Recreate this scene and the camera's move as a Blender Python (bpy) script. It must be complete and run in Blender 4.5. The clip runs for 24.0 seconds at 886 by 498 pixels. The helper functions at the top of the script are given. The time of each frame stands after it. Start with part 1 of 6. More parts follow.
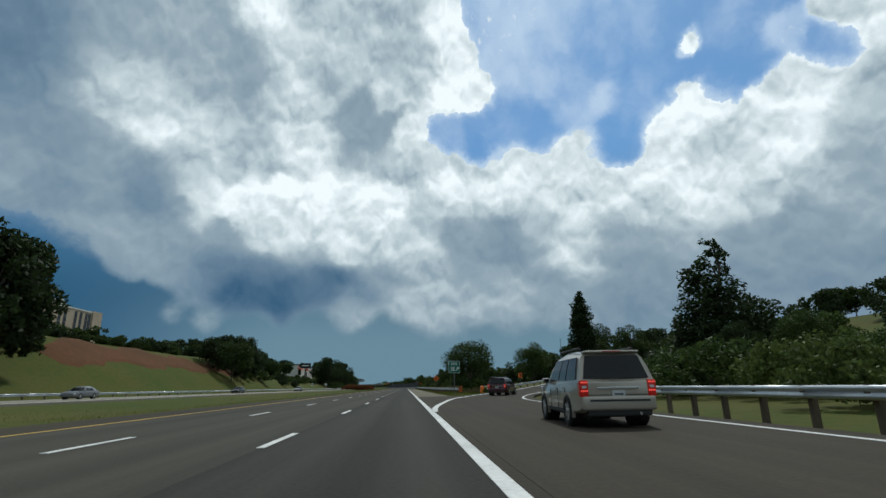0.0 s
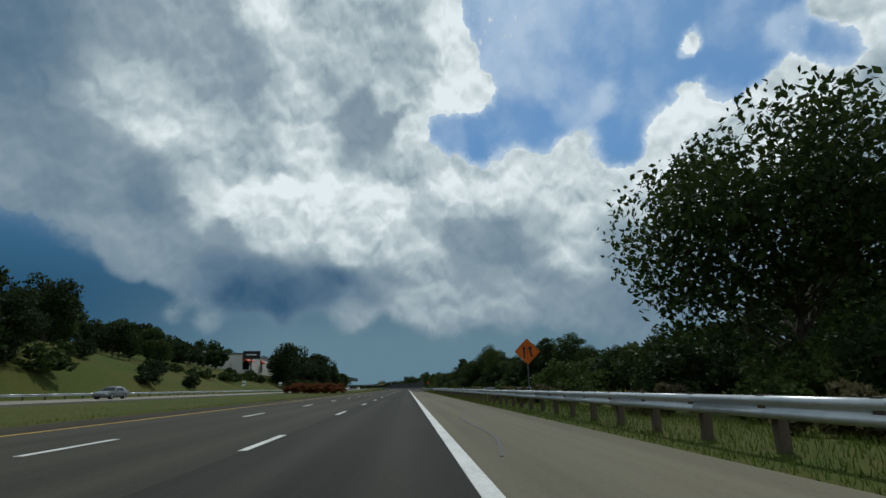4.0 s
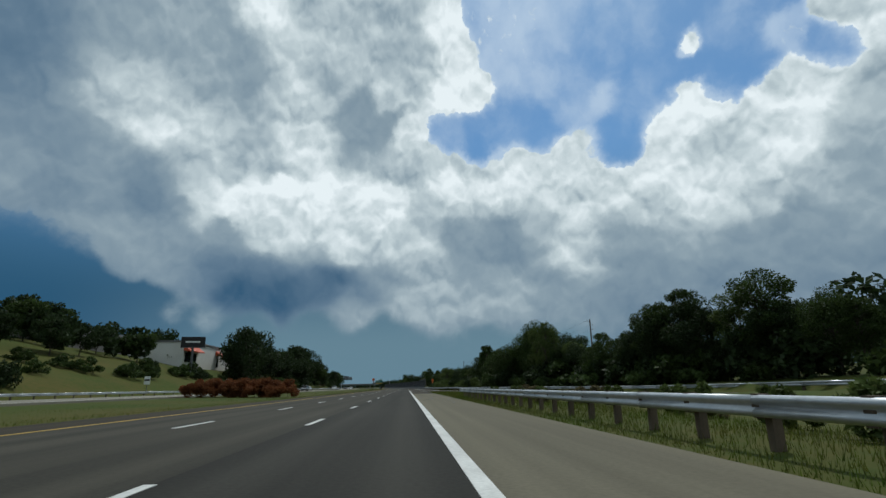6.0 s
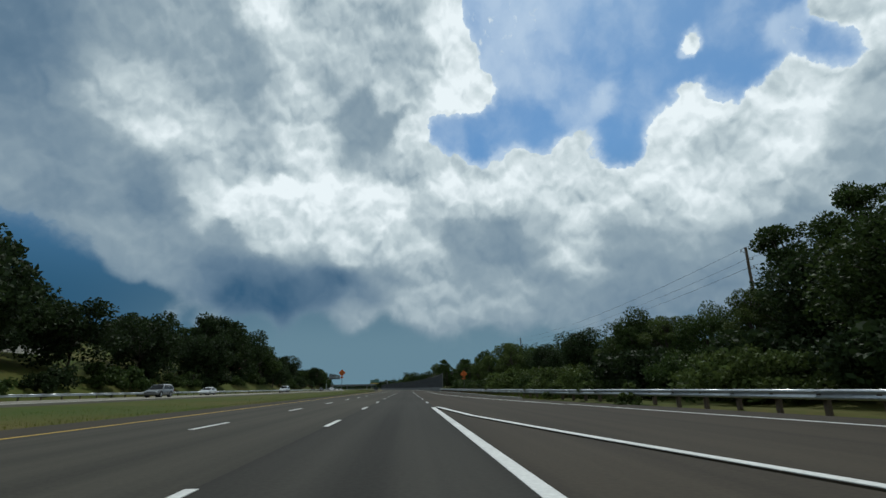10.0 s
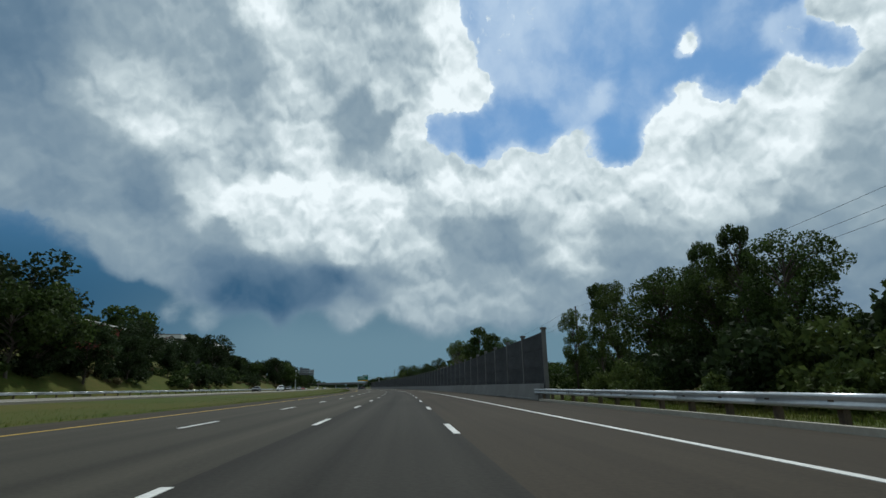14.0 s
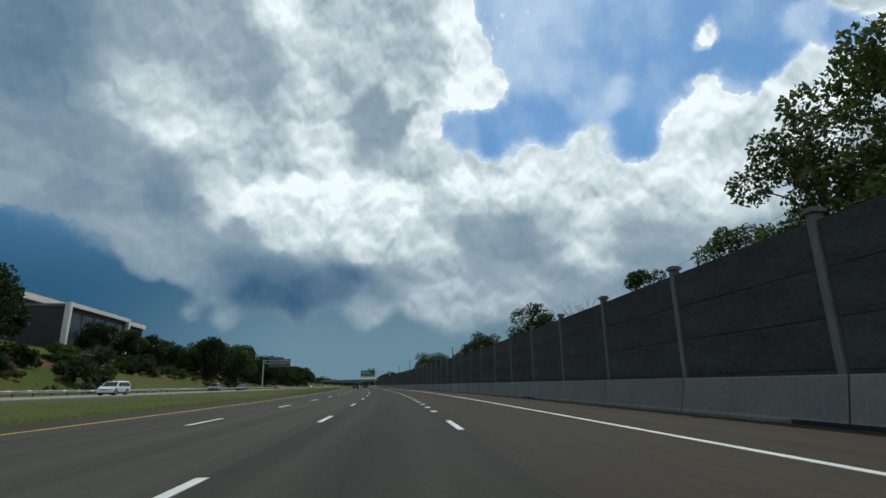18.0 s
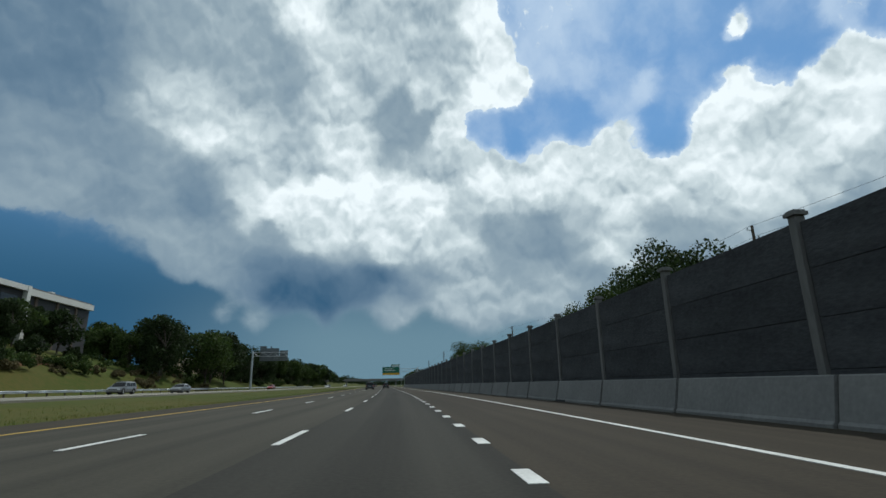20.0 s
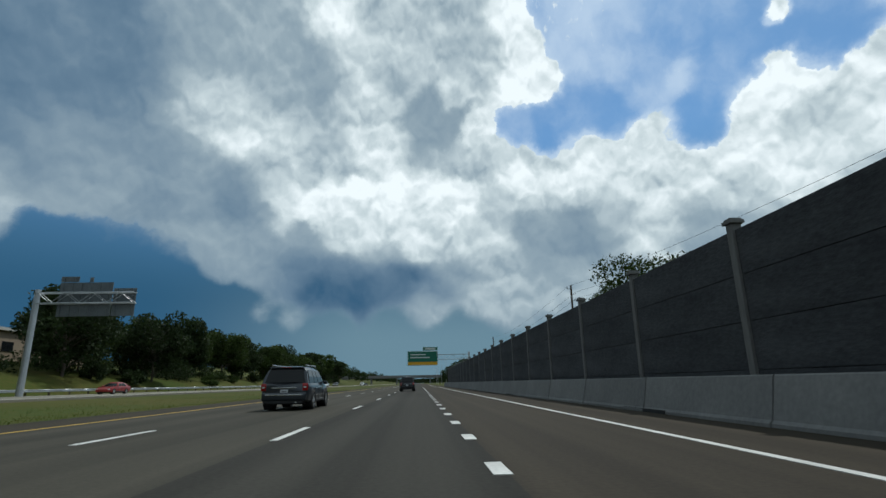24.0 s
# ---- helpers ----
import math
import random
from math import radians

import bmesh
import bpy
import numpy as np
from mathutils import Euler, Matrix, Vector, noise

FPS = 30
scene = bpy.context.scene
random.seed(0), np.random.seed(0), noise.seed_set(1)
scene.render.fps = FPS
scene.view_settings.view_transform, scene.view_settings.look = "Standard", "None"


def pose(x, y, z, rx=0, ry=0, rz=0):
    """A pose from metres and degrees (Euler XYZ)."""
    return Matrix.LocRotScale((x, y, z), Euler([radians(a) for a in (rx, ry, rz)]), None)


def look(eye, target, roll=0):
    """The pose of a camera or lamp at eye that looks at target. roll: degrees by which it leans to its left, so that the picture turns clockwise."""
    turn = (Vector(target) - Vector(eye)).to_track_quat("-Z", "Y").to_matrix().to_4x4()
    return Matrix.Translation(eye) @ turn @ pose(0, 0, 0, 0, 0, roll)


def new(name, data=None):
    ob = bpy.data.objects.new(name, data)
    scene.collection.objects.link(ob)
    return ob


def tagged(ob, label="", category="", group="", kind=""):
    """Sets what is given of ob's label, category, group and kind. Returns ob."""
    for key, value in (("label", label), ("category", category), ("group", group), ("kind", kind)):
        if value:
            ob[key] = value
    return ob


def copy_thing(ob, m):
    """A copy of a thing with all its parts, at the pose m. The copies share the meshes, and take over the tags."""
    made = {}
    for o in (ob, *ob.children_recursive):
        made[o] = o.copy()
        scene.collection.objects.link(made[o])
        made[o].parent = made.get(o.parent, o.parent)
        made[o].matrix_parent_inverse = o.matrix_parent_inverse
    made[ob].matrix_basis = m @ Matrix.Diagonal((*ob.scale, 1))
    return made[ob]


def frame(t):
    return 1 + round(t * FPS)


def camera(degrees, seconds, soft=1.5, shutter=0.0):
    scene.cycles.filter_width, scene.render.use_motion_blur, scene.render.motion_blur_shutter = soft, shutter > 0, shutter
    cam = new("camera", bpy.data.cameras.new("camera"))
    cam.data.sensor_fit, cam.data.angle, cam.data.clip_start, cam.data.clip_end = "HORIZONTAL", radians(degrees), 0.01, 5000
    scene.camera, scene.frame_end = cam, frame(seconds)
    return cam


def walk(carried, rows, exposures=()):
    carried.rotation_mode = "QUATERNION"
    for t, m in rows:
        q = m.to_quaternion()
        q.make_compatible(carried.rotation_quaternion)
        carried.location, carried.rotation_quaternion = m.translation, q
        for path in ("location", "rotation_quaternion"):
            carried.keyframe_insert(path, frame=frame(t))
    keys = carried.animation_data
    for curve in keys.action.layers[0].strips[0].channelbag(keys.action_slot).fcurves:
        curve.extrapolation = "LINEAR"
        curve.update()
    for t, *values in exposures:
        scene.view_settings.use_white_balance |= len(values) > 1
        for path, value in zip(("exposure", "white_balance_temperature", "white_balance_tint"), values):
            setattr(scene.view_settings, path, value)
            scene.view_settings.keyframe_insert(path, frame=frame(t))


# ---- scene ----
# ================= route and camera =================
# s: metres along the motorway, d: metres to the right of the centre of the driving lane.
SPEED = 27.5


def driven(t):
    """Metres driven after t seconds; the car eases off a little after the twelfth."""
    return SPEED * t - 0.18 * max(0.0, t - 12.0)


BEND_FROM, BEND_TO, BEND = 405.0, 640.0, 7.0


def heading(s):
    """Degrees by which the road has turned to the left at s."""
    u = min(1.0, max(0.0, (s - BEND_FROM) / (BEND_TO - BEND_FROM)))
    return BEND * u * u * (3 - 2 * u)


AXIS = [(0.0, -400.0)]
for i in range(-400, 6000):
    a = radians(heading(i + 0.5))
    AXIS.append((AXIS[-1][0] - math.sin(a), AXIS[-1][1] + math.cos(a)))


def on_road(s, d=0.0, z=0.0):
    """World place of a point of the route."""
    i = min(6399, max(0, int(math.floor(s + 400))))
    f = s + 400 - i
    (x0, y0), (x1, y1) = AXIS[i], AXIS[min(6400, i + 1)]
    a = radians(heading(s))
    return Vector((x0 + (x1 - x0) * f + math.cos(a) * d, y0 + (y1 - y0) * f + math.sin(a) * d, z))


def glide(table, t):
    for (t0, v0), (t1, v1) in zip(table, table[1:]):
        if t <= t1:
            u = (t - t0) / (t1 - t0)
            return v0 + (v1 - v0) * (u * u * (3 - 2 * u) if len(table) < 9 else u)
    return table[-1][1]


EYE = 1.0
LANE_POS = [(0, 0.75), (2, 1.0), (7, 1.0), (9, 0.55), (10, 0.45), (13, 0.7), (14, 0.7), (17, 0.4), (21, 0.5), (24, 0.9)]
YAW = [(0, -4.0), (1, -4.1), (2.5, -3.75), (5, -3.95), (6, -3.95), (7, -3.75), (8, -3.85), (9, -3.6), (10, -3.85), (10.5, -4.2), (12.5, -4.15),
       (14, -4.15), (15, -3.8), (16, -3.05), (17, -2.7), (18, -2.3), (18.5, -1.6), (20.5, 1.5), (21, 2.4), (21.5, 2.95), (22, 3.6), (23, 4.1), (24, 4.4)]
PITCH = [(0, 15.1), (2, 15.3), (5, 15.1), (7, 15.1), (10, 15.2), (13, 15.1), (15, 15.0), (17, 14.9), (19, 14.8), (21, 14.9), (22.5, 14.8), (24, 14.7)]
ROLL = [(0, 1.0), (24, 1.0)]

cam = camera(82.0, 24.0)
rows = []
for i in range(49):
    t = i * 0.5
    p = on_road(driven(t), glide(LANE_POS, t), EYE)
    rows.append((t, pose(p.x, p.y, p.z, 90 + glide(PITCH, t), glide(ROLL, t), glide(YAW, t))))
# the film's camera darkens a little after the start, and its glass tints the picture blue-green
walk(cam, rows, [(0, 0.0, 6000, 6), (1, -0.28, 6000, 6), (2, -0.30, 6000, 6), (5, -0.18, 6000, 6), (9, -0.12, 6000, 6), (13, -0.05, 6000, 6), (18, 0.0, 6000, 6), (24, 0.0, 6000, 6)])

# ================= sky, sun, exposure =================
SUN_AZ, SUN_EL = 24.0, 58.0

world = bpy.data.worlds.new("sky")
scene.world = world
world.use_nodes = True
WN, WL = world.node_tree.nodes, world.node_tree.links
WN.clear()


def wnode(kind, **inputs):
    n = WN.new(kind)
    for key, value in inputs.items():
        n.inputs[int(key[1:])].default_value = value
    return n


def wmath(op, a, b=0.0, c=0.0, clamp=False):
    n = WN.new("ShaderNodeMath")
    n.operation, n.use_clamp = op, clamp
    for i, v in enumerate((a, b, c)):
        if isinstance(v, (int, float)):
            n.inputs[i].default_value = v
        else:
            WL.new(v, n.inputs[i])
    return n.outputs[0]


def wvec(op, a, b=(0, 0, 0)):
    n = WN.new("ShaderNodeVectorMath")
    n.operation = op
    for i, v in enumerate((a, b)):
        if isinstance(v, (tuple, list)):
            n.inputs[i].default_value = v
        else:
            WL.new(v, n.inputs[i])
    return n.outputs["Value" if op in ("DOT_PRODUCT", "LENGTH") else "Vector"]


def wscale(a, k):
    return wvec("MULTIPLY", a, (k, k, k))


def wnoise(at, scale, detail=5.0, rough=0.55, kind="Fac"):
    n = WN.new("ShaderNodeTexNoise")
    n.inputs["Scale"].default_value, n.inputs["Detail"].default_value, n.inputs["Roughness"].default_value = scale, detail, rough
    WL.new(at, n.inputs["Vector"])
    return n.outputs[kind]


def wmad(a, b, c):
    n = WN.new("ShaderNodeVectorMath")
    n.operation = "MULTIPLY_ADD"
    for i, v in enumerate((a, b, c)):
        if isinstance(v, tuple):
            n.inputs[i].default_value = v
        else:
            WL.new(v, n.inputs[i])
    return n.outputs[0]


def wstep(v, lo, hi):
    n = WN.new("ShaderNodeMapRange")
    n.interpolation_type = "SMOOTHSTEP"
    n.inputs["From Min"].default_value, n.inputs["From Max"].default_value = lo, hi
    WL.new(v, n.inputs["Value"])
    return n.outputs["Result"]


def wmix(f, a, b):
    n = WN.new("ShaderNodeMix")
    n.data_type = "RGBA"
    for i, v in ((0, f), (6, a), (7, b)):
        if isinstance(v, tuple):
            n.inputs[i].default_value = (*v, 1)
        elif isinstance(v, float):
            n.inputs[i].default_value = v
        else:
            WL.new(v, n.inputs[i])
    return n.outputs[2]


coord = WN.new("ShaderNodeTexCoord").outputs["Generated"]
split = WN.new("ShaderNodeSeparateXYZ")
WL.new(coord, split.inputs[0])
azim = wmath("MULTIPLY", wmath("ARCTAN2", split.outputs[0], split.outputs[1]), 57.29578)
elev = wmath("MULTIPLY", wmath("ARCSINE", split.outputs[2]), 57.29578)
join = WN.new("ShaderNodeCombineXYZ")
WL.new(azim, join.inputs[0])
WL.new(elev, join.inputs[1])
flat = join.outputs[0]                       # degrees to the right of north, degrees up
puff = wscale(flat, 0.1)
# billowing: the sky's map is bent by three sizes of noise
def bending(scale, detail, rough, size):
    return wscale(wvec("SUBTRACT", wnoise(puff, scale, detail, rough, "Color"), (0.5, 0.5, 0.5)), size)


bend1, bend2 = bending(1.3, 2.0, 0.5, 2.6), bending(4.0, 6.0, 0.55, 2.8)
calm = wmath("MULTIPLY_ADD", wstep(elev, 10.0, 18.0), 0.65, 0.35)      # low clouds lie flatter
shift = wvec("ADD", bend1, bend2)
bent = wmad(shift, calm, flat)

# Clouds, group by group: azimuth, elevation, reach (degrees), brightness, thickness
western_bank = [
    (-39.9, 30.5, 5.2, 0.22, 1.00),
    (-33.5, 33.3, 4.5, 0.45, 1.00),
    (-26.1, 34.5, 4.5, 0.50, 1.00),
    (-19.9, 33.2, 3.9, 0.48, 1.00),
    (-18.0, 38.4, 2.2, 0.88, 1.00),
    (-15.0, 35.6, 2.6, 0.72, 1.00),
    (-8.2, 37.5, 4.5, 0.67, 1.00),
    (-0.6, 38.0, 3.5, 0.58, 1.00),
    (-30.7, 28.6, 4.5, 0.70, 1.00),
    (-25.6, 26.3, 3.9, 0.80, 1.00),
    (-22.5, 29.4, 2.9, 0.52, 1.00),
    (-18.7, 26.7, 2.9, 0.56, 1.00),
    (-38.7, 24.2, 3.9, 0.34, 1.00),
    (-37.9, 19.7, 2.9, 0.46, 1.00),
    (-34.6, 22.9, 3.2, 0.34, 1.00),
    (-31.5, 21.0, 2.9, 0.46, 1.00),
    (-35.5, 17.8, 2.9, 0.26, 0.90),
    (-28.4, 20.0, 2.9, 0.30, 1.00),
]
great_cumulus = [
    (-13.3, 30.3, 3.2, 0.76, 1.00),
    (-11.0, 26.2, 2.9, 0.84, 1.00),
    (-5.4, 28.4, 3.1, 0.42, 1.00),
    (-10.4, 33.5, 2.6, 0.55, 1.00),
    (-21.7, 24.3, 2.6, 0.76, 1.00),
    (-24.5, 21.8, 2.3, 0.58, 1.00),
    (-25.0, 17.5, 2.1, 0.36, 1.00),
    (-22.7, 18.4, 1.8, 0.78, 1.00),
    (-17.2, 20.8, 3.2, 0.92, 1.00),
    (-10.8, 21.4, 3.5, 0.98, 1.00),
    (-4.9, 20.2, 3.2, 0.92, 1.00),
    (-14.2, 16.3, 2.9, 0.84, 1.00),
    (-7.9, 15.7, 2.6, 0.84, 1.00),
    (-19.6, 15.2, 2.5, 0.42, 1.00),
    (-2.2, 18.7, 2.3, 0.90, 1.00),
    (0.5, 15.2, 2.6, 0.70, 1.00),
]
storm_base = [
    (-19.8, 12.7, 2.2, 0.22, 1.00),
    (-15.7, 12.3, 2.2, 0.20, 1.00),
    (-10.9, 12.7, 2.5, 0.30, 1.00),
    (-13.2, 9.4, 3.1, 0.02, 1.00),
    (-17.9, 9.8, 2.6, 0.04, 1.00),
    (-8.9, 10.7, 2.5, 0.08, 1.00),
    (-2.8, 11.9, 2.2, 0.44, 1.00),
    (-5.4, 10.3, 2.0, 0.24, 1.00),
    (-22.1, 10.5, 1.9, 0.26, 0.80),
    (2.4, 12.5, 2.2, 0.62, 1.00),
    (-6.4, 8.1, 2.3, 0.50, 0.85),
    (1.1, 8.9, 2.6, 0.56, 0.90),
    (6.8, 8.5, 2.8, 0.56, 0.90),
    (-24.4, 7.6, 1.5, 0.66, 0.80),
    (-22.5, 9.6, 1.3, 0.34, 0.70),
    (-20.8, 6.6, 1.5, 0.62, 0.74),
]
western_foot = [
    (-31.6, 15.7, 2.7, 0.44, 1.00),
    (-28.1, 13.7, 2.5, 0.44, 1.00),
    (-24.4, 11.9, 1.9, 0.42, 0.90),
    (-34.2, 15.5, 2.3, 0.36, 0.80),
    (-37.0, 14.5, 2.2, 0.34, 0.35),
    (-33.1, 13.3, 1.7, 0.38, 0.45),
    (-28.8, 11.5, 1.4, 0.40, 0.70),
    (-25.2, 14.9, 1.8, 0.44, 1.00),
    (-22.5, 14.1, 1.7, 0.36, 1.00),
]
shaded_folds = [
    (-5.6, 23.8, 1.9, 0.70, 1.00),
    (-7.6, 24.3, 1.5, 0.50, 1.00),
    (-12.1, 23.4, 1.7, 0.78, 1.00),
    (-15.9, 23.6, 1.7, 0.66, 1.00),
    (-19.5, 22.6, 1.5, 0.62, 1.00),
    (-13.1, 18.8, 1.7, 0.76, 1.00),
    (-8.1, 18.5, 1.5, 0.80, 1.00),
    (-10.6, 17.7, 1.4, 0.72, 1.00),
    (-17.3, 17.8, 1.7, 0.80, 1.00),
    (-5.4, 16.7, 1.5, 0.74, 1.00),
    (-2.1, 15.5, 1.5, 0.78, 1.00),
    (-4.1, 14.2, 1.4, 0.62, 1.00),
    (-11.3, 14.3, 1.5, 0.62, 1.00),
    (-15.3, 14.7, 1.5, 0.62, 1.00),
    (1.1, 17.7, 1.7, 0.60, 1.00),
    (-1.5, 21.5, 1.7, 0.84, 1.00),
    (2.5, 20.9, 1.7, 0.66, 1.00),
]
sunlit_edge = [
    (4.7, 34.7, 2.7, 0.98, 1.00),
    (7.4, 32.0, 2.1, 0.95, 0.90),
    (3.9, 39.1, 1.8, 0.95, 1.00),
    (1.6, 34.4, 2.3, 0.60, 1.00),
    (-2.3, 32.0, 1.5, 0.80, 1.00),
    (-1.2, 24.6, 2.2, 0.62, 0.90),
    (0.1, 27.4, 1.4, 0.90, 0.85),
    (5.3, 22.4, 2.9, 0.84, 1.00),
    (12.1, 23.0, 2.6, 0.92, 1.00),
    (8.6, 21.0, 2.9, 0.76, 1.00),
    (7.1, 16.0, 2.9, 0.42, 1.00),
    (11.3, 15.5, 3.2, 0.34, 1.00),
    (15.6, 16.9, 2.6, 0.58, 1.00),
    (19.8, 14.3, 2.7, 0.78, 1.00),
]
eastern_heap = [
    (19.1, 20.9, 2.9, 0.84, 1.00),
    (20.7, 24.3, 2.3, 0.66, 0.72),
    (24.8, 19.3, 2.9, 0.82, 1.00),
    (30.2, 18.7, 3.2, 0.88, 1.00),
    (33.7, 18.1, 2.6, 0.84, 1.00),
    (31.6, 25.9, 2.3, 0.92, 1.00),
    (34.2, 26.4, 2.2, 0.95, 1.00),
    (36.7, 22.5, 3.2, 0.76, 1.00),
    (40.9, 25.1, 2.3, 0.90, 1.00),
    (44.1, 25.8, 2.5, 0.94, 1.00),
    (40.8, 20.9, 2.9, 0.84, 1.00),
    (42.6, 17.5, 2.9, 0.62, 1.00),
    (41.9, 14.8, 2.6, 0.44, 1.00),
    (38.0, 17.2, 2.6, 0.72, 1.00),
    (47.5, 22.1, 3.2, 0.58, 1.00),
    (46.1, 16.1, 3.9, 0.46, 1.00),
    (49.1, 30.6, 2.3, 0.80, 1.00),
    (33.9, 32.8, 1.1, 0.95, 0.85),
]
eastern_foot = [
    (24.0, 14.8, 3.2, 0.48, 1.00),
    (30.1, 13.8, 3.2, 0.50, 1.00),
    (36.1, 12.9, 3.2, 0.40, 1.00),
    (41.7, 11.5, 3.9, 0.40, 1.00),
    (27.0, 11.0, 3.5, 0.38, 1.00),
    (33.7, 9.7, 3.9, 0.36, 1.00),
    (41.8, 7.4, 5.2, 0.32, 1.00),
    (11.4, 10.2, 3.9, 0.50, 0.90),
    (18.0, 8.0, 3.5, 0.40, 0.80),
    (24.8, 6.4, 3.9, 0.30, 0.75),
]
clear_gaps = [
    (9.6, 27.2, 2.9, 0.60, 0.00),
    (14.5, 28.6, 2.6, 0.60, 0.05),
    (5.4, 26.7, 1.6, 0.60, 0.10),
    (24.6, 25.2, 2.1, 0.60, 0.00),
    (27.5, 28.2, 2.6, 0.60, 0.00),
    (19.5, 31.2, 3.2, 0.70, 0.16),
    (24.0, 30.2, 1.5, 0.80, 0.36),
    (28.3, 33.5, 3.9, 0.60, 0.00),
    (37.5, 29.5, 2.9, 0.60, 0.00),
    (38.2, 32.9, 3.2, 0.60, 0.00),
    (13.1, 38.1, 3.2, 0.78, 0.34),
    (17.1, 34.4, 3.2, 0.78, 0.28),
    (24.1, 36.0, 3.9, 0.70, 0.16),
    (42.0, 31.3, 1.5, 0.70, 0.40),
    (45.6, 28.5, 1.8, 0.70, 0.00),
    (-36.0, 11.8, 3.4, 0.40, 0.00),
    (-31.1, 8.9, 2.6, 0.40, 0.00),
    (-25.4, 7.9, 2.3, 0.40, 0.00),
    (-35.7, 6.5, 4.5, 0.40, 0.00),
]
low_air = [
    (-16.0, 6.5, 1.8, 0.40, 0.05),
    (-11.0, 6.8, 2.0, 0.40, 0.10),
    (-28.8, 4.8, 5.2, 0.40, 0.00),
    (-20.0, 3.9, 3.9, 0.40, 0.00),
    (-10.0, 5.2, 2.6, 0.40, 0.10),
    (-1.4, 4.6, 2.9, 0.45, 0.20),
    (8.0, 4.4, 2.9, 0.45, 0.20),
    (17.0, 3.2, 3.9, 0.40, 0.15),
    (28.1, 2.0, 5.8, 0.40, 0.30),
    (39.5, 1.1, 5.8, 0.40, 0.30),
    (-7.4, -0.1, 5.8, 0.40, 0.00),
    (16.7, -1.1, 5.8, 0.40, 0.00),
]
CLOUDS = (western_bank, great_cumulus, storm_base, western_foot, shaded_folds, sunlit_edge, eastern_heap, eastern_foot, clear_gaps, low_air)
total, place = (0.0000055, 0.00001, 0.000007), bent
for heap in CLOUDS:
    for a, e, r, tn, cv in heap:
        off = wmad(place, (1.22 / r, 1.34 / r, 0), (-1.22 * a / r, -1.34 * e / r, 0))
        g = wmath("POWER", 0.36788, wvec("DOT_PRODUCT", off, off))
        total = wmad(g, (tn, 1, cv), total)
    place = wmad(total, (0, 0, 0), bent)      # keeps the groups in order
sums = WN.new("ShaderNodeSeparateXYZ")
WL.new(total, sums.inputs[0])
light = wmath("DIVIDE", sums.outputs[0], sums.outputs[1])
cover = wmath("DIVIDE", sums.outputs[2], sums.outputs[1])


def knobs(at):
    """Cauliflower heads of cumulus."""
    c = WN.new("ShaderNodeTexVoronoi")
    c.feature, c.inputs["Scale"].default_value, c.inputs["Smoothness"].default_value, c.inputs["Detail"].default_value = "SMOOTH_F1", 1.5, 0.25, 3.0
    WL.new(at, c.inputs["Vector"])
    return c.outputs["Distance"]


folded = wvec("ADD", puff, wscale(shift, 0.085))
sunward = wvec("ADD", folded, (0.015, 0.085, 0))
relief = wmath("SUBTRACT", knobs(sunward), knobs(folded))
body, fine = wnoise(folded, 1.9, 5.0, 0.52), wnoise(folded, 7.0, 5.0, 0.55)
drift = wmath("SUBTRACT", body, wnoise(sunward, 1.9, 6.0, 0.58))
edge = wmath("ADD", cover, wmath("MULTIPLY", wmath("SUBTRACT", fine, 0.5), 0.90))
crown = wstep(elev, 13.0, 20.0)
soft = wmath("ADD", cover, wmath("MULTIPLY", wmath("SUBTRACT", fine, 0.5), 0.30))
alpha = wmath("ADD", wmath("MULTIPLY", wstep(edge, 0.42, 0.60), crown), wmath("MULTIPLY", wstep(soft, 0.20, 0.80), wmath("SUBTRACT", 1.0, crown)))
crisp = wmath("MULTIPLY_ADD", wstep(light, 0.3, 0.9), 0.75, 0.25)
tone = wmath("MULTIPLY_ADD", wmath("MULTIPLY", relief, crisp), 0.72, light)
tone = wmath("MULTIPLY_ADD", wmath("MULTIPLY", drift, crisp), 0.30, tone)
tone = wmath("MULTIPLY_ADD", wmath("SUBTRACT", body, 0.5), 0.12, tone)
tone = wmath("MULTIPLY_ADD", wmath("MULTIPLY", wmath("SUBTRACT", fine, 0.5), crisp), 0.11, tone)
# thin sunlit rims
tone = wmath("MULTIPLY_ADD", wmath("MULTIPLY", wmath("SUBTRACT", 1.0, wstep(edge, 0.5, 0.9)), wstep(elev, 12.0, 22.0)), 0.13, tone)
ramp = WN.new("ShaderNodeValToRGB")
WL.new(tone, ramp.inputs[0])
ramp.color_ramp.elements[0].color, ramp.color_ramp.elements[1].color = (0.040, 0.105, 0.185, 1), (0.94, 0.965, 0.945, 1)
for pos, col in ((0.25, (0.150, 0.222, 0.295)), (0.5, (0.318, 0.388, 0.428)), (0.75, (0.610, 0.668, 0.668))):
    ramp.color_ramp.elements.new(pos).color = (*col, 1)

clear = WN.new("ShaderNodeTexSky")
clear.sky_type, clear.sun_disc = "NISHITA", False
clear.sun_elevation, clear.sun_rotation = radians(SUN_EL), radians(SUN_AZ)
clear.air_density, clear.dust_density, clear.ozone_density = 1.1, 0.6, 2.5
blue = wvec("MULTIPLY", clear.outputs[0], (0.056, 0.078, 0.088))
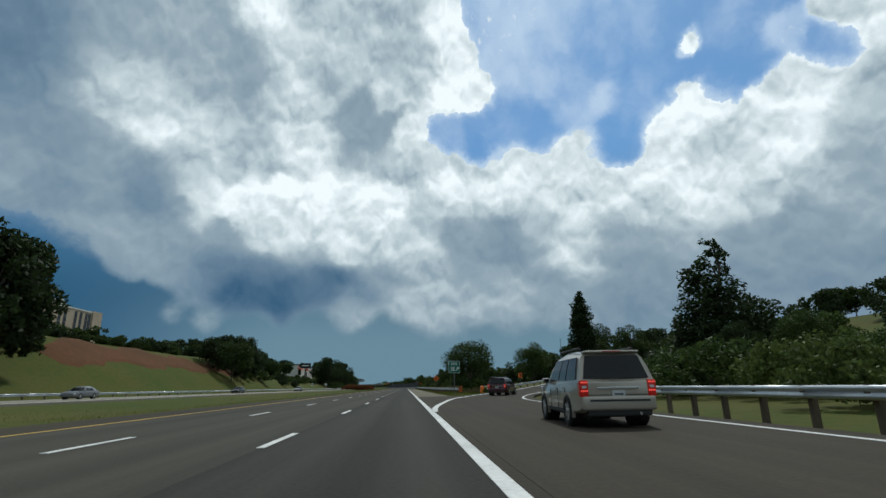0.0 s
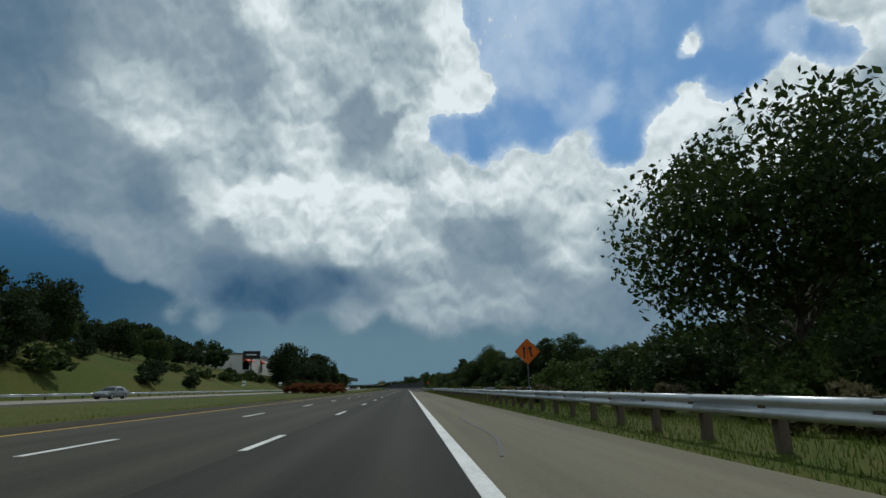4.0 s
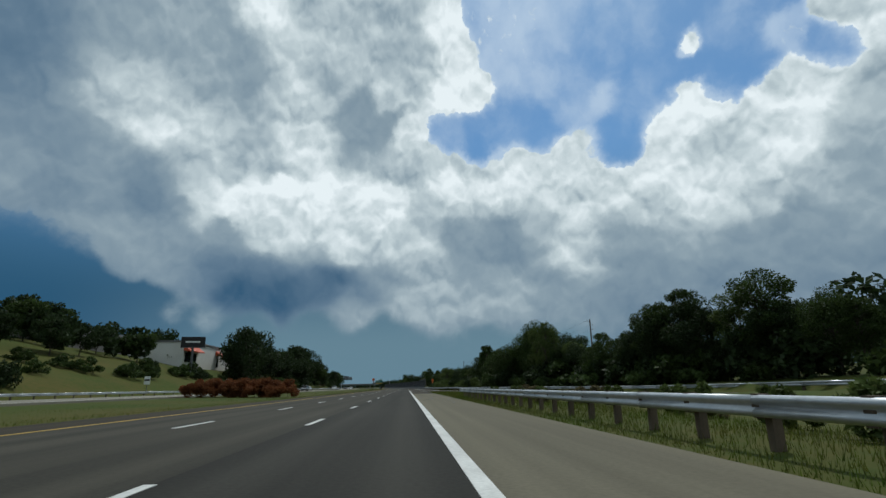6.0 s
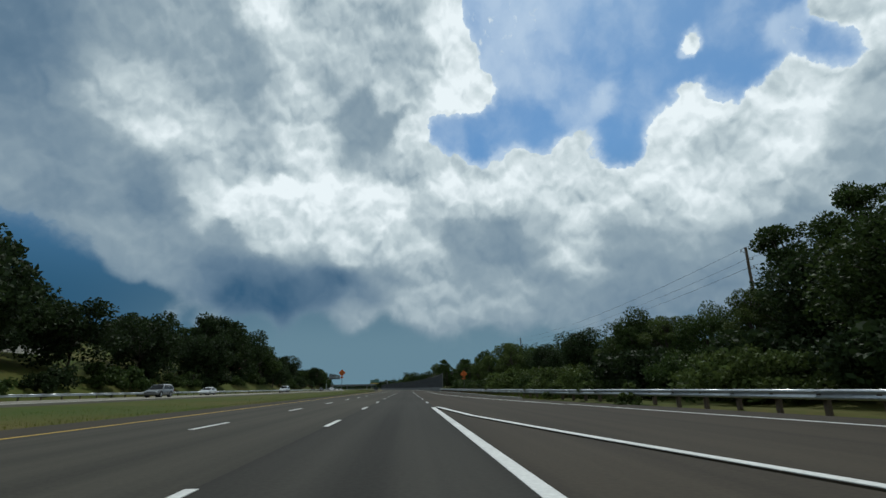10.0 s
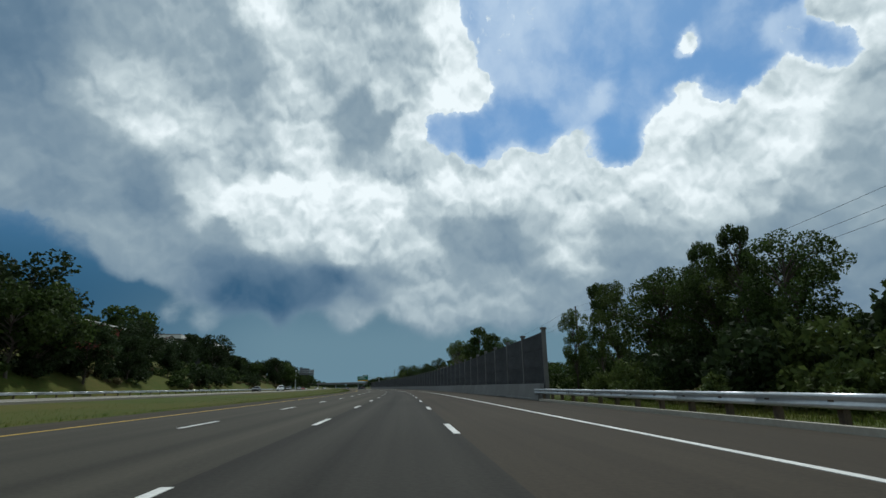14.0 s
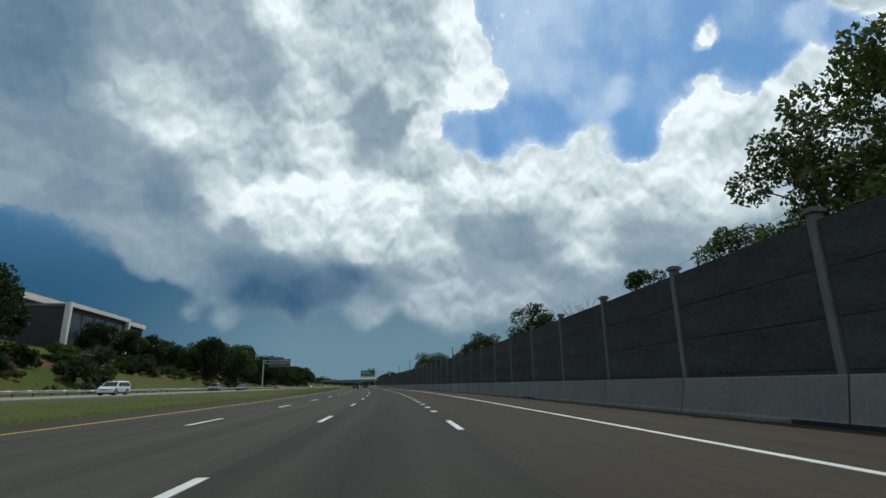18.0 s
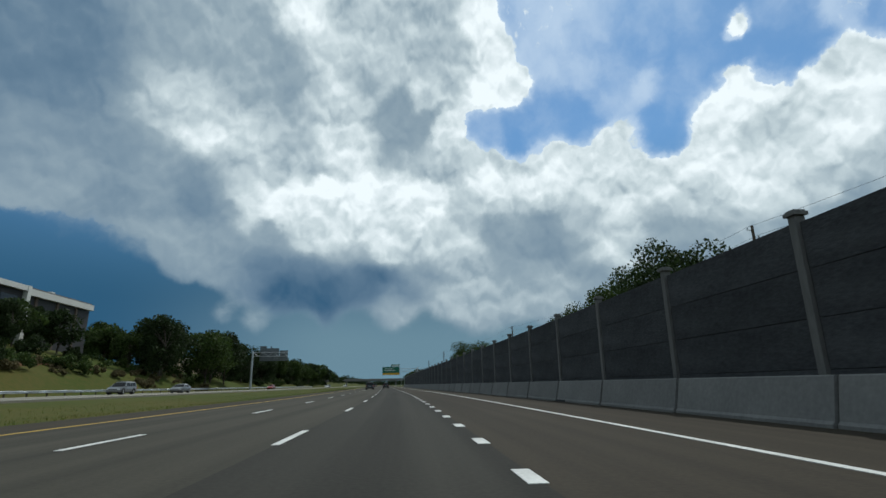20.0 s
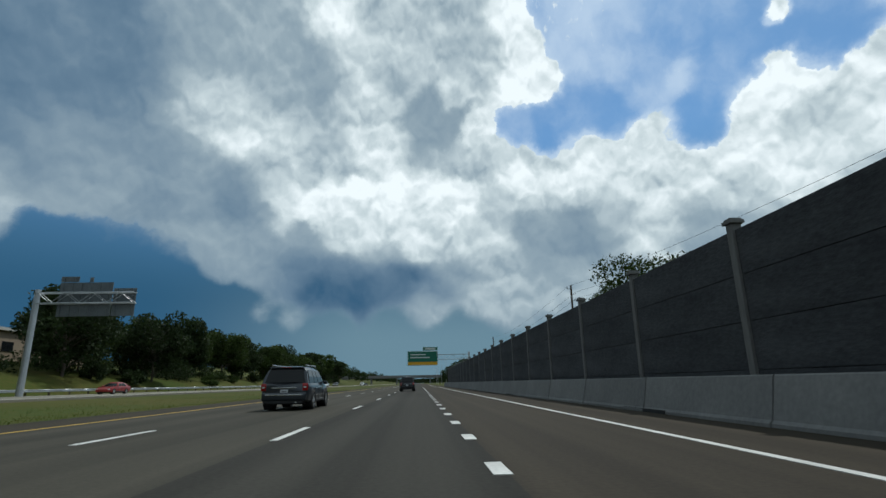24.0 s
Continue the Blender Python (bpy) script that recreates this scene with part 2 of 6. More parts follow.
# storm-dark air low in the west, paler towards the end of the road
blue = wmix(wstep(elev, 27.0, 8.0), blue, (0.033, 0.102, 0.182))
east = wmath("MULTIPLY", wstep(azim, -36.0, -12.0), wstep(elev, 15.0, 4.0))
blue = wmix(wmath("MULTIPLY", east, 0.85), blue, (0.175, 0.275, 0.325))
veil = wmath("MULTIPLY", wstep(wmath("MULTIPLY_ADD", wmath("SUBTRACT", body, 0.5), 0.8, cover), -0.1, 0.5), wstep(elev, 14.0, 24.0))
blue = wmix(wmath("MULTIPLY", veil, 0.85), blue, (0.56, 0.66, 0.78))
sky = wmix(alpha, blue, ramp.outputs[0])
under = wmix(wstep(elev, -1.5, 0.5), (0.06, 0.075, 0.06), sky)
back = WN.new("ShaderNodeBackground")
back.inputs["Strength"].default_value = 1.0
WL.new(under, back.inputs["Color"])
out = WN.new("ShaderNodeOutputWorld")
WL.new(back.outputs[0], out.inputs[0])

sun = new("sun", bpy.data.lights.new("sun", "SUN"))
sun.data.energy, sun.data.angle, sun.data.color = 2.3, radians(1.0), (1.0, 0.95, 0.87)
a, e = radians(SUN_AZ), radians(SUN_EL)
sun.matrix_world = look((0, 0, 200), (-math.sin(a) * math.cos(e) * 50, -math.cos(a) * math.cos(e) * 50, 200 - math.sin(e) * 50))
scene.view_settings.exposure = 0.0


# ================= materials =================
def material(name, base, second=None, rough=0.8, metal=0.0, big=0.4, small=12.0, bump=0.0, vary=0.0, spec=0.4, coat=0.0, stretch=None, island=0.0, glow=0.0):
    """A surface with two sizes of variation between two colours, fine relief, and a change from piece to piece."""
    m = bpy.data.materials.new(name)
    m.use_nodes = True
    nt = m.node_tree
    n, l = nt.nodes, nt.links
    b = n["Principled BSDF"]
    b.inputs["Roughness"].default_value, b.inputs["Metallic"].default_value = rough, metal
    b.inputs["Specular IOR Level"].default_value, b.inputs["Coat Weight"].default_value = spec, coat
    second = second or tuple(c * 0.7 for c in base)
    tc = n.new("ShaderNodeTexCoord").outputs["Object"]
    if stretch:
        mp = n.new("ShaderNodeMapping")
        mp.inputs["Scale"].default_value = stretch
        l.new(tc, mp.inputs[0])
        tc = mp.outputs[0]
    t1, t2 = n.new("ShaderNodeTexNoise"), n.new("ShaderNodeTexNoise")
    for t, s, d in ((t1, big, 4), (t2, small, 5)):
        t.inputs["Scale"].default_value, t.inputs["Detail"].default_value = s, d
        l.new(tc, t.inputs["Vector"])
    add = n.new("ShaderNodeMath")
    add.operation = "MULTIPLY_ADD"
    add.inputs[1].default_value = 0.45
    l.new(t2.outputs[0], add.inputs[0])
    half = n.new("ShaderNodeMath")
    half.operation = "MULTIPLY"
    half.inputs[1].default_value = 0.55
    l.new(t1.outputs[0], half.inputs[0])
    l.new(half.outputs[0], add.inputs[2])
    rg = n.new("ShaderNodeMapRange")
    rg.inputs["From Min"].default_value, rg.inputs["From Max"].default_value = 0.34, 0.66
    l.new(add.outputs[0], rg.inputs["Value"])
    mix = n.new("ShaderNodeMix")
    mix.data_type = "RGBA"
    mix.inputs[6].default_value, mix.inputs[7].default_value = (*second, 1), (*base, 1)
    l.new(rg.outputs["Result"], mix.inputs[0])
    colour = mix.outputs[2]
    for source, amount in (("ShaderNodeObjectInfo", vary), ("ShaderNodeNewGeometry", island)):
        if amount:
            info = n.new(source)
            hs = n.new("ShaderNodeHueSaturation")
            mr = n.new("ShaderNodeMapRange")
            mr.inputs["To Min"].default_value, mr.inputs["To Max"].default_value = 1 - amount, 1 + amount
            l.new(info.outputs["Random" if vary and source.endswith("Info") else "Random Per Island"], mr.inputs["Value"])
            l.new(mr.outputs["Result"], hs.inputs["Value"])
            l.new(colour, hs.inputs["Color"])
            colour = hs.outputs["Color"]
    l.new(colour, b.inputs["Base Color"])
    if glow:                               # light that shines through leaves and blades
        tr, mx = n.new("ShaderNodeBsdfTranslucent"), n.new("ShaderNodeMixShader")
        mx.inputs[0].default_value = glow
        l.new(colour, tr.inputs["Color"])
        l.new(b.outputs[0], mx.inputs[1])
        l.new(tr.outputs[0], mx.inputs[2])
        l.new(mx.outputs[0], n["Material Output"].inputs["Surface"])
    if bump:
        bp = n.new("ShaderNodeBump")
        bp.inputs["Strength"].default_value, bp.inputs["Distance"].default_value = min(1.0, bump), 0.02
        l.new(t2.outputs[0], bp.inputs["Height"])
        l.new(bp.outputs[0], b.inputs["Normal"])
    return m


def road_material(name, base, second, tracks, rough=0.88):
    """Asphalt with streaks along the road and, where wanted, wheel tracks and an oil line in each lane (UV: metres across, metres along)."""
    m = bpy.data.materials.new(name)
    m.use_nodes = True
    n, l = m.node_tree.nodes, m.node_tree.links
    b = n["Principled BSDF"]
    b.inputs["Roughness"].default_value, b.inputs["Specular IOR Level"].default_value = rough, 0.12
    uv = n.new("ShaderNodeUVMap").outputs[0]

    def tex(sx, sy, detail):
        mp, t = n.new("ShaderNodeMapping"), n.new("ShaderNodeTexNoise")
        mp.inputs["Scale"].default_value = (sx, sy, 1)
        t.inputs["Scale"].default_value, t.inputs["Detail"].default_value = 1.0, detail
        l.new(uv, mp.inputs[0])
        l.new(mp.outputs[0], t.inputs["Vector"])
        return t.outputs[0]

    def calc(op, x, y, z=0.0):
        k = n.new("ShaderNodeMath")
        k.operation = op
        for i, v in enumerate((x, y, z)):
            if isinstance(v, (int, float)):
                k.inputs[i].default_value = v
            else:
                l.new(v, k.inputs[i])
        return k.outputs[0]

    streak, blot, grit = tex(1.6, 0.02, 4), tex(0.12, 0.05, 3), tex(14, 14, 4)
    f = calc("ADD", calc("MULTIPLY", streak, 0.5), calc("ADD", calc("MULTIPLY", blot, 0.35), calc("MULTIPLY", grit, 0.35)))
    if tracks:
        sx = n.new("ShaderNodeSeparateXYZ")
        l.new(uv, sx.inputs[0])
        wave = calc("COSINE", calc("MULTIPLY", sx.outputs[0], 2 * math.pi / 1.83), 0.0)
        f = calc("MULTIPLY_ADD", wave, tracks, f)
    r = n.new("ShaderNodeMapRange")
    r.inputs["From Min"].default_value, r.inputs["From Max"].default_value = 0.38, 0.82
    l.new(f, r.inputs["Value"])
    mix = n.new("ShaderNodeMix")
    mix.data_type = "RGBA"
    mix.inputs[6].default_value, mix.inputs[7].default_value = (*second, 1), (*base, 1)
    l.new(r.outputs["Result"], mix.inputs[0])
    l.new(mix.outputs[2], b.inputs["Base Color"])
    bp = n.new("ShaderNodeBump")
    bp.inputs["Strength"].default_value, bp.inputs["Distance"].default_value = 0.4, 0.008
    l.new(grit, bp.inputs["Height"])
    l.new(bp.outputs[0], b.inputs["Normal"])
    return m


ASPHALT = road_material("asphalt", (0.050, 0.047, 0.039), (0.020, 0.019, 0.016), -0.07)
ASPHALT_MID = road_material("mid_asphalt", (0.068, 0.062, 0.048), (0.031, 0.029, 0.023), -0.06)
ASPHALT_OLD = road_material("worn_asphalt", (0.058, 0.048, 0.034), (0.025, 0.021, 0.016), 0.0)
SHOULDER = road_material("pale_shoulder", (0.165, 0.148, 0.105), (0.088, 0.079, 0.056), 0.0)
OLD_CONCRETE = road_material("worn_pale_paving", (0.255, 0.238, 0.195), (0.160, 0.150, 0.124), 0.0)
SEAL = material("tar_seal", (0.03, 0.03, 0.03), rough=0.6)
PAINT_W = material("road_paint_white", (0.66, 0.66, 0.63), (0.42, 0.42, 0.40), 0.7, big=0.7, small=14, bump=0.2)
PAINT_Y = material("road_paint_yellow", (0.55, 0.36, 0.05), (0.40, 0.26, 0.05), 0.7, big=0.7, small=14)
CONCRETE = material("barrier_concrete", (0.205, 0.205, 0.20), (0.14, 0.14, 0.14), 0.9, big=0.5, small=8, bump=0.25, vary=0.08, spec=0.12)
WALL_CONC = material("wall_panel_concrete", (0.072, 0.075, 0.080), (0.034, 0.036, 0.040), 0.92, big=0.5, small=6, bump=0.9, vary=0.12, stretch=(1, 1, 2.6), spec=0.12)
KERB = material("kerb_concrete", (0.42, 0.40, 0.35), (0.30, 0.28, 0.24), 0.9, big=0.8, small=8, bump=0.2, spec=0.12)
POST_CONC = material("wall_post_concrete", (0.175, 0.174, 0.170), (0.115, 0.115, 0.112), 0.9, big=0.6, small=9, bump=0.2, vary=0.08, spec=0.12)
GALV = material("galvanised_steel", (0.52, 0.54, 0.56), (0.36, 0.38, 0.40), 0.42, 0.75, big=0.6, small=6, vary=0.08)
STEEL_DK = material("weathered_steel", (0.16, 0.165, 0.17), (0.10, 0.10, 0.105), 0.6, 0.5)
TIMBER = material("treated_timber", (0.13, 0.095, 0.065), (0.07, 0.055, 0.04), 0.9, big=1.5, small=14, vary=0.2, bump=0.4, stretch=(6, 6, 1))
SIGN_GREEN = material("sign_green", (0.006, 0.13, 0.085), (0.005, 0.11, 0.07), 0.45)
SIGN_ORANGE = material("sign_orange", (0.75, 0.16, 0.012), (0.66, 0.13, 0.01), 0.45)
SIGN_YELLOW = material("sign_yellow", (0.62, 0.34, 0.01), (0.55, 0.30, 0.01), 0.45)
SIGN_WHITE = material("sign_white", (0.72, 0.74, 0.72), (0.66, 0.68, 0.66), 0.4)
SIGN_BLUE = material("sign_blue", (0.02, 0.06, 0.25), rough=0.45)
SIGN_BACK = material("sign_back_aluminium", (0.15, 0.17, 0.18), (0.10, 0.115, 0.125), 0.6, 0.3, big=0.7, small=5)
BLACK = material("black", (0.015, 0.015, 0.016), rough=0.55)
GRASS = material("grass_ground", (0.035, 0.061, 0.008), (0.082, 0.070, 0.018), 0.95, big=0.06, small=1.6, bump=0.7, spec=0.12)
BLADES = material("grass_blades", (0.062, 0.105, 0.014), (0.120, 0.112, 0.030), 0.8, big=0.12, small=2.0, island=0.35, spec=0.1, glow=0.4)
SOIL = material("red_soil", (0.110, 0.047, 0.022), (0.060, 0.036, 0.016), 0.95, big=0.1, small=1.2, bump=0.6, spec=0.12)
LEAF = material("leaf_green", (0.052, 0.078, 0.020), (0.030, 0.050, 0.013), 0.6, big=0.35, small=3, island=0.4, vary=0.18, spec=0.1, glow=0.3)
LEAF_LT = material("leaf_light_green", (0.095, 0.125, 0.034), (0.055, 0.080, 0.022), 0.6, big=0.35, small=3, island=0.4, vary=0.15, spec=0.1, glow=0.3)
LEAF_DK = material("leaf_dark_green", (0.032, 0.050, 0.018), (0.020, 0.033, 0.011), 0.6, big=0.35, small=3, island=0.4, vary=0.15, spec=0.1, glow=0.3)
LEAF_RED = material("leaf_rust_red", (0.220, 0.085, 0.034), (0.120, 0.046, 0.020), 0.7, big=0.5, small=3, island=0.35, spec=0.1, glow=0.4)
LEAF_DRY = material("dry_weeds", (0.17, 0.14, 0.075), (0.10, 0.09, 0.045), 0.85, big=0.3, small=3, island=0.35, spec=0.1, glow=0.4)
BARK = material("bark", (0.085, 0.068, 0.052), (0.05, 0.042, 0.034), 0.95, big=1, small=9, bump=0.6)
BARE = material("bare_branch", (0.17, 0.15, 0.125), (0.12, 0.10, 0.085), 0.95)
GLASS = material("dark_car_glass", (0.006, 0.007, 0.008), rough=0.12, spec=0.28)
TYRE = material("tyre_rubber", (0.018, 0.018, 0.018), rough=0.85)
CHROME = material("chrome", (0.62, 0.63, 0.64), (0.55, 0.56, 0.57), 0.18, 1.0)
ALLOY = material("alloy_rim", (0.45, 0.46, 0.47), (0.36, 0.37, 0.38), 0.3, 0.85)
PLASTIC = material("black_trim", (0.022, 0.022, 0.023), rough=0.6)
LAMP_RED = material("red_lens", (0.30, 0.008, 0.006), (0.20, 0.006, 0.005), 0.2, spec=0.6)
LAMP_CLEAR = material("clear_lens", (0.55, 0.56, 0.57), (0.45, 0.46, 0.47), 0.15, spec=0.6)
PLATE = material("number_plate", (0.50, 0.52, 0.53), (0.42, 0.44, 0.45), 0.5)
BRAKE = material("lit_tail_lamp", (0.34, 0.008, 0.006), rough=0.3)
BRAKE.node_tree.nodes["Principled BSDF"].inputs["Emission Color"].default_value = (1, 0.05, 0.02, 1)
BRAKE.node_tree.nodes["Principled BSDF"].inputs["Emission Strength"].default_value = 0.06

BULB = material("lit_bulb", (0.7, 0.05, 0.04), rough=0.3)
BULB.node_tree.nodes["Principled BSDF"].inputs["Emission Color"].default_value = (1, 0.10, 0.07, 1)
BULB.node_tree.nodes["Principled BSDF"].inputs["Emission Strength"].default_value = 0.9


def car_paint(name, col):
    return material(name, col, tuple(c * 0.9 for c in col), 0.32, 0.25, big=0.5, small=30, coat=0.8)


PAINT_SLATE = car_paint("paint_slate_grey", (0.014, 0.020, 0.028))
PAINT_TAN = car_paint("paint_champagne", (0.36, 0.325, 0.27))
PAINT_MAROON = car_paint("paint_maroon", (0.055, 0.008, 0.014))
PAINT_BLACK = car_paint("paint_black", (0.008, 0.008, 0.010))
PAINT_WHITE = car_paint("paint_white", (0.68, 0.69, 0.70))
PAINT_RED = car_paint("paint_red", (0.30, 0.02, 0.018))
PAINT_GREY = car_paint("paint_mid_grey", (0.16, 0.165, 0.17))
STUCCO_TAN = material("tan_stucco", (0.42, 0.34, 0.25), (0.34, 0.27, 0.20), 0.9, big=0.2, small=3)
STUCCO_WHITE = material("white_wall", (0.66, 0.65, 0.61), (0.55, 0.54, 0.50), 0.85, big=0.2, small=3)
ROOF_GREY = material("grey_roofing", (0.17, 0.165, 0.16), (0.11, 0.105, 0.10), 0.9, big=0.3, small=5)
ROOF_BROWN = material("brown_roofing", (0.13, 0.095, 0.075), (0.085, 0.065, 0.05), 0.9, big=0.3, small=5)
ROOF_RED = material("orange_red_metal", (0.55, 0.095, 0.035), (0.45, 0.075, 0.03), 0.5, big=0.3, small=4)
WALL_DARK = material("dark_cladding", (0.045, 0.045, 0.048), (0.03, 0.03, 0.032), 0.7, big=0.3, small=5)
WALL_RED = material("dull_red_wall", (0.22, 0.035, 0.028), (0.16, 0.028, 0.022), 0.85, big=0.3, small=5)
WINDOW_DK = material("dark_window", (0.02, 0.024, 0.028), rough=0.12, spec=0.6)


# ================= building helpers =================
def mesh_of(name, bm, mats, smooth=False):
    me = bpy.data.meshes.new(name)
    bm.to_mesh(me)
    bm.free()
    for m in mats if isinstance(mats, (list, tuple)) else [mats]:
        me.materials.append(m)
    if smooth:
        me.polygons.foreach_set("use_smooth", [True] * len(me.polygons))
    return me


def mesh_raw(name, verts, faces, mats, smooth=False):
    me = bpy.data.meshes.new(name)
    me.from_pydata(verts, [], faces)
    for m in mats if isinstance(mats, (list, tuple)) else [mats]:
        me.materials.append(m)
    if smooth:
        me.polygons.foreach_set("use_smooth", [True] * len(me.polygons))
    me.update()
    return me


def part(name, bm, mats, parent, label="", at=None, smooth=False):
    """Links a bmesh or a mesh as one part under a thing or a part."""
    me = bm if isinstance(bm, bpy.types.Mesh) else mesh_of(name, bm, mats, smooth)
    ob = new(name, me)
    ob.parent = parent
    if at is not None:
        ob.matrix_basis = at
    if label:
        ob["label"] = label
    return ob


def thing(name, m, label, category, group="", kind=""):
    ob = new(name)
    ob.empty_display_size = 0.3
    ob.matrix_basis = m
    return tagged(ob, label, category, group, kind)


def box(bm, x0, x1, y0, y1, z0, z1, bevel=0.0):
    v = [bm.verts.new((x, y, z)) for x in (x0, x1) for y in (y0, y1) for z in (z0, z1)]
    fs = [bm.faces.new([v[i] for i in f]) for f in ((0, 1, 3, 2), (4, 6, 7, 5), (0, 4, 5, 1), (2, 3, 7, 6), (0, 2, 6, 4), (1, 5, 7, 3))]
    if bevel:
        es = list({e for f in fs for e in f.edges})
        bmesh.ops.bevel(bm, geom=es, offset=bevel, segments=2, affect="EDGES", profile=0.7)
    return bm


def boxes(*specs, bevel=0.0):
    bm = bmesh.new()
    for s in specs:
        box(bm, *s, bevel=bevel)
    return bm


def tube(bm, a, b, r0, r1, n=7, caps=True):
    a, b = Vector(a), Vector(b)
    q = (b - a).to_track_quat("Z", "Y")
    rings = []
    for p, r in ((a, r0), (b, r1)):
        rings.append([bm.verts.new(p + q @ Vector((r * math.cos(2 * math.pi * i / n), r * math.sin(2 * math.pi * i / n), 0))) for i in range(n)])
    for i in range(n):
        bm.faces.new((rings[0][i], rings[0][(i + 1) % n], rings[1][(i + 1) % n], rings[1][i]))
    if caps:
        bm.faces.new(rings[0][::-1])
        bm.faces.new(rings[1])
    return bm


def tubes(*specs, n=7):
    bm = bmesh.new()
    for s in specs:
        tube(bm, *s, n=n)
    return bm


def prism(bm, outline, y0, y1):
    """A flat outline of (x, z) points, drawn out from y0 to y1."""
    a = [bm.verts.new((x, y0, z)) for x, z in outline]
    b = [bm.verts.new((x, y1, z)) for x, z in outline]
    bm.faces.new(a)
    bm.faces.new(b[::-1])
    for i in range(len(a)):
        j = (i + 1) % len(a)
        bm.faces.new((a[j], a[i], b[i], b[j]))
    bmesh.ops.recalc_face_normals(bm, faces=bm.faces)
    return bm


def facing(s, d, z=0.0, turn=0.0):
    """Pose on the route: local +y runs along the road, local x to the right."""
    p = on_road(s, d, z)
    return pose(p.x, p.y, p.z, 0, 0, heading(s) + turn)


def writing(name, text, size, mat, parent, at, label="", spread=1.0):
    cu = bpy.data.curves.new(name, "FONT")
    cu.body, cu.size, cu.align_x, cu.align_y, cu.extrude, cu.offset = text, size, "CENTER", "CENTER", 0.004, size * 0.012
    cu.space_character = spread
    tmp = bpy.data.objects.new(name, cu)
    scene.collection.objects.link(tmp)
    me = bpy.data.meshes.new_from_object(tmp.evaluated_get(bpy.context.evaluated_depsgraph_get()))
    bpy.data.objects.remove(tmp)
    me.materials.clear()
    me.materials.append(mat)
    return part(name, me, None, parent, label, at)


UPRIGHT = Matrix.Rotation(radians(90), 4, "X")


def table(rows_, x):
    if x <= rows_[0][0]:
        return rows_[0][1]
    for (x0, y0), (x1, y1) in zip(rows_, rows_[1:]):
        if x <= x1:
            return y0 + (y1 - y0) * (x - x0) / (x1 - x0)
    return rows_[-1][1]


WALL_LINE = [(540, 10.0), (590, 9.5), (640, 8.95), (690, 8.7)]
ENTRY_LEFT = [(150, 34), (200, 21.5), (225, 15.5), (250, 10.4), (262, 8.0), (275, 5.7), (286, 3.8), (294, 2.6), (303, 1.9)]
ENTRY_RIGHT = [(150, 39), (200, 26.5), (225, 20.6), (250, 15.6), (262, 13.7), (275, 12.0), (300, 9.4), (312, 8.2), (330, 6.6), (350, 5.6)]


def entry_left(s):
    return table(ENTRY_LEFT, s)


def entry_right(s):
    return table(ENTRY_RIGHT, s)


def slip_height(s):
    return 0.02 + 0.012 * max(0, 215 - s)


# exit slip road: curves away to the right and climbs
EXIT_WAY = [(-120, 5.6, 0), (-40, 5.6, 0), (0, 5.6, 0), (22, 5.7, 0), (38, 6.4, 0), (50, 9.0, 0.02), (60, 12.6, 0.1), (71, 17.6, 0.3), (82, 23.6, 0.8), (92, 31, 1.5), (100, 40, 2.4), (105, 52, 3.4), (105, 66, 4.6), (100, 80, 6.3), (90, 94, 8.6), (76, 106, 11.5)]


def smooth_way(points, n=6):
    """Points of a smooth line through the given ones."""
    pts = [Vector(p) for p in points]
    outp = []
    for i in range(len(pts) - 1):
        p0, p1, p2, p3 = pts[max(0, i - 1)], pts[i], pts[i + 1], pts[min(len(pts) - 1, i + 2)]
        for k in range(n):
            t = k / n
            outp.append(0.5 * ((2 * p1) + (p2 - p0) * t + (2 * p0 - 5 * p1 + 4 * p2 - p3) * t * t + (3 * p1 - p0 - 3 * p2 + p3) * t ** 3))
    outp.append(pts[-1])
    return outp


EXIT = smooth_way(EXIT_WAY)


# ================= lie of the land =================
def other_z(s):
    """Height of the opposite carriageway."""
    return table(((0, 0.30), (330, 0.36), (430, 0.42), (740, 0.34), (1000, 0.25)), s)


def bank_z(s):
    """Height of the foot of the bank behind it."""
    return table(((150, 1.15), (330, 1.5), (430, 2.3), (620, 2.4), (740, 1.9), (1000, 1.3)), s)


def ramp01(x, x0, x1):
    u = min(1.0, max(0.0, (x - x0) / (x1 - x0)))
    return u * u * (3 - 2 * u)


LEFT_LAND = [(11.5, -0.06), (11.6, -0.02), (14, -0.1), (20, 0.3), (27, 0.85), (43.5, 1.0), (46, 1.4), (54, 3.9), (62, 6.6), (80, 10.8), (110, 16.5), (160, 24), (400, 40), (1500, 55)]
RIGHT_LAND = [(5.2, -0.06), (7.0, 0.1), (10, 0.05), (16, 0.0), (30, 0.8), (60, 2.2), (150, 6), (400, 16), (1500, 40)]
HILL_LAND = [(5.2, -0.06), (7.0, 0.08), (12, -0.05), (18, 0.2), (27, 0.9), (37, 1.8), (50, 2.9), (66, 4.3), (84, 7.0), (130, 18), (220, 32), (500, 50), (1500, 70)]


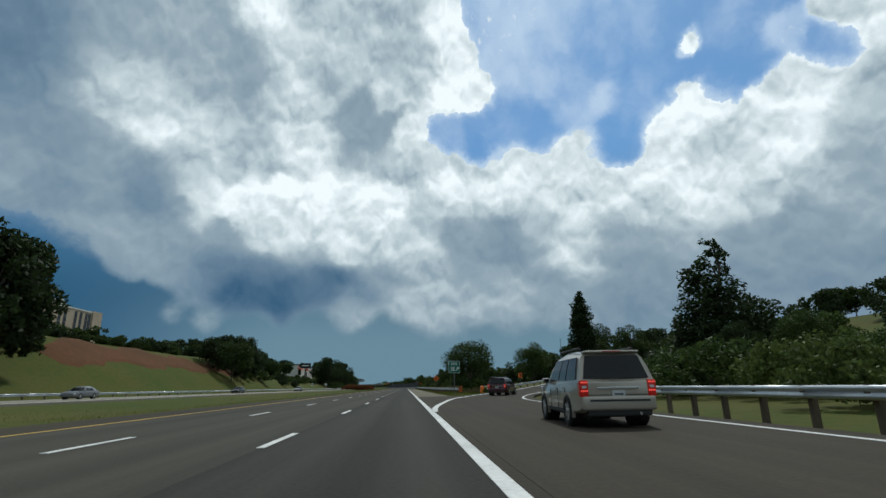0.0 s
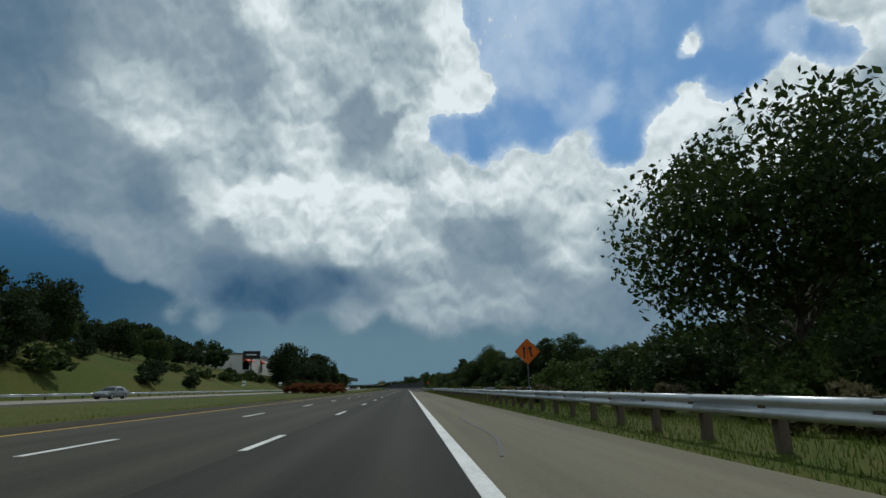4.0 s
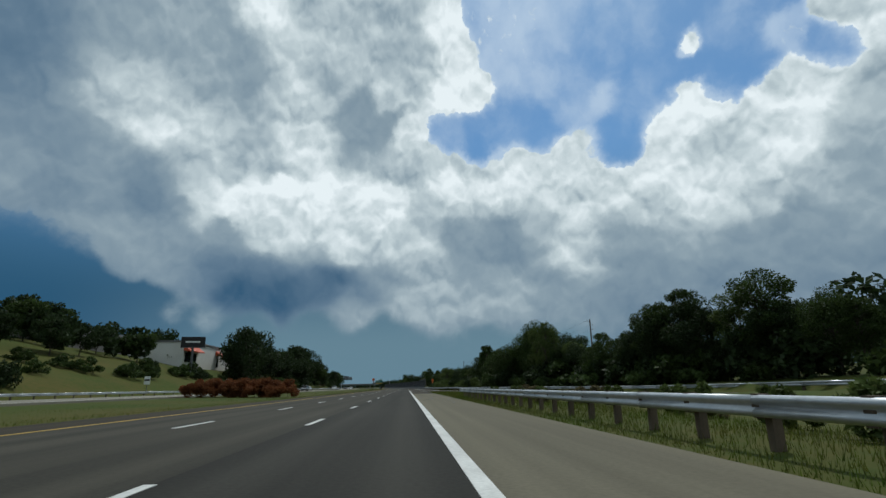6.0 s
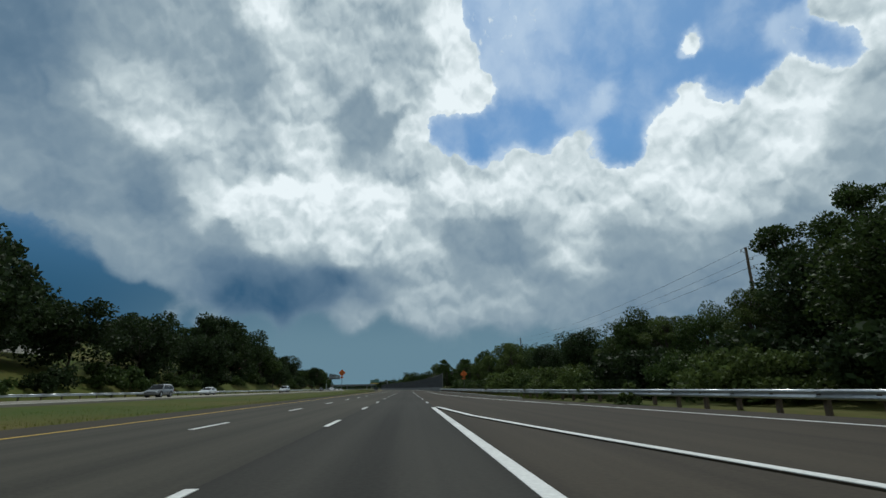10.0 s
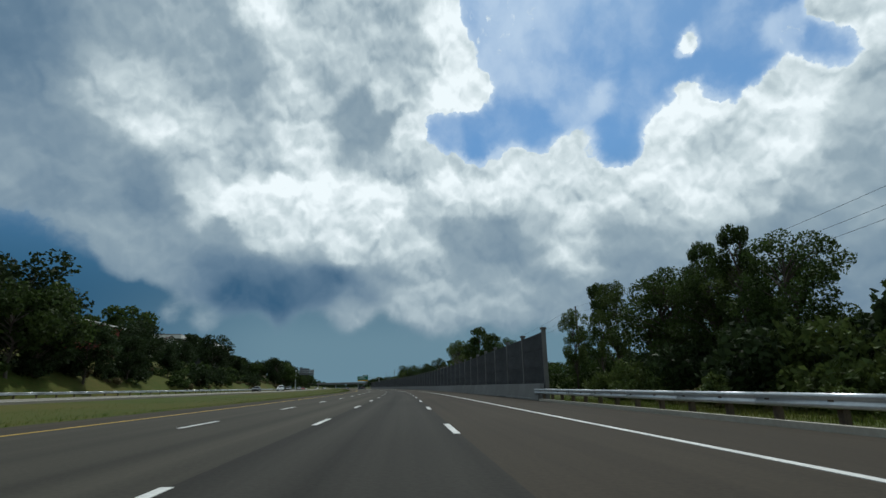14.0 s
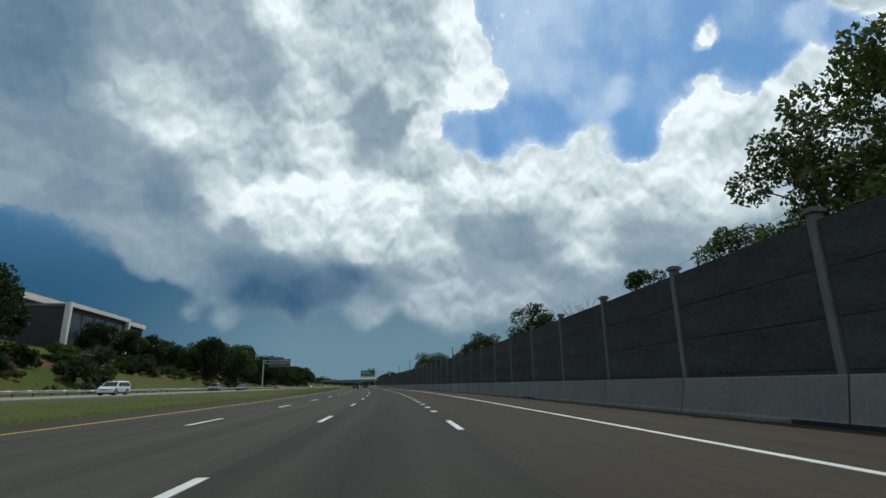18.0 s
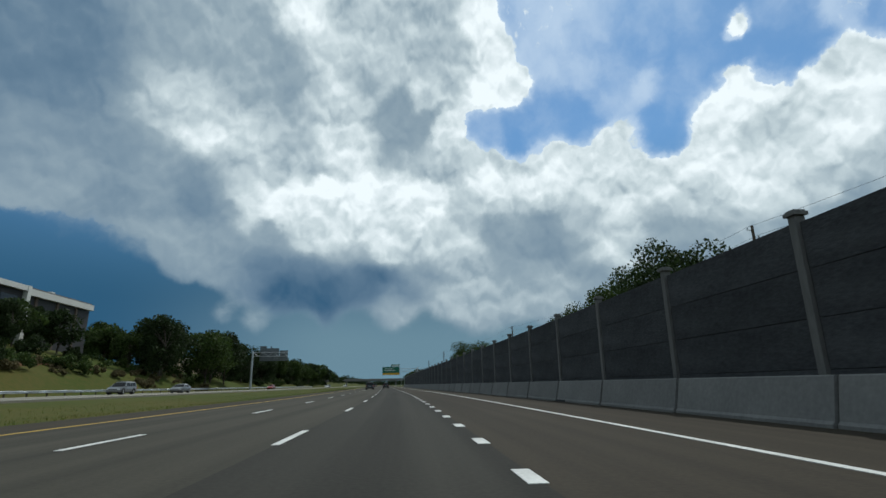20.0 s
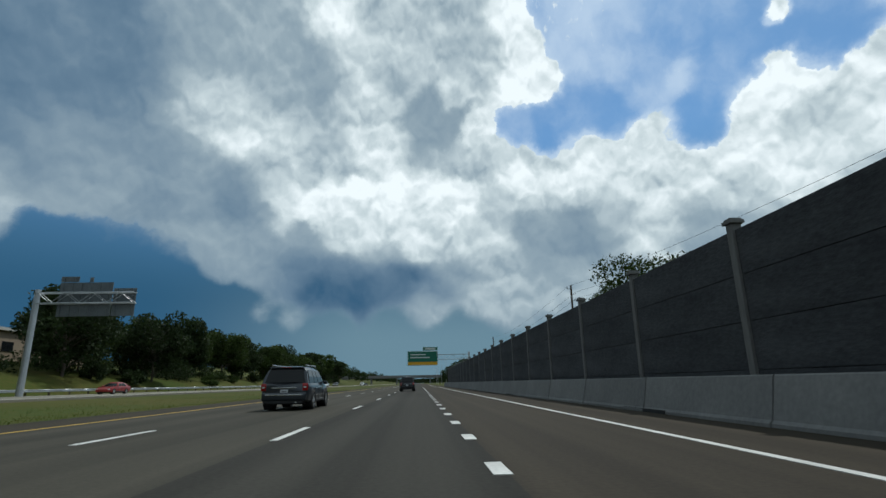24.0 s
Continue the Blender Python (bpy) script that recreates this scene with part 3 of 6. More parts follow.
def land(s, d):
    """Height of the ground beside the road."""
    if d < -11.5:
        k = 1 - 0.45 * ramp01(s, 640, 760)
        z = table(LEFT_LAND, -d)
        bank = ramp01(s, 70, 95) * (1 - ramp01(s, 180, 260))        # steep cut with a flat top
        steep = min(2.05 * z - 1.05, 10.6 + 0.03 * max(0.0, -d - 60))
        foot = other_z(s) + (bank_z(s) - other_z(s)) * ramp01(-d, 43.8, 50.0) - 0.12
        z = z * (other_z(s) - 0.12) if d > -44 else foot + (z - 1.0) * k * (1 - bank) + (steep - 1.0) * bank
        if -44 < d < -27:
            z -= 0.2
    elif d > 5.2:
        k = ramp01(s, 150, 260) if s > 60 else 1 - ramp01(s, -60, 60)
        z = table(RIGHT_LAND, d) * k + table(HILL_LAND, d) * (1 - k)
        z *= 1 - 0.5 * ramp01(s, 395, 420)
        if s >= 300:                       # paved entry lane and shoulder
            if d < max(9.3, entry_right(s) + 2.0) + 0.6:
                z = -0.2
        elif s > 148:
            if entry_left(s) - 0.6 < d < entry_right(s) + 2.6:
                z = slip_height(s) - 0.2
        if s < 118:
            near = min(EXIT, key=lambda p: (p.x - s) ** 2 + (p.y - d) ** 2)
            gap = math.hypot(near.x - s, near.y - d)
            if gap < 7.5:
                u = ramp01(gap, 4.3, 7.5)
                z = (near.z - 0.2) * (1 - u) + z * u
    else:
        return -0.2
    if abs(d) > 46:
        p = on_road(s, d)
        z += (noise.noise(Vector((p.x * 0.012, p.y * 0.012, 0))) * min(1.0, (abs(d) - 46) / 40)) * (1.2 + abs(d) * 0.012)
    return z


def ground_at(s, d):
    return facing(s, d, land(s, d))


def grid_sheet(name, ss, ds, height, mat):
    verts, faces = [], []
    for s in ss:
        for d in ds:
            verts.append(on_road(s, d, height(s, d)))
    n = len(ds)
    for i in range(len(ss) - 1):
        for j in range(n - 1):
            a = i * n + j
            faces.append((a, a + 1, a + n + 1, a + n))
    return mesh_raw(name, verts, faces, mat, True)


SS = [-380, -300, -220, -160, -120] + list(range(-90, 0, 10)) + list(range(0, 130, 3)) + list(range(130, 430, 5)) + list(range(430, 900, 10)) + [920, 950, 990, 1040, 1100, 1180, 1280, 1400, 1600, 1900, 2300, 2800, 3400, 4200, 5200]
DS = [-1500, -900, -600, -400, -280, -200, -160, -135, -110, -95, -80, -70, -62, -58, -54, -50, -48, -46, -44.6, -43.5, -40, -35, -30, -27, -23, -20, -16, -13.5, -11.5, -8, 0, 5.2, 5.25] + [5.5 + 0.5 * i for i in range(24)] + [18 + i for i in range(20)] + [40, 43, 46, 50, 58, 66, 75, 84, 105, 130, 160, 220, 300, 400, 500, 750, 1100, 1500]
ground = tagged(new("ground", grid_sheet("ground", SS, DS, land, GRASS)), "rough mown grass verges and wooded slopes", "ground", kind="structure")


def ribbon(s0, s1, left, right, z, thick=0.12, step=4.0):
    """A strip along the route; left, right and z may change with s."""
    f = lambda v, s: v(s) if callable(v) else v
    n = max(2, int((s1 - s0) / step) + 1)
    verts, faces = [], []
    for i in range(n):
        s = s0 + (s1 - s0) * i / (n - 1)
        l, r, h = f(left, s), f(right, s), f(z, s)
        for d, hh in ((l, h - thick), (l, h), (r, h), (r, h - thick)):
            verts.append(on_road(s, d, hh))
    for i in range(n - 1):
        a = i * 4
        for j in range(3):
            faces.append((a + j, a + j + 1, a + j + 5, a + j + 4))
    faces += [(0, 3, 2, 1), tuple((n - 1) * 4 + k for k in range(4))]
    return verts, faces


def strip(name, s0, s1, left, right, z, mat, parent=None, thick=0.12, step=4.0, label=""):
    v, f = ribbon(s0, s1, left, right, z, thick, step)
    me = mesh_raw(name, v, f, mat)
    lay = me.uv_layers.new(name="lanes")
    g = lambda k, s: k(s) if callable(k) else k
    n = len(v) // 4
    uv = []
    for i in range(n):
        s = s0 + (s1 - s0) * i / (n - 1)
        a, b = g(left, s), g(right, s)
        uv += [(a, s), (a, s), (b, s), (b, s)]
    for lp in me.loops:
        lay.data[lp.index].uv = uv[lp.vertex_index]
    ob = new(name, me)
    if parent:
        ob.parent = parent
    if label:
        ob["label"] = label
    return ob


# ================= carriageways =================
END = 2600


road = strip("road", -300, END, -1.83, 1.9, 0.0, ASPHALT)
tagged(road, "dark grey asphalt motorway carriageway with three lanes", "road", kind="structure")
strip("exit_joint", -300, 40, 1.9, 2.3, -0.003, ASPHALT_OLD, road)
strip("far_lanes", -300, END, -9.3, -1.83, -0.001, ASPHALT_MID, road, label="slightly paler asphalt of the two faster lanes")
strip("median_shoulder", -300, END, -11.6, -9.3, -0.004, ASPHALT_OLD, road, label="narrow paved shoulder beside the grass median")
GORE = [(28, 2.1), (38, 3.6), (50, 6.4), (56, 8.4)]
strip("gore", 28, 56, 1.9, lambda s: table(GORE, s), -0.004, ASPHALT_OLD, road, label="paved wedge between carriageway and exit")
strip("merge_wedge", 246, 300, 1.9, lambda s: min(5.25, entry_left(s) + 0.05), -0.006, ASPHALT_OLD, road, label="dark asphalt wedge before the entry lane")
strip("hard_shoulder", 56, 246, 1.9, 5.25, -0.006, SHOULDER, road, label="pale concrete-grey hard shoulder")


# entry lane that joins from the right and runs on as a fourth lane
entry = strip("entry_lane", 303, END, 1.9, lambda s: entry_right(s), 0.0, ASPHALT_OLD)
tagged(entry, "worn brownish asphalt entry lane beside the carriageway", "road", kind="structure")
slip = strip("slip_road", 150, 303, lambda s: entry_left(s) + 0.004, lambda s: entry_right(s) + 2.0, slip_height, ASPHALT_OLD, thick=0.4)
tagged(slip, "asphalt slip road that joins the motorway", "road", kind="structure")
strip("entry_shoulder", 303, END, entry_right, lambda s: max(table(WALL_LINE, s) - 0.7 if s > 380 else 8.9, entry_right(s) + 2.0), -0.004, ASPHALT_OLD, entry, label="brownish asphalt shoulder")

def way_strip(name, way, left, right, z, mat, parent=None, thick=0.12):
    verts, faces = [], []
    for i, p in enumerate(way):
        q = way[min(i + 1, len(way) - 1)] - way[max(i - 1, 0)]
        q.z = 0
        q.normalize()
        for off, hh in ((left, z - thick), (left, z), (right, z), (right, z - thick)):
            verts.append(on_road(p.x - q.y * off, p.y + q.x * off, p.z + hh))
    for i in range(len(way) - 1):
        for j in range(3):
            a = i * 4 + j
            faces.append((a, a + 1, a + 5, a + 4))
    n = (len(way) - 1) * 4
    faces += [(0, 3, 2, 1), (n, n + 1, n + 2, n + 3)]
    me = mesh_raw(name, verts, faces, mat)
    lay = me.uv_layers.new(name="lanes")
    for lp in me.loops:
        k = lp.vertex_index
        lay.data[lp.index].uv = ((left, left, right, right)[k % 4], (k // 4) * 2.5)
    ob = new(name, me)
    if parent:
        ob.parent = parent
    return ob


exit_road = tagged(way_strip("exit_slip_road", EXIT, -3.5, 3.9, 0.002, ASPHALT_OLD, thick=0.5), "worn asphalt exit slip road curving uphill", "road", kind="structure")
LINE_FROM = next(i for i, p in enumerate(EXIT) if p.x > 36)
way_strip("edge_line", EXIT[LINE_FROM:], -2.78, -2.52, 0.010, PAINT_W, exit_road, 0.01)
way_strip("edge_line", EXIT, 2.95, 3.12, 0.010, PAINT_W, exit_road, 0.01)

# the other carriageway, beyond the median
other = strip("opposite_road", -300, END, -42.6, -28.0, other_z, OLD_CONCRETE, thick=0.5)
tagged(other, "pale worn asphalt carriageway for the opposite traffic", "road", kind="structure")
for d in (-40.3, -29.2):
    strip("edge_line", -250, 1500, d - 0.08, d + 0.08, lambda s: other_z(s) + 0.008, PAINT_W, other, 0.01, 8)


# ================= markings =================
def line_along(s0, s1, d, w=0.16, mat=PAINT_W, parent=road, z=0.008):
    f = d if callable(d) else (lambda s: d)
    return strip("edge_line", s0, s1, lambda s: f(s) - w / 2, lambda s: f(s) + w / 2, z, mat, parent, 0.01, 3.0)


DASH = mesh_of("lane_dash", boxes((-0.075, 0.075, -1.5, 1.5, -0.004, 0.008)), PAINT_W)
DOT = mesh_of("short_dash", boxes((-0.11, 0.11, -0.46, 0.46, -0.004, 0.008)), PAINT_W)


def dashes(d, s0, s1, period, me, parent, phase=0.0):
    s = s0 + phase
    while s < s1:
        part(me.name, me, None, parent, at=facing(s, d))
        s += period


DASH_PHASE = 11.4
for d, ph in ((-1.83, 0.0), (-5.49, 0.0)):
    dashes(d, -36.6, 900, 12.19, DASH, road, DASH_PHASE + ph)
dashes(1.83, 305, 510, 12.19, DASH, road, 7.4)
dashes(1.83, 512, 790, 3.66, DOT, road, 2.3)
line_along(-200, 1600, -9.1, 0.13, PAINT_Y)
line_along(-200, 303, 1.80, 0.22)
e0, e1 = EXIT[LINE_FROM], EXIT[LINE_FROM + 1]
eq = (e1 - e0).normalized()
NOSE_S, NOSE_D, NOSE_K = e0.x + eq.y * 2.65, e0.y - eq.x * 2.65, eq.y / eq.x


def nose_line(s):
    """Leaves the carriageway's edge line and runs smoothly into the exit's."""
    n = NOSE_S - 22.0
    u = max(0.0, min(1.0, (s - 22.0) / n))
    return 1.93 * (2 * u ** 3 - 3 * u * u + 1) + 0.03 * n * (u ** 3 - 2 * u * u + u) + NOSE_D * (3 * u * u - 2 * u ** 3) + NOSE_K * n * (u ** 3 - u * u)


line_along(22, NOSE_S + 0.05, nose_line, 0.26)      # nose of the exit
line_along(252, 303, lambda s: entry_left(s) + 0.12, 0.2, PAINT_W, slip, 0.030)
line_along(190, 302.9, lambda s: entry_right(s) - 0.1, 0.16, PAINT_W, slip, lambda s: slip_height(s) + 0.008)
line_along(303, 1600, lambda s: entry_right(s) - 0.1, 0.16, PAINT_W, entry)


# tar seals on the hard shoulder
for s0, d0, d1, wob in ((206, 2.3, 4.7, 0.35), (212, 2.1, 3.0, 0.2), (198, 3.9, 4.9, 0.15), (118, 2.4, 3.4, 0.2)):
    strip("tar_seal", s0, s0 + 16, lambda s: d0 + (d1 - d0) * (s - s0) / 16 + wob * math.sin((s - s0) * 0.5) - 0.03, lambda s: d0 + (d1 - d0) * (s - s0) / 16 + wob * math.sin((s - s0) * 0.5) + 0.03, 0.0, SEAL, road, 0.01, 0.8)


# ================= roadside steel =================
# W-profile of a crash barrier beam: (out from the post, up)
W_BEAM = [(0.0, -0.155), (0.02, -0.15), (0.075, -0.115), (0.075, -0.06), (0.01, -0.015), (0.01, 0.015), (0.075, 0.06), (0.075, 0.115), (0.02, 0.15), (0.0, 0.155)]
RAIL_POST = mesh_of("rail_post", boxes((-0.075, 0.075, -0.075, 0.075, -0.75, 0.70)), TIMBER)
RAIL_BLOCK = mesh_of("spacer_block", boxes((-0.09, 0.09, -0.08, 0.08, 0.40, 0.74)), TIMBER)


def crash_barrier(way, side, label, name="guardrail", spacing=1.9):
    """way: (s, d, ground height) points; side: -1 when the traffic is on the left of the beam."""
    line = smooth_way(way, 8)
    pts = [on_road(p.x, p.y, p.z) for p in line]
    ob = thing(name, Matrix.Identity(4), label, "guardrail")
    ob.matrix_basis = Matrix.Translation(pts[0])
    o = pts[0]
    lens = [0.0]
    for p, q in zip(pts, pts[1:]):
        lens.append(lens[-1] + (q - p).length)

    def spot(x):
        for i in range(len(pts) - 1):
            if x <= lens[i + 1]:
                u = (x - lens[i]) / (lens[i + 1] - lens[i])
                t = pts[i + 1] - pts[i]
                return pts[i].lerp(pts[i + 1], u), math.atan2(t.y, t.x)
        t = pts[-1] - pts[-2]
        return pts[-1], math.atan2(t.y, t.x)

    total, x = lens[-1], 0.0
    while x < total - 0.1:                 # one beam every 3.8 m, lapped at the joints
        ring = []
        n = 3
        for k in range(n):
            p, ang = spot(min(total, x + (3.84 if k == n - 1 else 3.84 * k / (n - 1))))
            nx, ny = -math.sin(ang) * -side, math.cos(ang) * -side
            lap = 0.004 if k == n - 1 else 0.0
            ring.append([(p.x - o.x + nx * (0.22 + w + lap), p.y - o.y + ny * (0.22 + w + lap), p.z - o.z + 0.57 + h) for w, h in W_BEAM])
        verts, faces, m = [], [], len(W_BEAM)
        for r in ring:
            verts += r
        for k in range(n - 1):
            for j in range(m - 1):
                a = k * m + j
                faces.append((a, a + 1, a + m + 1, a + m))
        me = mesh_raw("beam", verts, faces, GALV, True)
        beam = part("beam", me, None, ob)
        sol = beam.modifiers.new("gauge", "SOLIDIFY")
        sol.thickness = 0.006
        x += 3.81
    x = 0.3
    while x < total:
        p, ang = spot(x)
        m4 = Matrix.Translation(p - o) @ Matrix.Rotation(ang - math.pi / 2, 4, "Z")
        part("post", RAIL_POST, None, ob, at=m4)
        part("spacer_block", RAIL_BLOCK, None, ob, at=m4 @ Matrix.Translation((side * 0.15, 0, 0)))
        x += spacing
    return ob


crash_barrier([(-60, 10.4, 0.15), (-20, 10.5, 0.15), (0, 10.6, 0.15), (20, 11.0, 0.15), (36, 11.8, 0.15), (46, 13.0, 0.15), (54, 15.4, 0.25)], -1, "weathered steel guardrail on timber posts beside the exit slip road")
crash_barrier([(69.6, 8.0, 0.06), (77, 7.0, 0.08), (88, 6.4, 0.08), (100, 6.3, 0.08), (140, 6.3, 0.08), (180, 6.3, 0.08), (216, 6.4, 0.08)], -1, "grey steel guardrail on short timber posts along the hard shoulder")
crash_barrier([(s, entry_right(s) + 3.0, slip_height(s) if s < 303 else 0.0) for s in (160, 185, 200, 215, 230, 250, 275, 300, 312)] + [(330, 10.2, 0), (350, 9.7, 0), (380, 9.6, 0), (400, 9.6, 0), (419, 9.5, 0)], -1, "long curved steel guardrail behind the slip road and its kerb")
crash_barrier([(74, 11.8, 0), (80, 15.5, 0.2), (86, 20.6, 0.7), (94, 27.4, 1.3), (102.5, 36.5, 2.1), (108.5, 50, 3.3), (109, 66, 4.6), (103.5, 82, 6.5)], 1, "steel guardrail outside the bend of the exit slip road", spacing=2.5)
crash_barrier([(s, -43.6, other_z(s) - 0.02) for s in range(-80, 900, 35)], 1, "pale steel guardrail along the far side of the opposite carriageway", spacing=3.8)

# raised kerb in front of the guardrail of the entry lane
kerb = strip("kerb", 318, 417, lambda s: max(9.0, entry_right(s) + 2.0), lambda s: max(9.0, entry_right(s) + 2.0) + 0.18, 0.14, KERB, None, 0.25)
tagged(kerb, "pale concrete kerb at the edge of the shoulder", "kerb", kind="structure")


def striped_marker(m):
    ob = thing("end_marker", m, "black and orange striped marker on the guardrail end", "marker")
    part("plate", boxes((-0.3, 0.3, -0.02, 0.02, 0.15, 1.05), bevel=0.015), BLACK, ob)
    for i in range(5):
        z = 0.18 + i * 0.17
        bm = bmesh.new()
        prism(bm, [(-0.28, z), (0.28, z + 0.12), (0.28, z + 0.20), (-0.28, z + 0.08)], -0.028, -0.021)
        part("stripe", bm, SIGN_ORANGE, ob)
    part("support", boxes((-0.05, 0.05, 0.02, 0.08, -0.2, 1.0)), STEEL_DK, ob)
    return ob


striped_marker(facing(69.2, 7.9, 0.05) @ Matrix.Diagonal((0.85, 1, 0.9, 1)))


def barrel_nose(m):
    ob = thing("barrier_nose", m, "round orange nose on the start of the guardrail", "guardrail end")
    bm = bmesh.new()
    for z0, z1, r0, r1 in ((0.0, 0.25, 0.27, 0.28), (0.25, 0.85, 0.28, 0.25), (0.85, 0.95, 0.25, 0.14)):
        tube(bm, (0, 0, z0), (0, 0, z1), r0, r1, 12)
    part("cap", bm, SIGN_ORANGE, ob)
    part("foot", tubes(((0, 0, -0.12), (0, 0, 0.0), 0.32, 0.30), n=12), BLACK, ob)
    return ob


barrel_nose(facing(73.6, 11.4, land(73.6, 11.4) + 0.05))


# ================= signs =================
def board(w, h, r=0.09, y0=-0.012, y1=0.012, z=0.0):
    """A flat plate with rounded corners, its middle at z."""
    pts = []
    for cx, cz, a0 in ((w / 2 - r, h / 2 - r, 0), (-w / 2 + r, h / 2 - r, 90), (-w / 2 + r, -h / 2 + r, 180), (w / 2 - r, -h / 2 + r, 270)):
        for k in range(5):
            a = radians(a0 + 22.5 * k)
            pts.append((cx + r * math.cos(a), z + cz + r * math.sin(a)))
    return prism(bmesh.new(), pts, y0, y1)


def diamond(size, y0, y1, z, cut=0.06):
    h = size / 2
    pts = [(h, z - cut * 0.7), (h, z + cut * 0.7), (cut * 0.7, z + h), (-cut * 0.7, z + h), (-h, z + cut * 0.7), (-h, z - cut * 0.7), (-cut * 0.7, z - h), (cut * 0.7, z - h)]
    return prism(bmesh.new(), pts, y0, y1)


def exit_sign(m):
    ob = thing("exit_sign", m, "green exit gore sign with white words on a steel post", "road sign")
    part("post", boxes((-0.045, 0.045, 0.03, 0.10, -0.6, 4.1)), STEEL_DK, ob)
    b = part("border", board(1.62, 1.50, 0.10, -0.012, 0.02, 3.45), SIGN_WHITE, ob)
    part("panel", board(1.55, 1.43, 0.09, -0.020, -0.012, 3.45), SIGN_GREEN, ob)
    writing("words", "EXIT", 0.46, SIGN_WHITE, ob, Matrix.Translation((0.0, -0.022, 3.83)) @ UPRIGHT)
    writing("number", "3E", 0.68, SIGN_WHITE, ob, Matrix.Translation((-0.24, -0.022, 3.20)) @ UPRIGHT)
    bm = bmesh.new()
    prism(bm, [(0.22, 2.94), (0.30, 2.90), (0.52, 3.24), (0.62, 3.15), (0.64, 3.52), (0.33, 3.38), (0.43, 3.31)], -0.030, -0.020)
    part("arrow", bm, SIGN_WHITE, ob)
    part("bracket", boxes((-0.7, 0.7, 0.018, 0.035, 3.05, 3.11), (-0.7, 0.7, 0.018, 0.035, 3.79, 3.85)), STEEL_DK, ob)
    return ob


exit_sign(facing(61.9, 6.45, land(61.9, 6.45), 13) @ Matrix.Diagonal((0.86, 1, 0.93, 1)))


def arrow_up(x, z0, z1, w, bend=0.0):
    m = (z0 + z1) / 2
    return [(x - w, z0), (x + w, z0), (x + w + bend, m + 0.05), (x + w + bend, z1 - 0.22), (x + 2.6 * w + bend, z1 - 0.22), (x + bend, z1), (x - 2.6 * w + bend, z1 - 0.22), (x - w + bend, z1 - 0.22), (x - w + bend, m)]


def work_sign(m, z, size, style):
    words = {"merge": "orange diamond roadworks sign with two black arrows on a post", "width": "orange diamond width-limit sign with small plaque on a post"}
    ob = thing("roadworks_sign", m, words[style], "road sign")
    part("post", boxes((-0.04, 0.04, 0.02, 0.08, -0.8, z + size * 0.4), ), STEEL_DK, ob)
    part("panel", diamond(size, -0.014, 0.014, z), SIGN_ORANGE, ob)
    bm = bmesh.new()
    for a, b in ((size * 0.47, size * 0.455),):
        o1 = [(a, z), (0, z + a), (-a, z), (0, z - a)]
        for i in range(4):
            (x0, z0), (x1, z1) = o1[i], o1[(i + 1) % 4]
            k = b / a
            prism(bm, [(x0, z0), (x1, z1), (x1 * k, z + (z1 - z) * k), (x0 * k, z + (z0 - z) * k)], -0.018, -0.014)
    part("border", bm, BLACK, ob)
    if style == "merge":
        part("arrow", prism(bmesh.new(), arrow_up(-0.22, z - 0.42, z + 0.38, 0.055), -0.022, -0.014), BLACK, ob)
        part("arrow", prism(bmesh.new(), arrow_up(0.30, z - 0.36, z + 0.38, 0.055, -0.1), -0.022, -0.014), BLACK, ob)
        part("divider", boxes((0.0, 0.02, -0.022, -0.014, z - 0.62, z + 0.62)), BLACK, ob)
    else:
        k = size / 1.3
        writing("words", "14-10", 0.34 * k, BLACK, ob, Matrix.Translation((0, -0.018, z)) @ UPRIGHT)
        part("arrow", prism(bmesh.new(), [(-0.14 * k, z + 0.26 * k), (0, z + 0.48 * k), (0.14 * k, z + 0.26 * k)], -0.022, -0.014), BLACK, ob)
        part("arrow", prism(bmesh.new(), [(-0.14 * k, z - 0.26 * k), (0.14 * k, z - 0.26 * k), (0, z - 0.48 * k)], -0.022, -0.014), BLACK, ob)
        part("plaque", board(0.62 * k, 0.30 * k, 0.04, -0.014, 0.014, z - size / 2 - 0.24 * k), SIGN_ORANGE, ob)
        part("word_bar", boxes((-0.22 * k, 0.22 * k, -0.020, -0.014, z - size / 2 - 0.28 * k, z - size / 2 - 0.20 * k)), BLACK, ob)
    return ob


work_sign(facing(144.2, 9.0, -0.1), 3.3, 1.66, "merge")
work_sign(facing(377, 11.4, -0.1, -8), 3.6, 1.25, "width")
work_sign(facing(378.5, -12.3, 0.0, 6), 4.1, 1.25, "width")

def chevron_sign(m):
    ob = thing("chevron_sign", m, "orange curve chevron sign with black arrow on a post", "road sign", "chevrons on the exit bend")
    part("post", boxes((-0.03, 0.03, 0.015, 0.07, -0.7, 2.3)), STEEL_DK, ob)
    part("panel", board(0.62, 0.78, 0.05, -0.012, 0.012, 1.95), SIGN_ORANGE, ob)
    part("chevron", prism(bmesh.new(), [(-0.2, 2.26), (0.02, 2.26), (0.22, 1.95), (0.02, 1.64), (-0.2, 1.64), (0.0, 1.95)], -0.020, -0.012), BLACK, ob)
    return ob


for s, d, tn in ((84, 19.2, -8), (97, 28.5, -20), (109, 44, -35), (112, 66, -60)):
    chevron_sign(facing(s, d, land(s, d), tn))


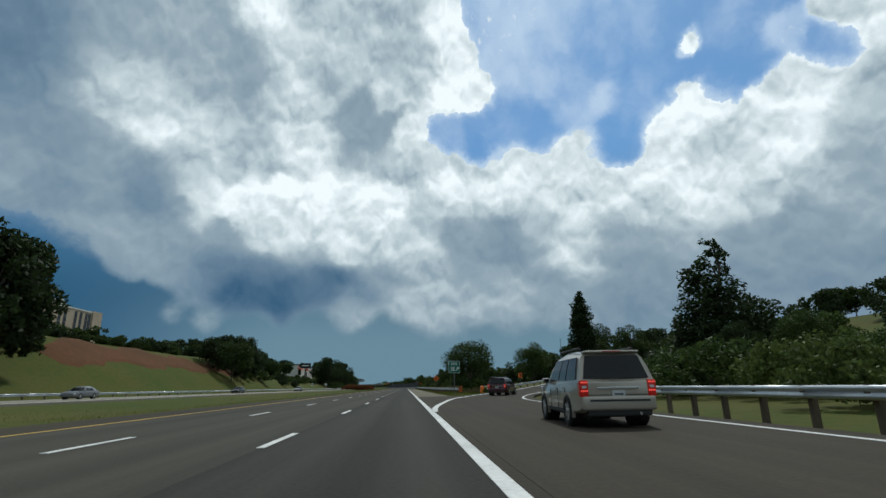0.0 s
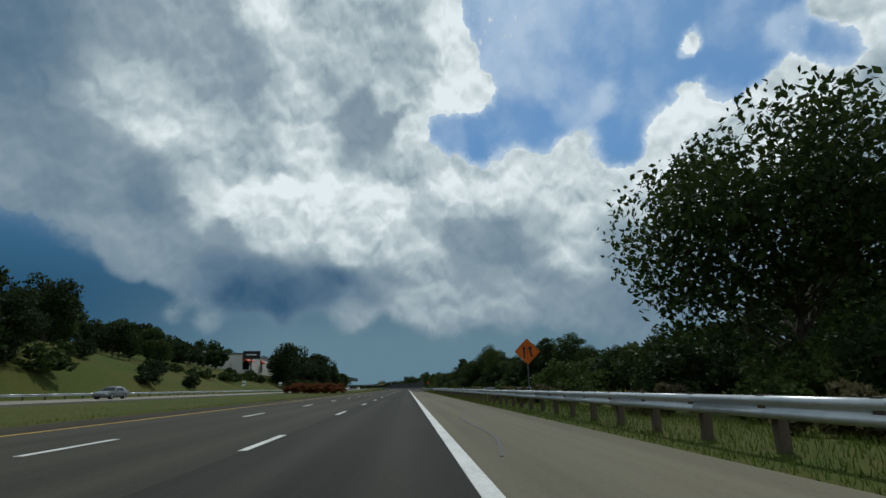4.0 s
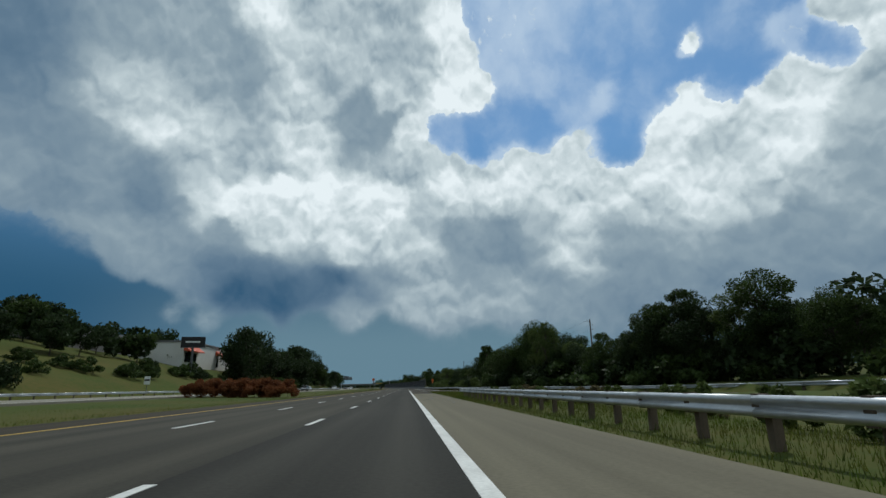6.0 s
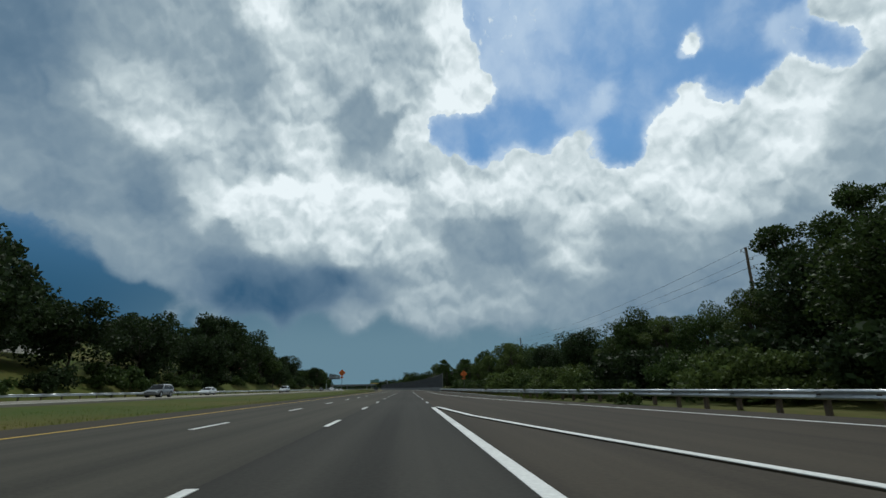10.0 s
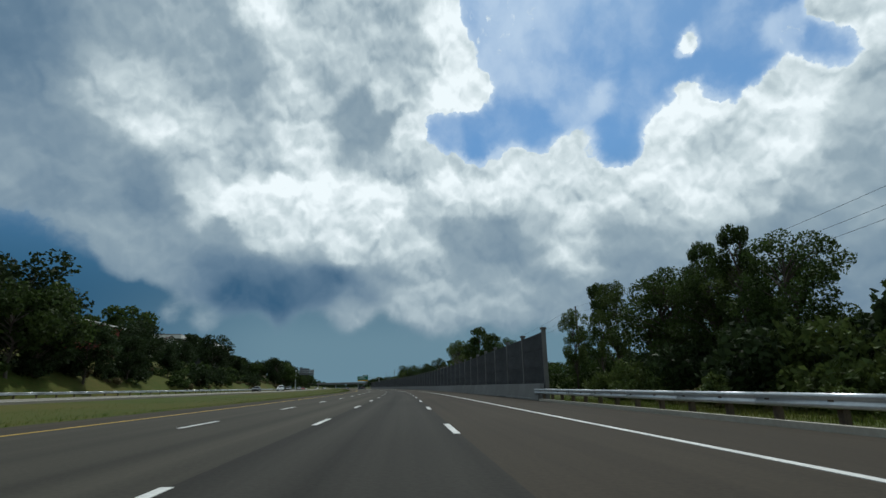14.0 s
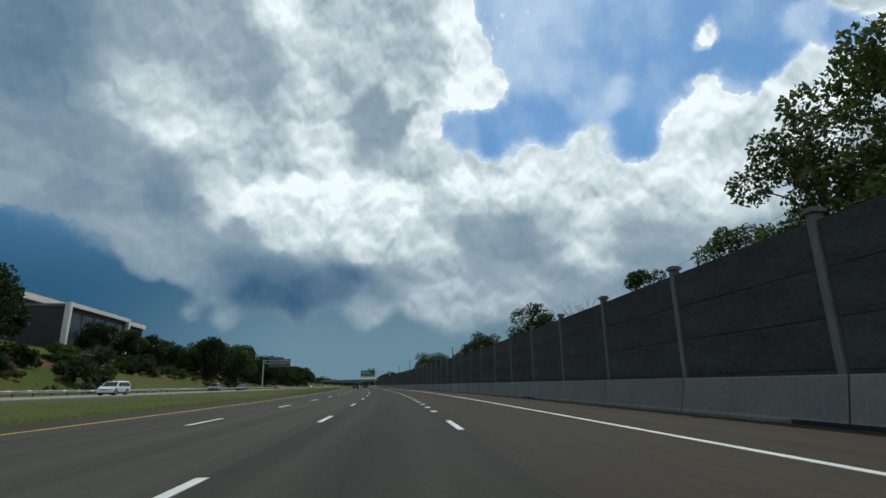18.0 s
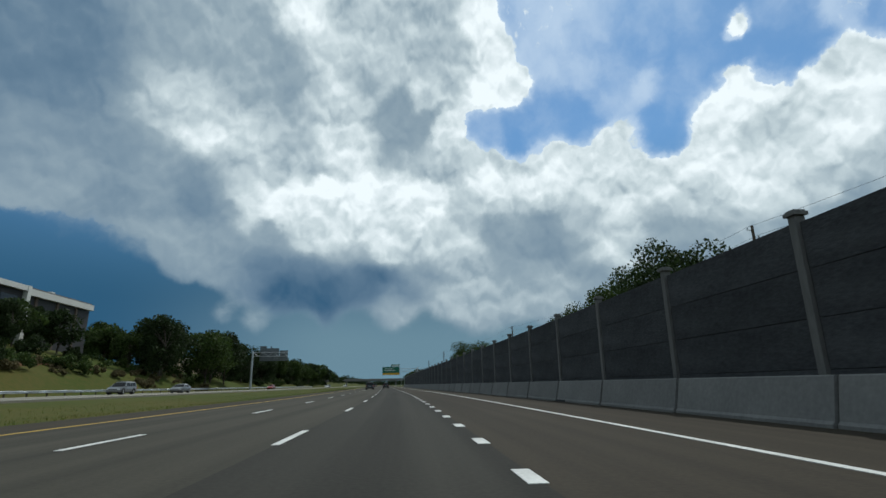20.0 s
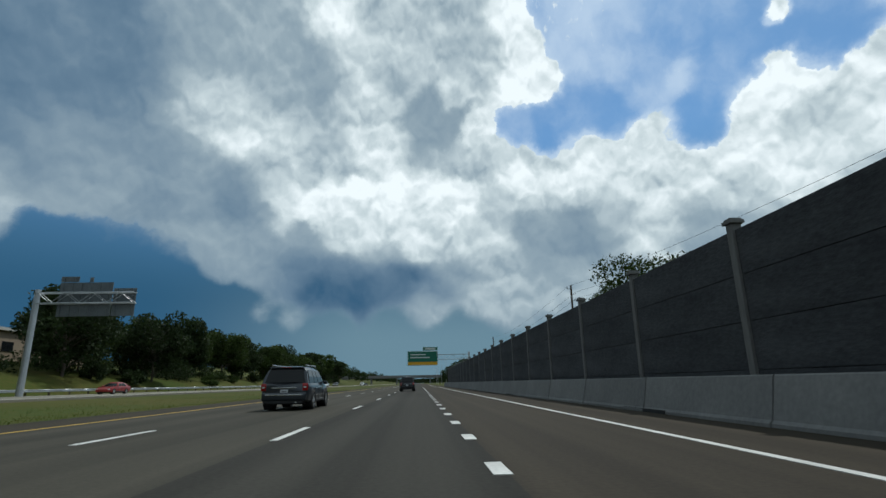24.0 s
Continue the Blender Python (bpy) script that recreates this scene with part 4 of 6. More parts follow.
def panel_sign(m, z, w, h, faces, label, legs=2):
    ob = thing("road_sign", m, label, "road sign")
    part("panel", board(w, h, 0.06, -0.015, 0.015, z), SIGN_WHITE, ob)
    for zz, hh, col in faces:
        part("field", boxes((-w * 0.44, w * 0.44, -0.022, -0.015, zz, zz + hh)), col, ob)
    for i in range(legs):
        x = 0 if legs == 1 else (-w * 0.35 + i * w * 0.7)
        part("post", boxes((x - 0.04, x + 0.04, 0.015, 0.08, -0.8, z + h * 0.4)), STEEL_DK, ob)
    return ob


# ================= gantries =================
def truss(name_parent, x0, x1, z0, z1, depth=0.7):
    for x, z in ((0, z0), (0, z1)):
        for y in (-depth / 2, depth / 2):
            part("chord", tubes(((x0, y, z), (x1, y, z), 0.07, 0.07), n=6), GALV, name_parent)
    n = max(3, int((x1 - x0) / 1.4))
    for i in range(n):
        a, b = x0 + (x1 - x0) * i / n, x0 + (x1 - x0) * (i + 1) / n
        za, zb = (z0, z1) if i % 2 else (z1, z0)
        bm = bmesh.new()
        for y in (-depth / 2, depth / 2):
            tube(bm, (a, y, za), (b, y, zb), 0.035, 0.035, 5)
        tube(bm, (a, -depth / 2, z0), (b, depth / 2, z0), 0.03, 0.03, 5)
        part("brace", bm, GALV, name_parent)


def gantry_ahead(m):
    ob = thing("sign_gantry", m, "steel truss gantry with green guide signs over the lanes", "gantry")
    part("column", tubes(((14.6, 0, -1.0), (14.6, 0, 9.2), 0.30, 0.24), n=12), GALV, ob)
    part("base", tubes(((14.6, 0, -0.4), (14.6, 0, 0.35), 0.5, 0.5), n=12), CONCRETE, ob)
    truss(ob, -1.8, 14.4, 7.2, 8.5)
    for x0, x1, z0, z1 in ((-2.2, 6.0, 5.6, 9.4), (1.9, 6.0, 9.55, 10.5)):
        sign = part("sign", boxes((x0, x1, -0.62, -0.50, z0, z1), bevel=0.03), SIGN_GREEN, ob, "green guide sign")
        part("rim", boxes((x0 + 0.08, x1 - 0.08, -0.630, -0.622, z1 - 0.14, z1 - 0.08), (x0 + 0.08, x1 - 0.08, -0.630, -0.622, z0 + 0.08, z0 + 0.14), (x0 + 0.08, x0 + 0.14, -0.630, -0.622, z0 + 0.14, z1 - 0.14), (x1 - 0.14, x1 - 0.08, -0.630, -0.622, z0 + 0.14, z1 - 0.14)), SIGN_WHITE, sign)
        if z1 - z0 > 2:
            for k, (u, v) in enumerate(((0.10, 0.60), (0.10, 0.75))):
                z = z1 - 1.0 - k * 0.8
                part("word_bar", boxes((x0 + (x1 - x0) * u, x0 + (x1 - x0) * v, -0.634, -0.622, z, z + 0.22)), SIGN_WHITE, sign)
            part("exit_strip", boxes((x0 + 0.16, x1 - 0.16, -0.636, -0.622, z0 + 0.16, z0 + 0.95)), SIGN_YELLOW, sign)
        else:
            part("word_bar", boxes((x0 + 0.6, x1 - 0.6, -0.634, -0.622, z0 + 0.3, z0 + 0.62)), SIGN_WHITE, sign)
    return ob


gantry_ahead(facing(800, 0, 0))


def gantry_opposite(m):
    ob = thing("sign_gantry", m, "grey cantilever gantry carrying backs of signs over the opposite road", "gantry")
    part("column", tubes(((-42.2, 0, 0.2), (-42.2, 0, 12.0), 0.36, 0.28), n=12), GALV, ob)
    truss(ob, -42.0, -31.4, 10.4, 11.6)
    for x0, x1, z0, z1 in ((-40.2, -34.3, 9.0, 12.9), (-34.15, -31.6, 9.0, 12.2), (-40.2, -38.2, 12.95, 13.6), (-37.0, -36.6, 12.95, 13.5)):
        sign = part("sign_back", boxes((x0, x1, 0.5, 0.56, z0, z1)), SIGN_BACK, ob, "bare aluminium back of a sign")
        n = int((x1 - x0) / 0.9)
        for i in range(n):
            x = x0 + 0.4 + i * (x1 - x0 - 0.8) / max(1, n - 1)
            part("stiffener", boxes((x - 0.03, x + 0.03, 0.42, 0.498, z0 + 0.05, z1 - 0.05)), SIGN_BACK, sign)
    return ob


gantry_opposite(facing(717, 0, 0))

# ================= noise wall =================
WALL_S0, WALL_S1, BAY = 418.6, 800.0, 6.125


def wall_d(s):
    return table(WALL_LINE, s)



def wall_top(s):
    return 4.7 + 0.1 * math.sin(s * 0.013)


noise_wall = tagged(new("noise_wall"), "dark grey precast concrete noise wall with pale posts", "noise wall", kind="structure")
PANEL_H = 1.22


def rough_panel(length, height, seed):
    """Precast plank: split-stone relief on its front."""
    rnd = random.Random(seed)
    nx, nz = 12, 4
    verts, faces = [], []
    for i in range(nx + 1):
        for j in range(nz + 1):
            e = 0.012 if 0 < i < nx and 0 < j < nz else -0.01
            verts.append((-0.075 - rnd.uniform(0, 1) * e, -length / 2 + length * i / nx, height * j / nz + (rnd.uniform(-0.03, 0.03) if 0 < j < nz else 0)))
    for i in range(nx):
        for j in range(nz):
            a = i * (nz + 1) + j
            faces.append((a, a + 1, a + nz + 2, a + nz + 1))
    b = len(verts)
    for y in (-length / 2, length / 2):
        for z in (-0.001, height + 0.017):
            verts.append((0.075, y, z))
    c = (0, nz, nx * (nz + 1), nx * (nz + 1) + nz)
    faces += [(b, b + 2, b + 3, b + 1), (c[1], c[3], b + 3, b + 1), (c[0], b, b + 2, c[2]), (c[0], c[1], b + 1, b), (c[2], b + 2, b + 3, c[3])]
    return mesh_raw("panel", verts, faces, WALL_CONC)


PANELS = [rough_panel(BAY - 0.232, PANEL_H - 0.016, 40 + i) for i in range(4)]
POST_ME = mesh_of("wall_post", boxes((-0.13, 0.13, -0.115, 0.115, -0.6, 1.0), bevel=0.015), POST_CONC)
CAP_ME = mesh_of("post_cap", boxes((-0.19, 0.19, -0.18, 0.18, 0.0, 0.09), (-0.15, 0.15, -0.14, 0.14, 0.09, 0.14), bevel=0.012), POST_CONC)
bays = int((WALL_S1 - WALL_S0) / BAY)
rnd = random.Random(5)
for i in range(bays + 1):
    s = WALL_S0 + i * BAY
    top = wall_top(s)
    m = facing(s, wall_d(s))
    po = part("post", POST_ME, None, noise_wall, at=m @ Matrix.Diagonal((1, 1, top - 0.05, 1)))
    part("post_cap", CAP_ME, None, noise_wall, at=m @ Matrix.Translation((0, 0, top - 0.05)))
    if i < bays:
        mid_s = s + BAY / 2
        t = wall_top(mid_s) - 0.22
        m = facing(mid_s, wall_d(mid_s))
        n = 4
        for k in range(n):
            sc = (t - 0.05) / (n * PANEL_H)
            part("panel", PANELS[rnd.randrange(4)], None, noise_wall, at=m @ Matrix.Translation((0, 0, 0.05 + k * PANEL_H * sc)) @ Matrix.Diagonal((1, 1, sc, 1)))

# safety-shape concrete barrier at the foot of the wall
concrete_barrier = tagged(new("concrete_barrier"), "pale grey cast concrete safety barrier along the wall", "barrier", kind="structure")
PROFILE = [(-0.36, -0.3), (-0.36, 0.07), (-0.31, 0.14), (-0.13, 1.02), (-0.10, 1.05), (0.13, 1.05), (0.13, -0.3)]
SEG = 6.1
s = WALL_S0 - 0.2
while s < WALL_S1 + 6:
    bm = bmesh.new()
    prism(bm, PROFILE, -SEG / 2 + 0.004, SEG / 2 - 0.004)
    if s < WALL_S0 + 1:
        BAR_ME = mesh_of("barrier_segment", bm, CONCRETE)
    else:
        bm.free()
    part("barrier_segment", BAR_ME, None, concrete_barrier, at=facing(s + SEG / 2, wall_d(s + SEG / 2) - 0.38))
    s += SEG

    n = round((s - WALL_S0) / SEG)
    if n % 4 == 2:
        part("drain_slot", boxes((-0.366, -0.30, -1.5, 1.5, 0.0, 0.10)), BLACK, concrete_barrier, at=facing(s, wall_d(s) - 0.38))


# ================= trees and scrub =================
def leaf_cloud(name, centres, leaves, size, mat, seed, droop=0.0):
    """Many small folded leaves round the given (x, y, z, radius) centres."""
    r = np.random.default_rng(seed)
    c = np.array(centres)
    w = c[:, 3] ** 2
    pick = r.choice(len(c), leaves, p=w / w.sum())
    v = r.normal(size=(leaves, 3))
    v /= np.linalg.norm(v, axis=1)[:, None]
    rad = c[pick, 3] * r.uniform(0.25, 1.0, leaves) ** 0.55
    p = c[pick, :3] + v * rad[:, None] * np.array([1, 1, 0.82])
    p[:, 2] -= droop * rad
    u = r.normal(size=(leaves, 3))
    u /= np.linalg.norm(u, axis=1)[:, None]
    n = np.cross(u, r.normal(size=(leaves, 3)))
    n /= np.linalg.norm(n, axis=1)[:, None]
    ln = size * r.uniform(0.6, 1.35, leaves)[:, None]
    k = np.cross(u, n)
    a, b = p - u * ln, p + u * ln
    l, q = p + n * ln * 0.55 + k * ln * 0.18, p - n * ln * 0.55 + k * ln * 0.18
    verts = np.stack([a, l, b, q], 1).reshape(-1, 3)
    me = bpy.data.meshes.new(name)
    me.vertices.add(leaves * 4)
    me.vertices.foreach_set("co", verts.ravel())
    me.loops.add(leaves * 4)
    me.loops.foreach_set("vertex_index", np.arange(leaves * 4))
    me.polygons.add(leaves)
    me.polygons.foreach_set("loop_start", np.arange(leaves) * 4)
    me.materials.append(mat)
    me.update(calc_edges=True)
    me.validate()
    return me


def make_tree(shape, height, width, mat, seed, leaves=5200, size=0.26, clumps=26):
    """One tree of the given height and crown width: a tapered trunk with limbs, and a crown."""
    rnd = random.Random(seed)
    cs = []
    for i in range(clumps):
        u = (i + 0.5) / clumps
        if shape == "column":
            z = height * (0.08 + 0.88 * u)
            rr = width * 0.5 * (math.sin(math.pi * min(1, 0.12 + u * 0.86)) ** 0.6)
            a = rnd.uniform(0, 6.28)
            q = rnd.uniform(0, 0.55) * rr
            cs.append((q * math.cos(a), q * math.sin(a), z, max(0.35, rr * rnd.uniform(0.55, 0.68))))
        elif shape == "cone":
            z = height * (0.10 + 0.86 * u)
            rr = width * 0.5 * (1.05 - u) ** 0.8
            a = rnd.uniform(0, 6.28)
            q = rnd.uniform(0.2, 0.85) * rr
            cs.append((q * math.cos(a), q * math.sin(a), z, max(0.35, rr * rnd.uniform(0.28, 0.5))))
        elif shape == "tall":
            z = height * rnd.uniform(0.35, 0.95)
            rr = width * 0.5 * math.sin(math.pi * min(1.0, max(0.05, (z / height - 0.22) / 0.80))) ** 0.7
            a = rnd.uniform(0, 6.28)
            q = rnd.uniform(0.3, 1.0) * rr
            cs.append((q * math.cos(a), q * math.sin(a), z, width * rnd.uniform(0.09, 0.17)))
        elif shape == "bush":
            a = rnd.uniform(0, 6.28)
            q = width * 0.5 * math.sqrt(rnd.uniform(0, 0.8))
            z = height * rnd.uniform(0.15, 0.78) * (1 - 0.5 * (q / (width * 0.5)) ** 2)
            cs.append((q * math.cos(a), q * math.sin(a), z, min(width, height) * rnd.uniform(0.14, 0.26)))
        else:                                   # round, broad
            a, b = rnd.uniform(0, 6.28), math.asin(rnd.uniform(-0.9, 1))
            q = rnd.uniform(0.55, 0.95)
            cs.append((width * 0.42 * q * math.cos(b) * math.cos(a), width * 0.42 * q * math.cos(b) * math.sin(a), height * 0.52 + height * 0.40 * q * math.sin(b), width * rnd.uniform(0.12, 0.21)))
    crown = leaf_cloud("crown", cs, leaves, size, mat, seed)
    bm = bmesh.new()
    r0 = height * 0.006 if shape == "bush" else max(0.07, height * 0.017)
    k = {"round": 0.5, "tall": 0.8, "column": 0.9, "cone": 0.95, "bush": 0.4}[shape]
    pts = [Vector((0, 0, -0.5))]
    for i in range(1, 6):
        pts.append(Vector((rnd.uniform(-1, 1) * height * 0.012 * i, rnd.uniform(-1, 1) * height * 0.012 * i, height * k * i / 5)))
    for i in range(5):
        tube(bm, pts[i], pts[i + 1], r0 * (1 - 0.16 * i), r0 * (1 - 0.16 * (i + 1)), 7, caps=False)
    for c in cs[::1 if shape in ("tall", "round") else 3]:
        t = max(0.15, min(0.95, (c[2] / height - 0.18) / k))
        i = min(4, int(t * 5))
        st = pts[i].lerp(pts[i + 1], t * 5 - i)
        midp = st.lerp(Vector(c[:3]), 0.5) + Vector((0, 0, height * 0.02))
        tube(bm, st, midp, r0 * 0.32, r0 * 0.2, 5, caps=False)
        tube(bm, midp, Vector(c[:3]), r0 * 0.2, r0 * 0.06, 5, caps=False)
    return crown, mesh_of("trunk", bm, BARK, True)


# fine crowns stand beside the road, coarser ones on the far slopes
KINDS = {
    "broad": [make_tree("round", 12, 10.5, LEAF, 11, 15000, 0.145, 46), make_tree("round", 12, 9.0, LEAF_DK, 12, 14000, 0.145, 40), make_tree("round", 12, 12.5, LEAF, 13, 16000, 0.15, 50)],
    "broad_mid": [make_tree("round", 12, 10.5, LEAF, 14, 5200, 0.26, 30), make_tree("round", 12, 9.0, LEAF_DK, 15, 5000, 0.26, 26), make_tree("round", 12, 12.5, LEAF_DK, 16, 5600, 0.28, 34)],
    "broad_far": [make_tree("round", 12, 10.5, LEAF_DK, 17, 2200, 0.42, 24), make_tree("round", 12, 12.0, LEAF, 18, 2400, 0.42, 26)],
    "tall": [make_tree("tall", 12, 6.5, LEAF_LT, 21, 11000, 0.115, 44), make_tree("tall", 12, 5.5, LEAF, 22, 9500, 0.115, 40), make_tree("tall", 12, 7.5, LEAF, 23, 12000, 0.12, 52)],
    "column": [make_tree("column", 12, 3.6, LEAF_DK, 31, 15000, 0.12, 60)],
    "cone": [make_tree("cone", 12, 8.5, LEAF_DK, 41, 14000, 0.15, 60)],
    "bush": [make_tree("bush", 4, 6.0, LEAF, 51, 4200, 0.14, 24), make_tree("bush", 4, 5.0, LEAF_DK, 52, 3800, 0.14, 20), make_tree("bush", 4, 7.0, LEAF_LT, 53, 4600, 0.14, 26)],
    "bush_far": [make_tree("bush", 4, 6.0, LEAF, 56, 1500, 0.25, 20), make_tree("bush", 4, 5.0, LEAF_DK, 57, 1500, 0.25, 18)],
    "redbush": [make_tree("bush", 4, 5.2, LEAF_RED, 55, 4600, 0.15, 20)],
    "weeds": [make_tree("bush", 1.6, 3.0, LEAF_DRY, 61, 1500, 0.11, 12), make_tree("bush", 1.6, 2.6, LEAF_LT, 62, 1500, 0.11, 12)],
}
NAMES = {"broad": ("broadleaf_tree", "tree"), "tall": ("slender_tree", "tree"), "column": ("columnar_tree", "tree"), "cone": ("conical_tree", "tree"), "bush": ("bush", "bush"), "redbush": ("bush", "bush"), "weeds": ("weed_clump", "weeds")}
TREE_LABEL = {"broad": "dark green broadleaf tree with a rounded dense crown", "tall": "slender tree with an airy uneven light green crown", "column": "dense dark columnar evergreen tree", "cone": "dark green conical tree with ragged outline", "bush": "tangled green roadside bush in rough grass", "redbush": "dense clipped rust-red bush in a hedge", "weeds": "dry brownish weeds in the verge"}
PROTO = {}
trnd = random.Random(77)


def plant(kind, s, d, height, variant=None, wide=1.0, z=None, label="", group=""):
    shape = kind
    if kind == "broad":
        shape = "broad" if 0 < d < 40 and s < 820 else "broad_mid" if -62 < d < 0 and s < 900 else "broad_far"
    elif kind == "bush":
        shape = "bush" if 0 < d < 22 and s < 820 else "bush_far"
    v = trnd.randrange(len(KINDS[shape])) if variant is None else variant % len(KINDS[shape])
    nominal = {"bush": 4.0, "redbush": 4.0, "weeds": 1.6}.get(kind, 12.0)
    k = height / nominal
    p = on_road(s, d, land(s, d) if z is None else z)
    m = Matrix.Translation(p) @ Matrix.Rotation(trnd.uniform(0, 6.28), 4, "Z")
    if (shape, v) not in PROTO:
        ob = thing(NAMES[kind][0], m, TREE_LABEL[kind], NAMES[kind][1], group)
        part("crown", KINDS[shape][v][0], None, ob)
        part("trunk" if kind not in ("bush", "redbush", "weeds") else "stem", KINDS[shape][v][1], None, ob)
        PROTO[(shape, v)] = ob
        ob.scale = (1, 1, 1)
    else:
        ob = copy_thing(PROTO[(shape, v)], m)
    ob.matrix_basis = m @ Matrix.Diagonal((k * wide, k * wide, k, 1))
    if label:
        ob["label"] = label
    if group:
        ob["group"] = group
    return ob


# single trees that stand out
for i in range(16):
    plant("redbush", 234.5 + 3.2 * (i % 2) + 0.5 * math.sin(i * 2.1), -25.8 + 0.72 * i, 2.75 + 0.2 * math.sin(i * 1.7), wide=0.95, label="dense clipped rust-red bush in a hedge on the grass median", group="rust-red hedge on the median")
plant("cone", 53, 34.5, 15.5, wide=1.25)
plant("column", 49.0, 17.9, 10.0, wide=1.12)
plant("broad", 129, 16.5, 13.5, 2, 0.95)
plant("broad", 151, 38, 13.0, 0)
plant("broad", 161, 44, 10.0, 1)
plant("broad", 261, 25.5, 12.6, 0, 0.9)
plant("broad", 325, -47, 19.5, 2, 0.85)
plant("broad", 338, -50, 18.5, 1, 0.9)
plant("broad", 152, -48.5, 13.5, 0)
for s, d, h in ((574, -58, 14), (569, -84, 17), (600, -72, 13.5), (664, -48, 15), (673, -51, 14), (688, -46.5, 16.5), (697, -48, 15.5), (708, -47.5, 16.5), (681, -58, 12), (735, -50, 14)):
    plant("broad", s, d, h)
for s, d, h, k in ((470, 15.6, 9.6, "tall"), (474, 17, 8.5, "broad"), (463, 17, 8.0, "tall"), (549, 16, 9.6, "tall"), (553, 18, 8.2, "tall"), (709, 27, 15.5, "broad"), (716, 24, 12.5, "broad"), (702, 22, 10, "tall")):
    plant(k, s, d, h)
for s, d, h in ((481, 15.6, 12.0), (487, 15.4, 10.3), (492, 16, 8.4), (506, 15.6, 12.0), (510, 16.0, 11.0), (516, 16.5, 8.6), (524, 16.0, 8.0)):
    plant("tall", s, d, h, wide=0.95)
for s, d, h in ((577, 16.5, 10.2), (586, 17.5, 9.6), (595, 17.0, 8.4), (604, 18.0, 8.0)):
    plant("broad", s, d, h, wide=0.9)
for s, d, h in ((246, 23.0, 11.0), (249, 25.0, 10.2), (253, 23.5, 10.8), (281, 22.0, 9.0), (385, 17.5, 8.2), (389, 16.8, 8.6), (393, 18.5, 9.0), (397, 16.8, 8.2), (405, 15.0, 7.8), (409, 16.0, 8.2), (420, 15.5, 8.6), (425, 16.5, 9.2), (430, 16.0, 8.0)):
    plant("tall", s, d, h, wide=0.6)
# near left bank at the start
for s, d, h in ((56, -48, 20), (63, -49, 21), (70, -52, 20), (46, -52, 22), (60, -55, 19), (76, -57, 18)):
    plant("broad", s, d, h, 1)


def belt(kind, s0, s1, d0, d1, n, h0, h1, wide=1.0, seed=1):
    r = random.Random(seed)
    for i in range(n):
        s, d = s0 + (s1 - s0) * (i + r.uniform(0.1, 0.9)) / n, r.uniform(d0, d1)
        if d > 0 and 150 < s < 420 and kind != "weeds":       # keep clear of the slip road's guardrail
            d = max(d, entry_right(s) + (7.0 if kind == "bush" else 8.0))
        plant(kind, s, d, r.uniform(h0, h1), wide=wide * r.uniform(0.85, 1.2))


# right side: before and behind the exit bend
belt("broad", -10, 46, 24, 34, 8, 5, 6.8, seed=1)
belt("bush", -20, 40, 15.5, 19, 12, 2.5, 4.5, seed=2)
belt("tall", 52, 66, 21, 27, 5, 5.5, 7.5, seed=3)
belt("bush", 42, 61, 19.5, 27, 16, 3.0, 4.6, 1.1, seed=69)
belt("broad", 20, 120, 110, 190, 22, 9, 14, seed=4)
belt("broad", 0, 110, 46, 75, 16, 5.5, 8, seed=63)
belt("broad", 120, 230, 55, 150, 26, 8, 13, seed=5)
# right side: thicket between guardrail and fence, up to the wall
belt("bush", 118, 205, 13, 17, 20, 2.5, 4.5, seed=6)
belt("broad", 172, 205, 18, 26, 5, 5.8, 8, seed=7)
belt("broad", 206, 222, 17, 25, 3, 7.5, 9.5, seed=57)
belt("broad", 222, 240, 17, 25, 3, 6, 7.6, seed=65)
belt("tall", 160, 205, 15, 22, 6, 5, 7.5, seed=8)
belt("tall", 206, 226, 15, 21, 5, 8, 10.5, seed=58)
belt("tall", 226, 246, 15, 21, 4, 6, 8, seed=66)
belt("bush", 205, 262, 27, 32, 12, 3, 5.5, seed=9)
belt("broad", 240, 300, 22, 32, 9, 7.5, 10, seed=10)
belt("bush", 212, 335, 17, 26, 40, 3.0, 5.0, 1.1, seed=70)
belt("tall", 285, 302, 17, 22, 5, 8, 10.5, seed=11)
belt("tall", 303, 320, 17, 22, 4, 5, 6.5, seed=67)
belt("tall", 262, 285, 17, 22, 4, 6, 8, seed=59)
belt("broad", 288, 300, 18, 24, 3, 7.5, 9, seed=12)
belt("broad", 303, 320, 16, 24, 4, 5.5, 7, seed=68)
belt("broad", 320, 345, 16, 24, 5, 5.5, 7.5, seed=60)
belt("bush", 265, 420, 13.0, 16, 34, 2.5, 4.5, seed=13)
belt("broad", 345, 374, 19, 26, 5, 6.5, 8, seed=14)
belt("broad", 378, 400, 18, 27, 4, 5, 6.2, seed=61)
belt("tall", 345, 375, 15.5, 19, 7, 6, 8, seed=15)
belt("tall", 379, 402, 14.5, 19, 5, 4.5, 6.2, seed=62)
belt("tall", 402, 416, 14.5, 17, 5, 6.2, 7.6, seed=16)
belt("bush", 419, 446, 18, 21, 6, 3.5, 4.6, seed=17)
# behind the noise wall
belt("tall", 436, 560, 17, 22, 9, 5.5, 7.5, seed=18)
belt("broad", 500, 560, 22, 34, 5, 6, 8, seed=19)
belt("broad", 724, 800, 17, 34, 9, 7, 9, seed=20)
belt("broad", 805, 1100, 16, 60, 24, 7, 11, seed=21)
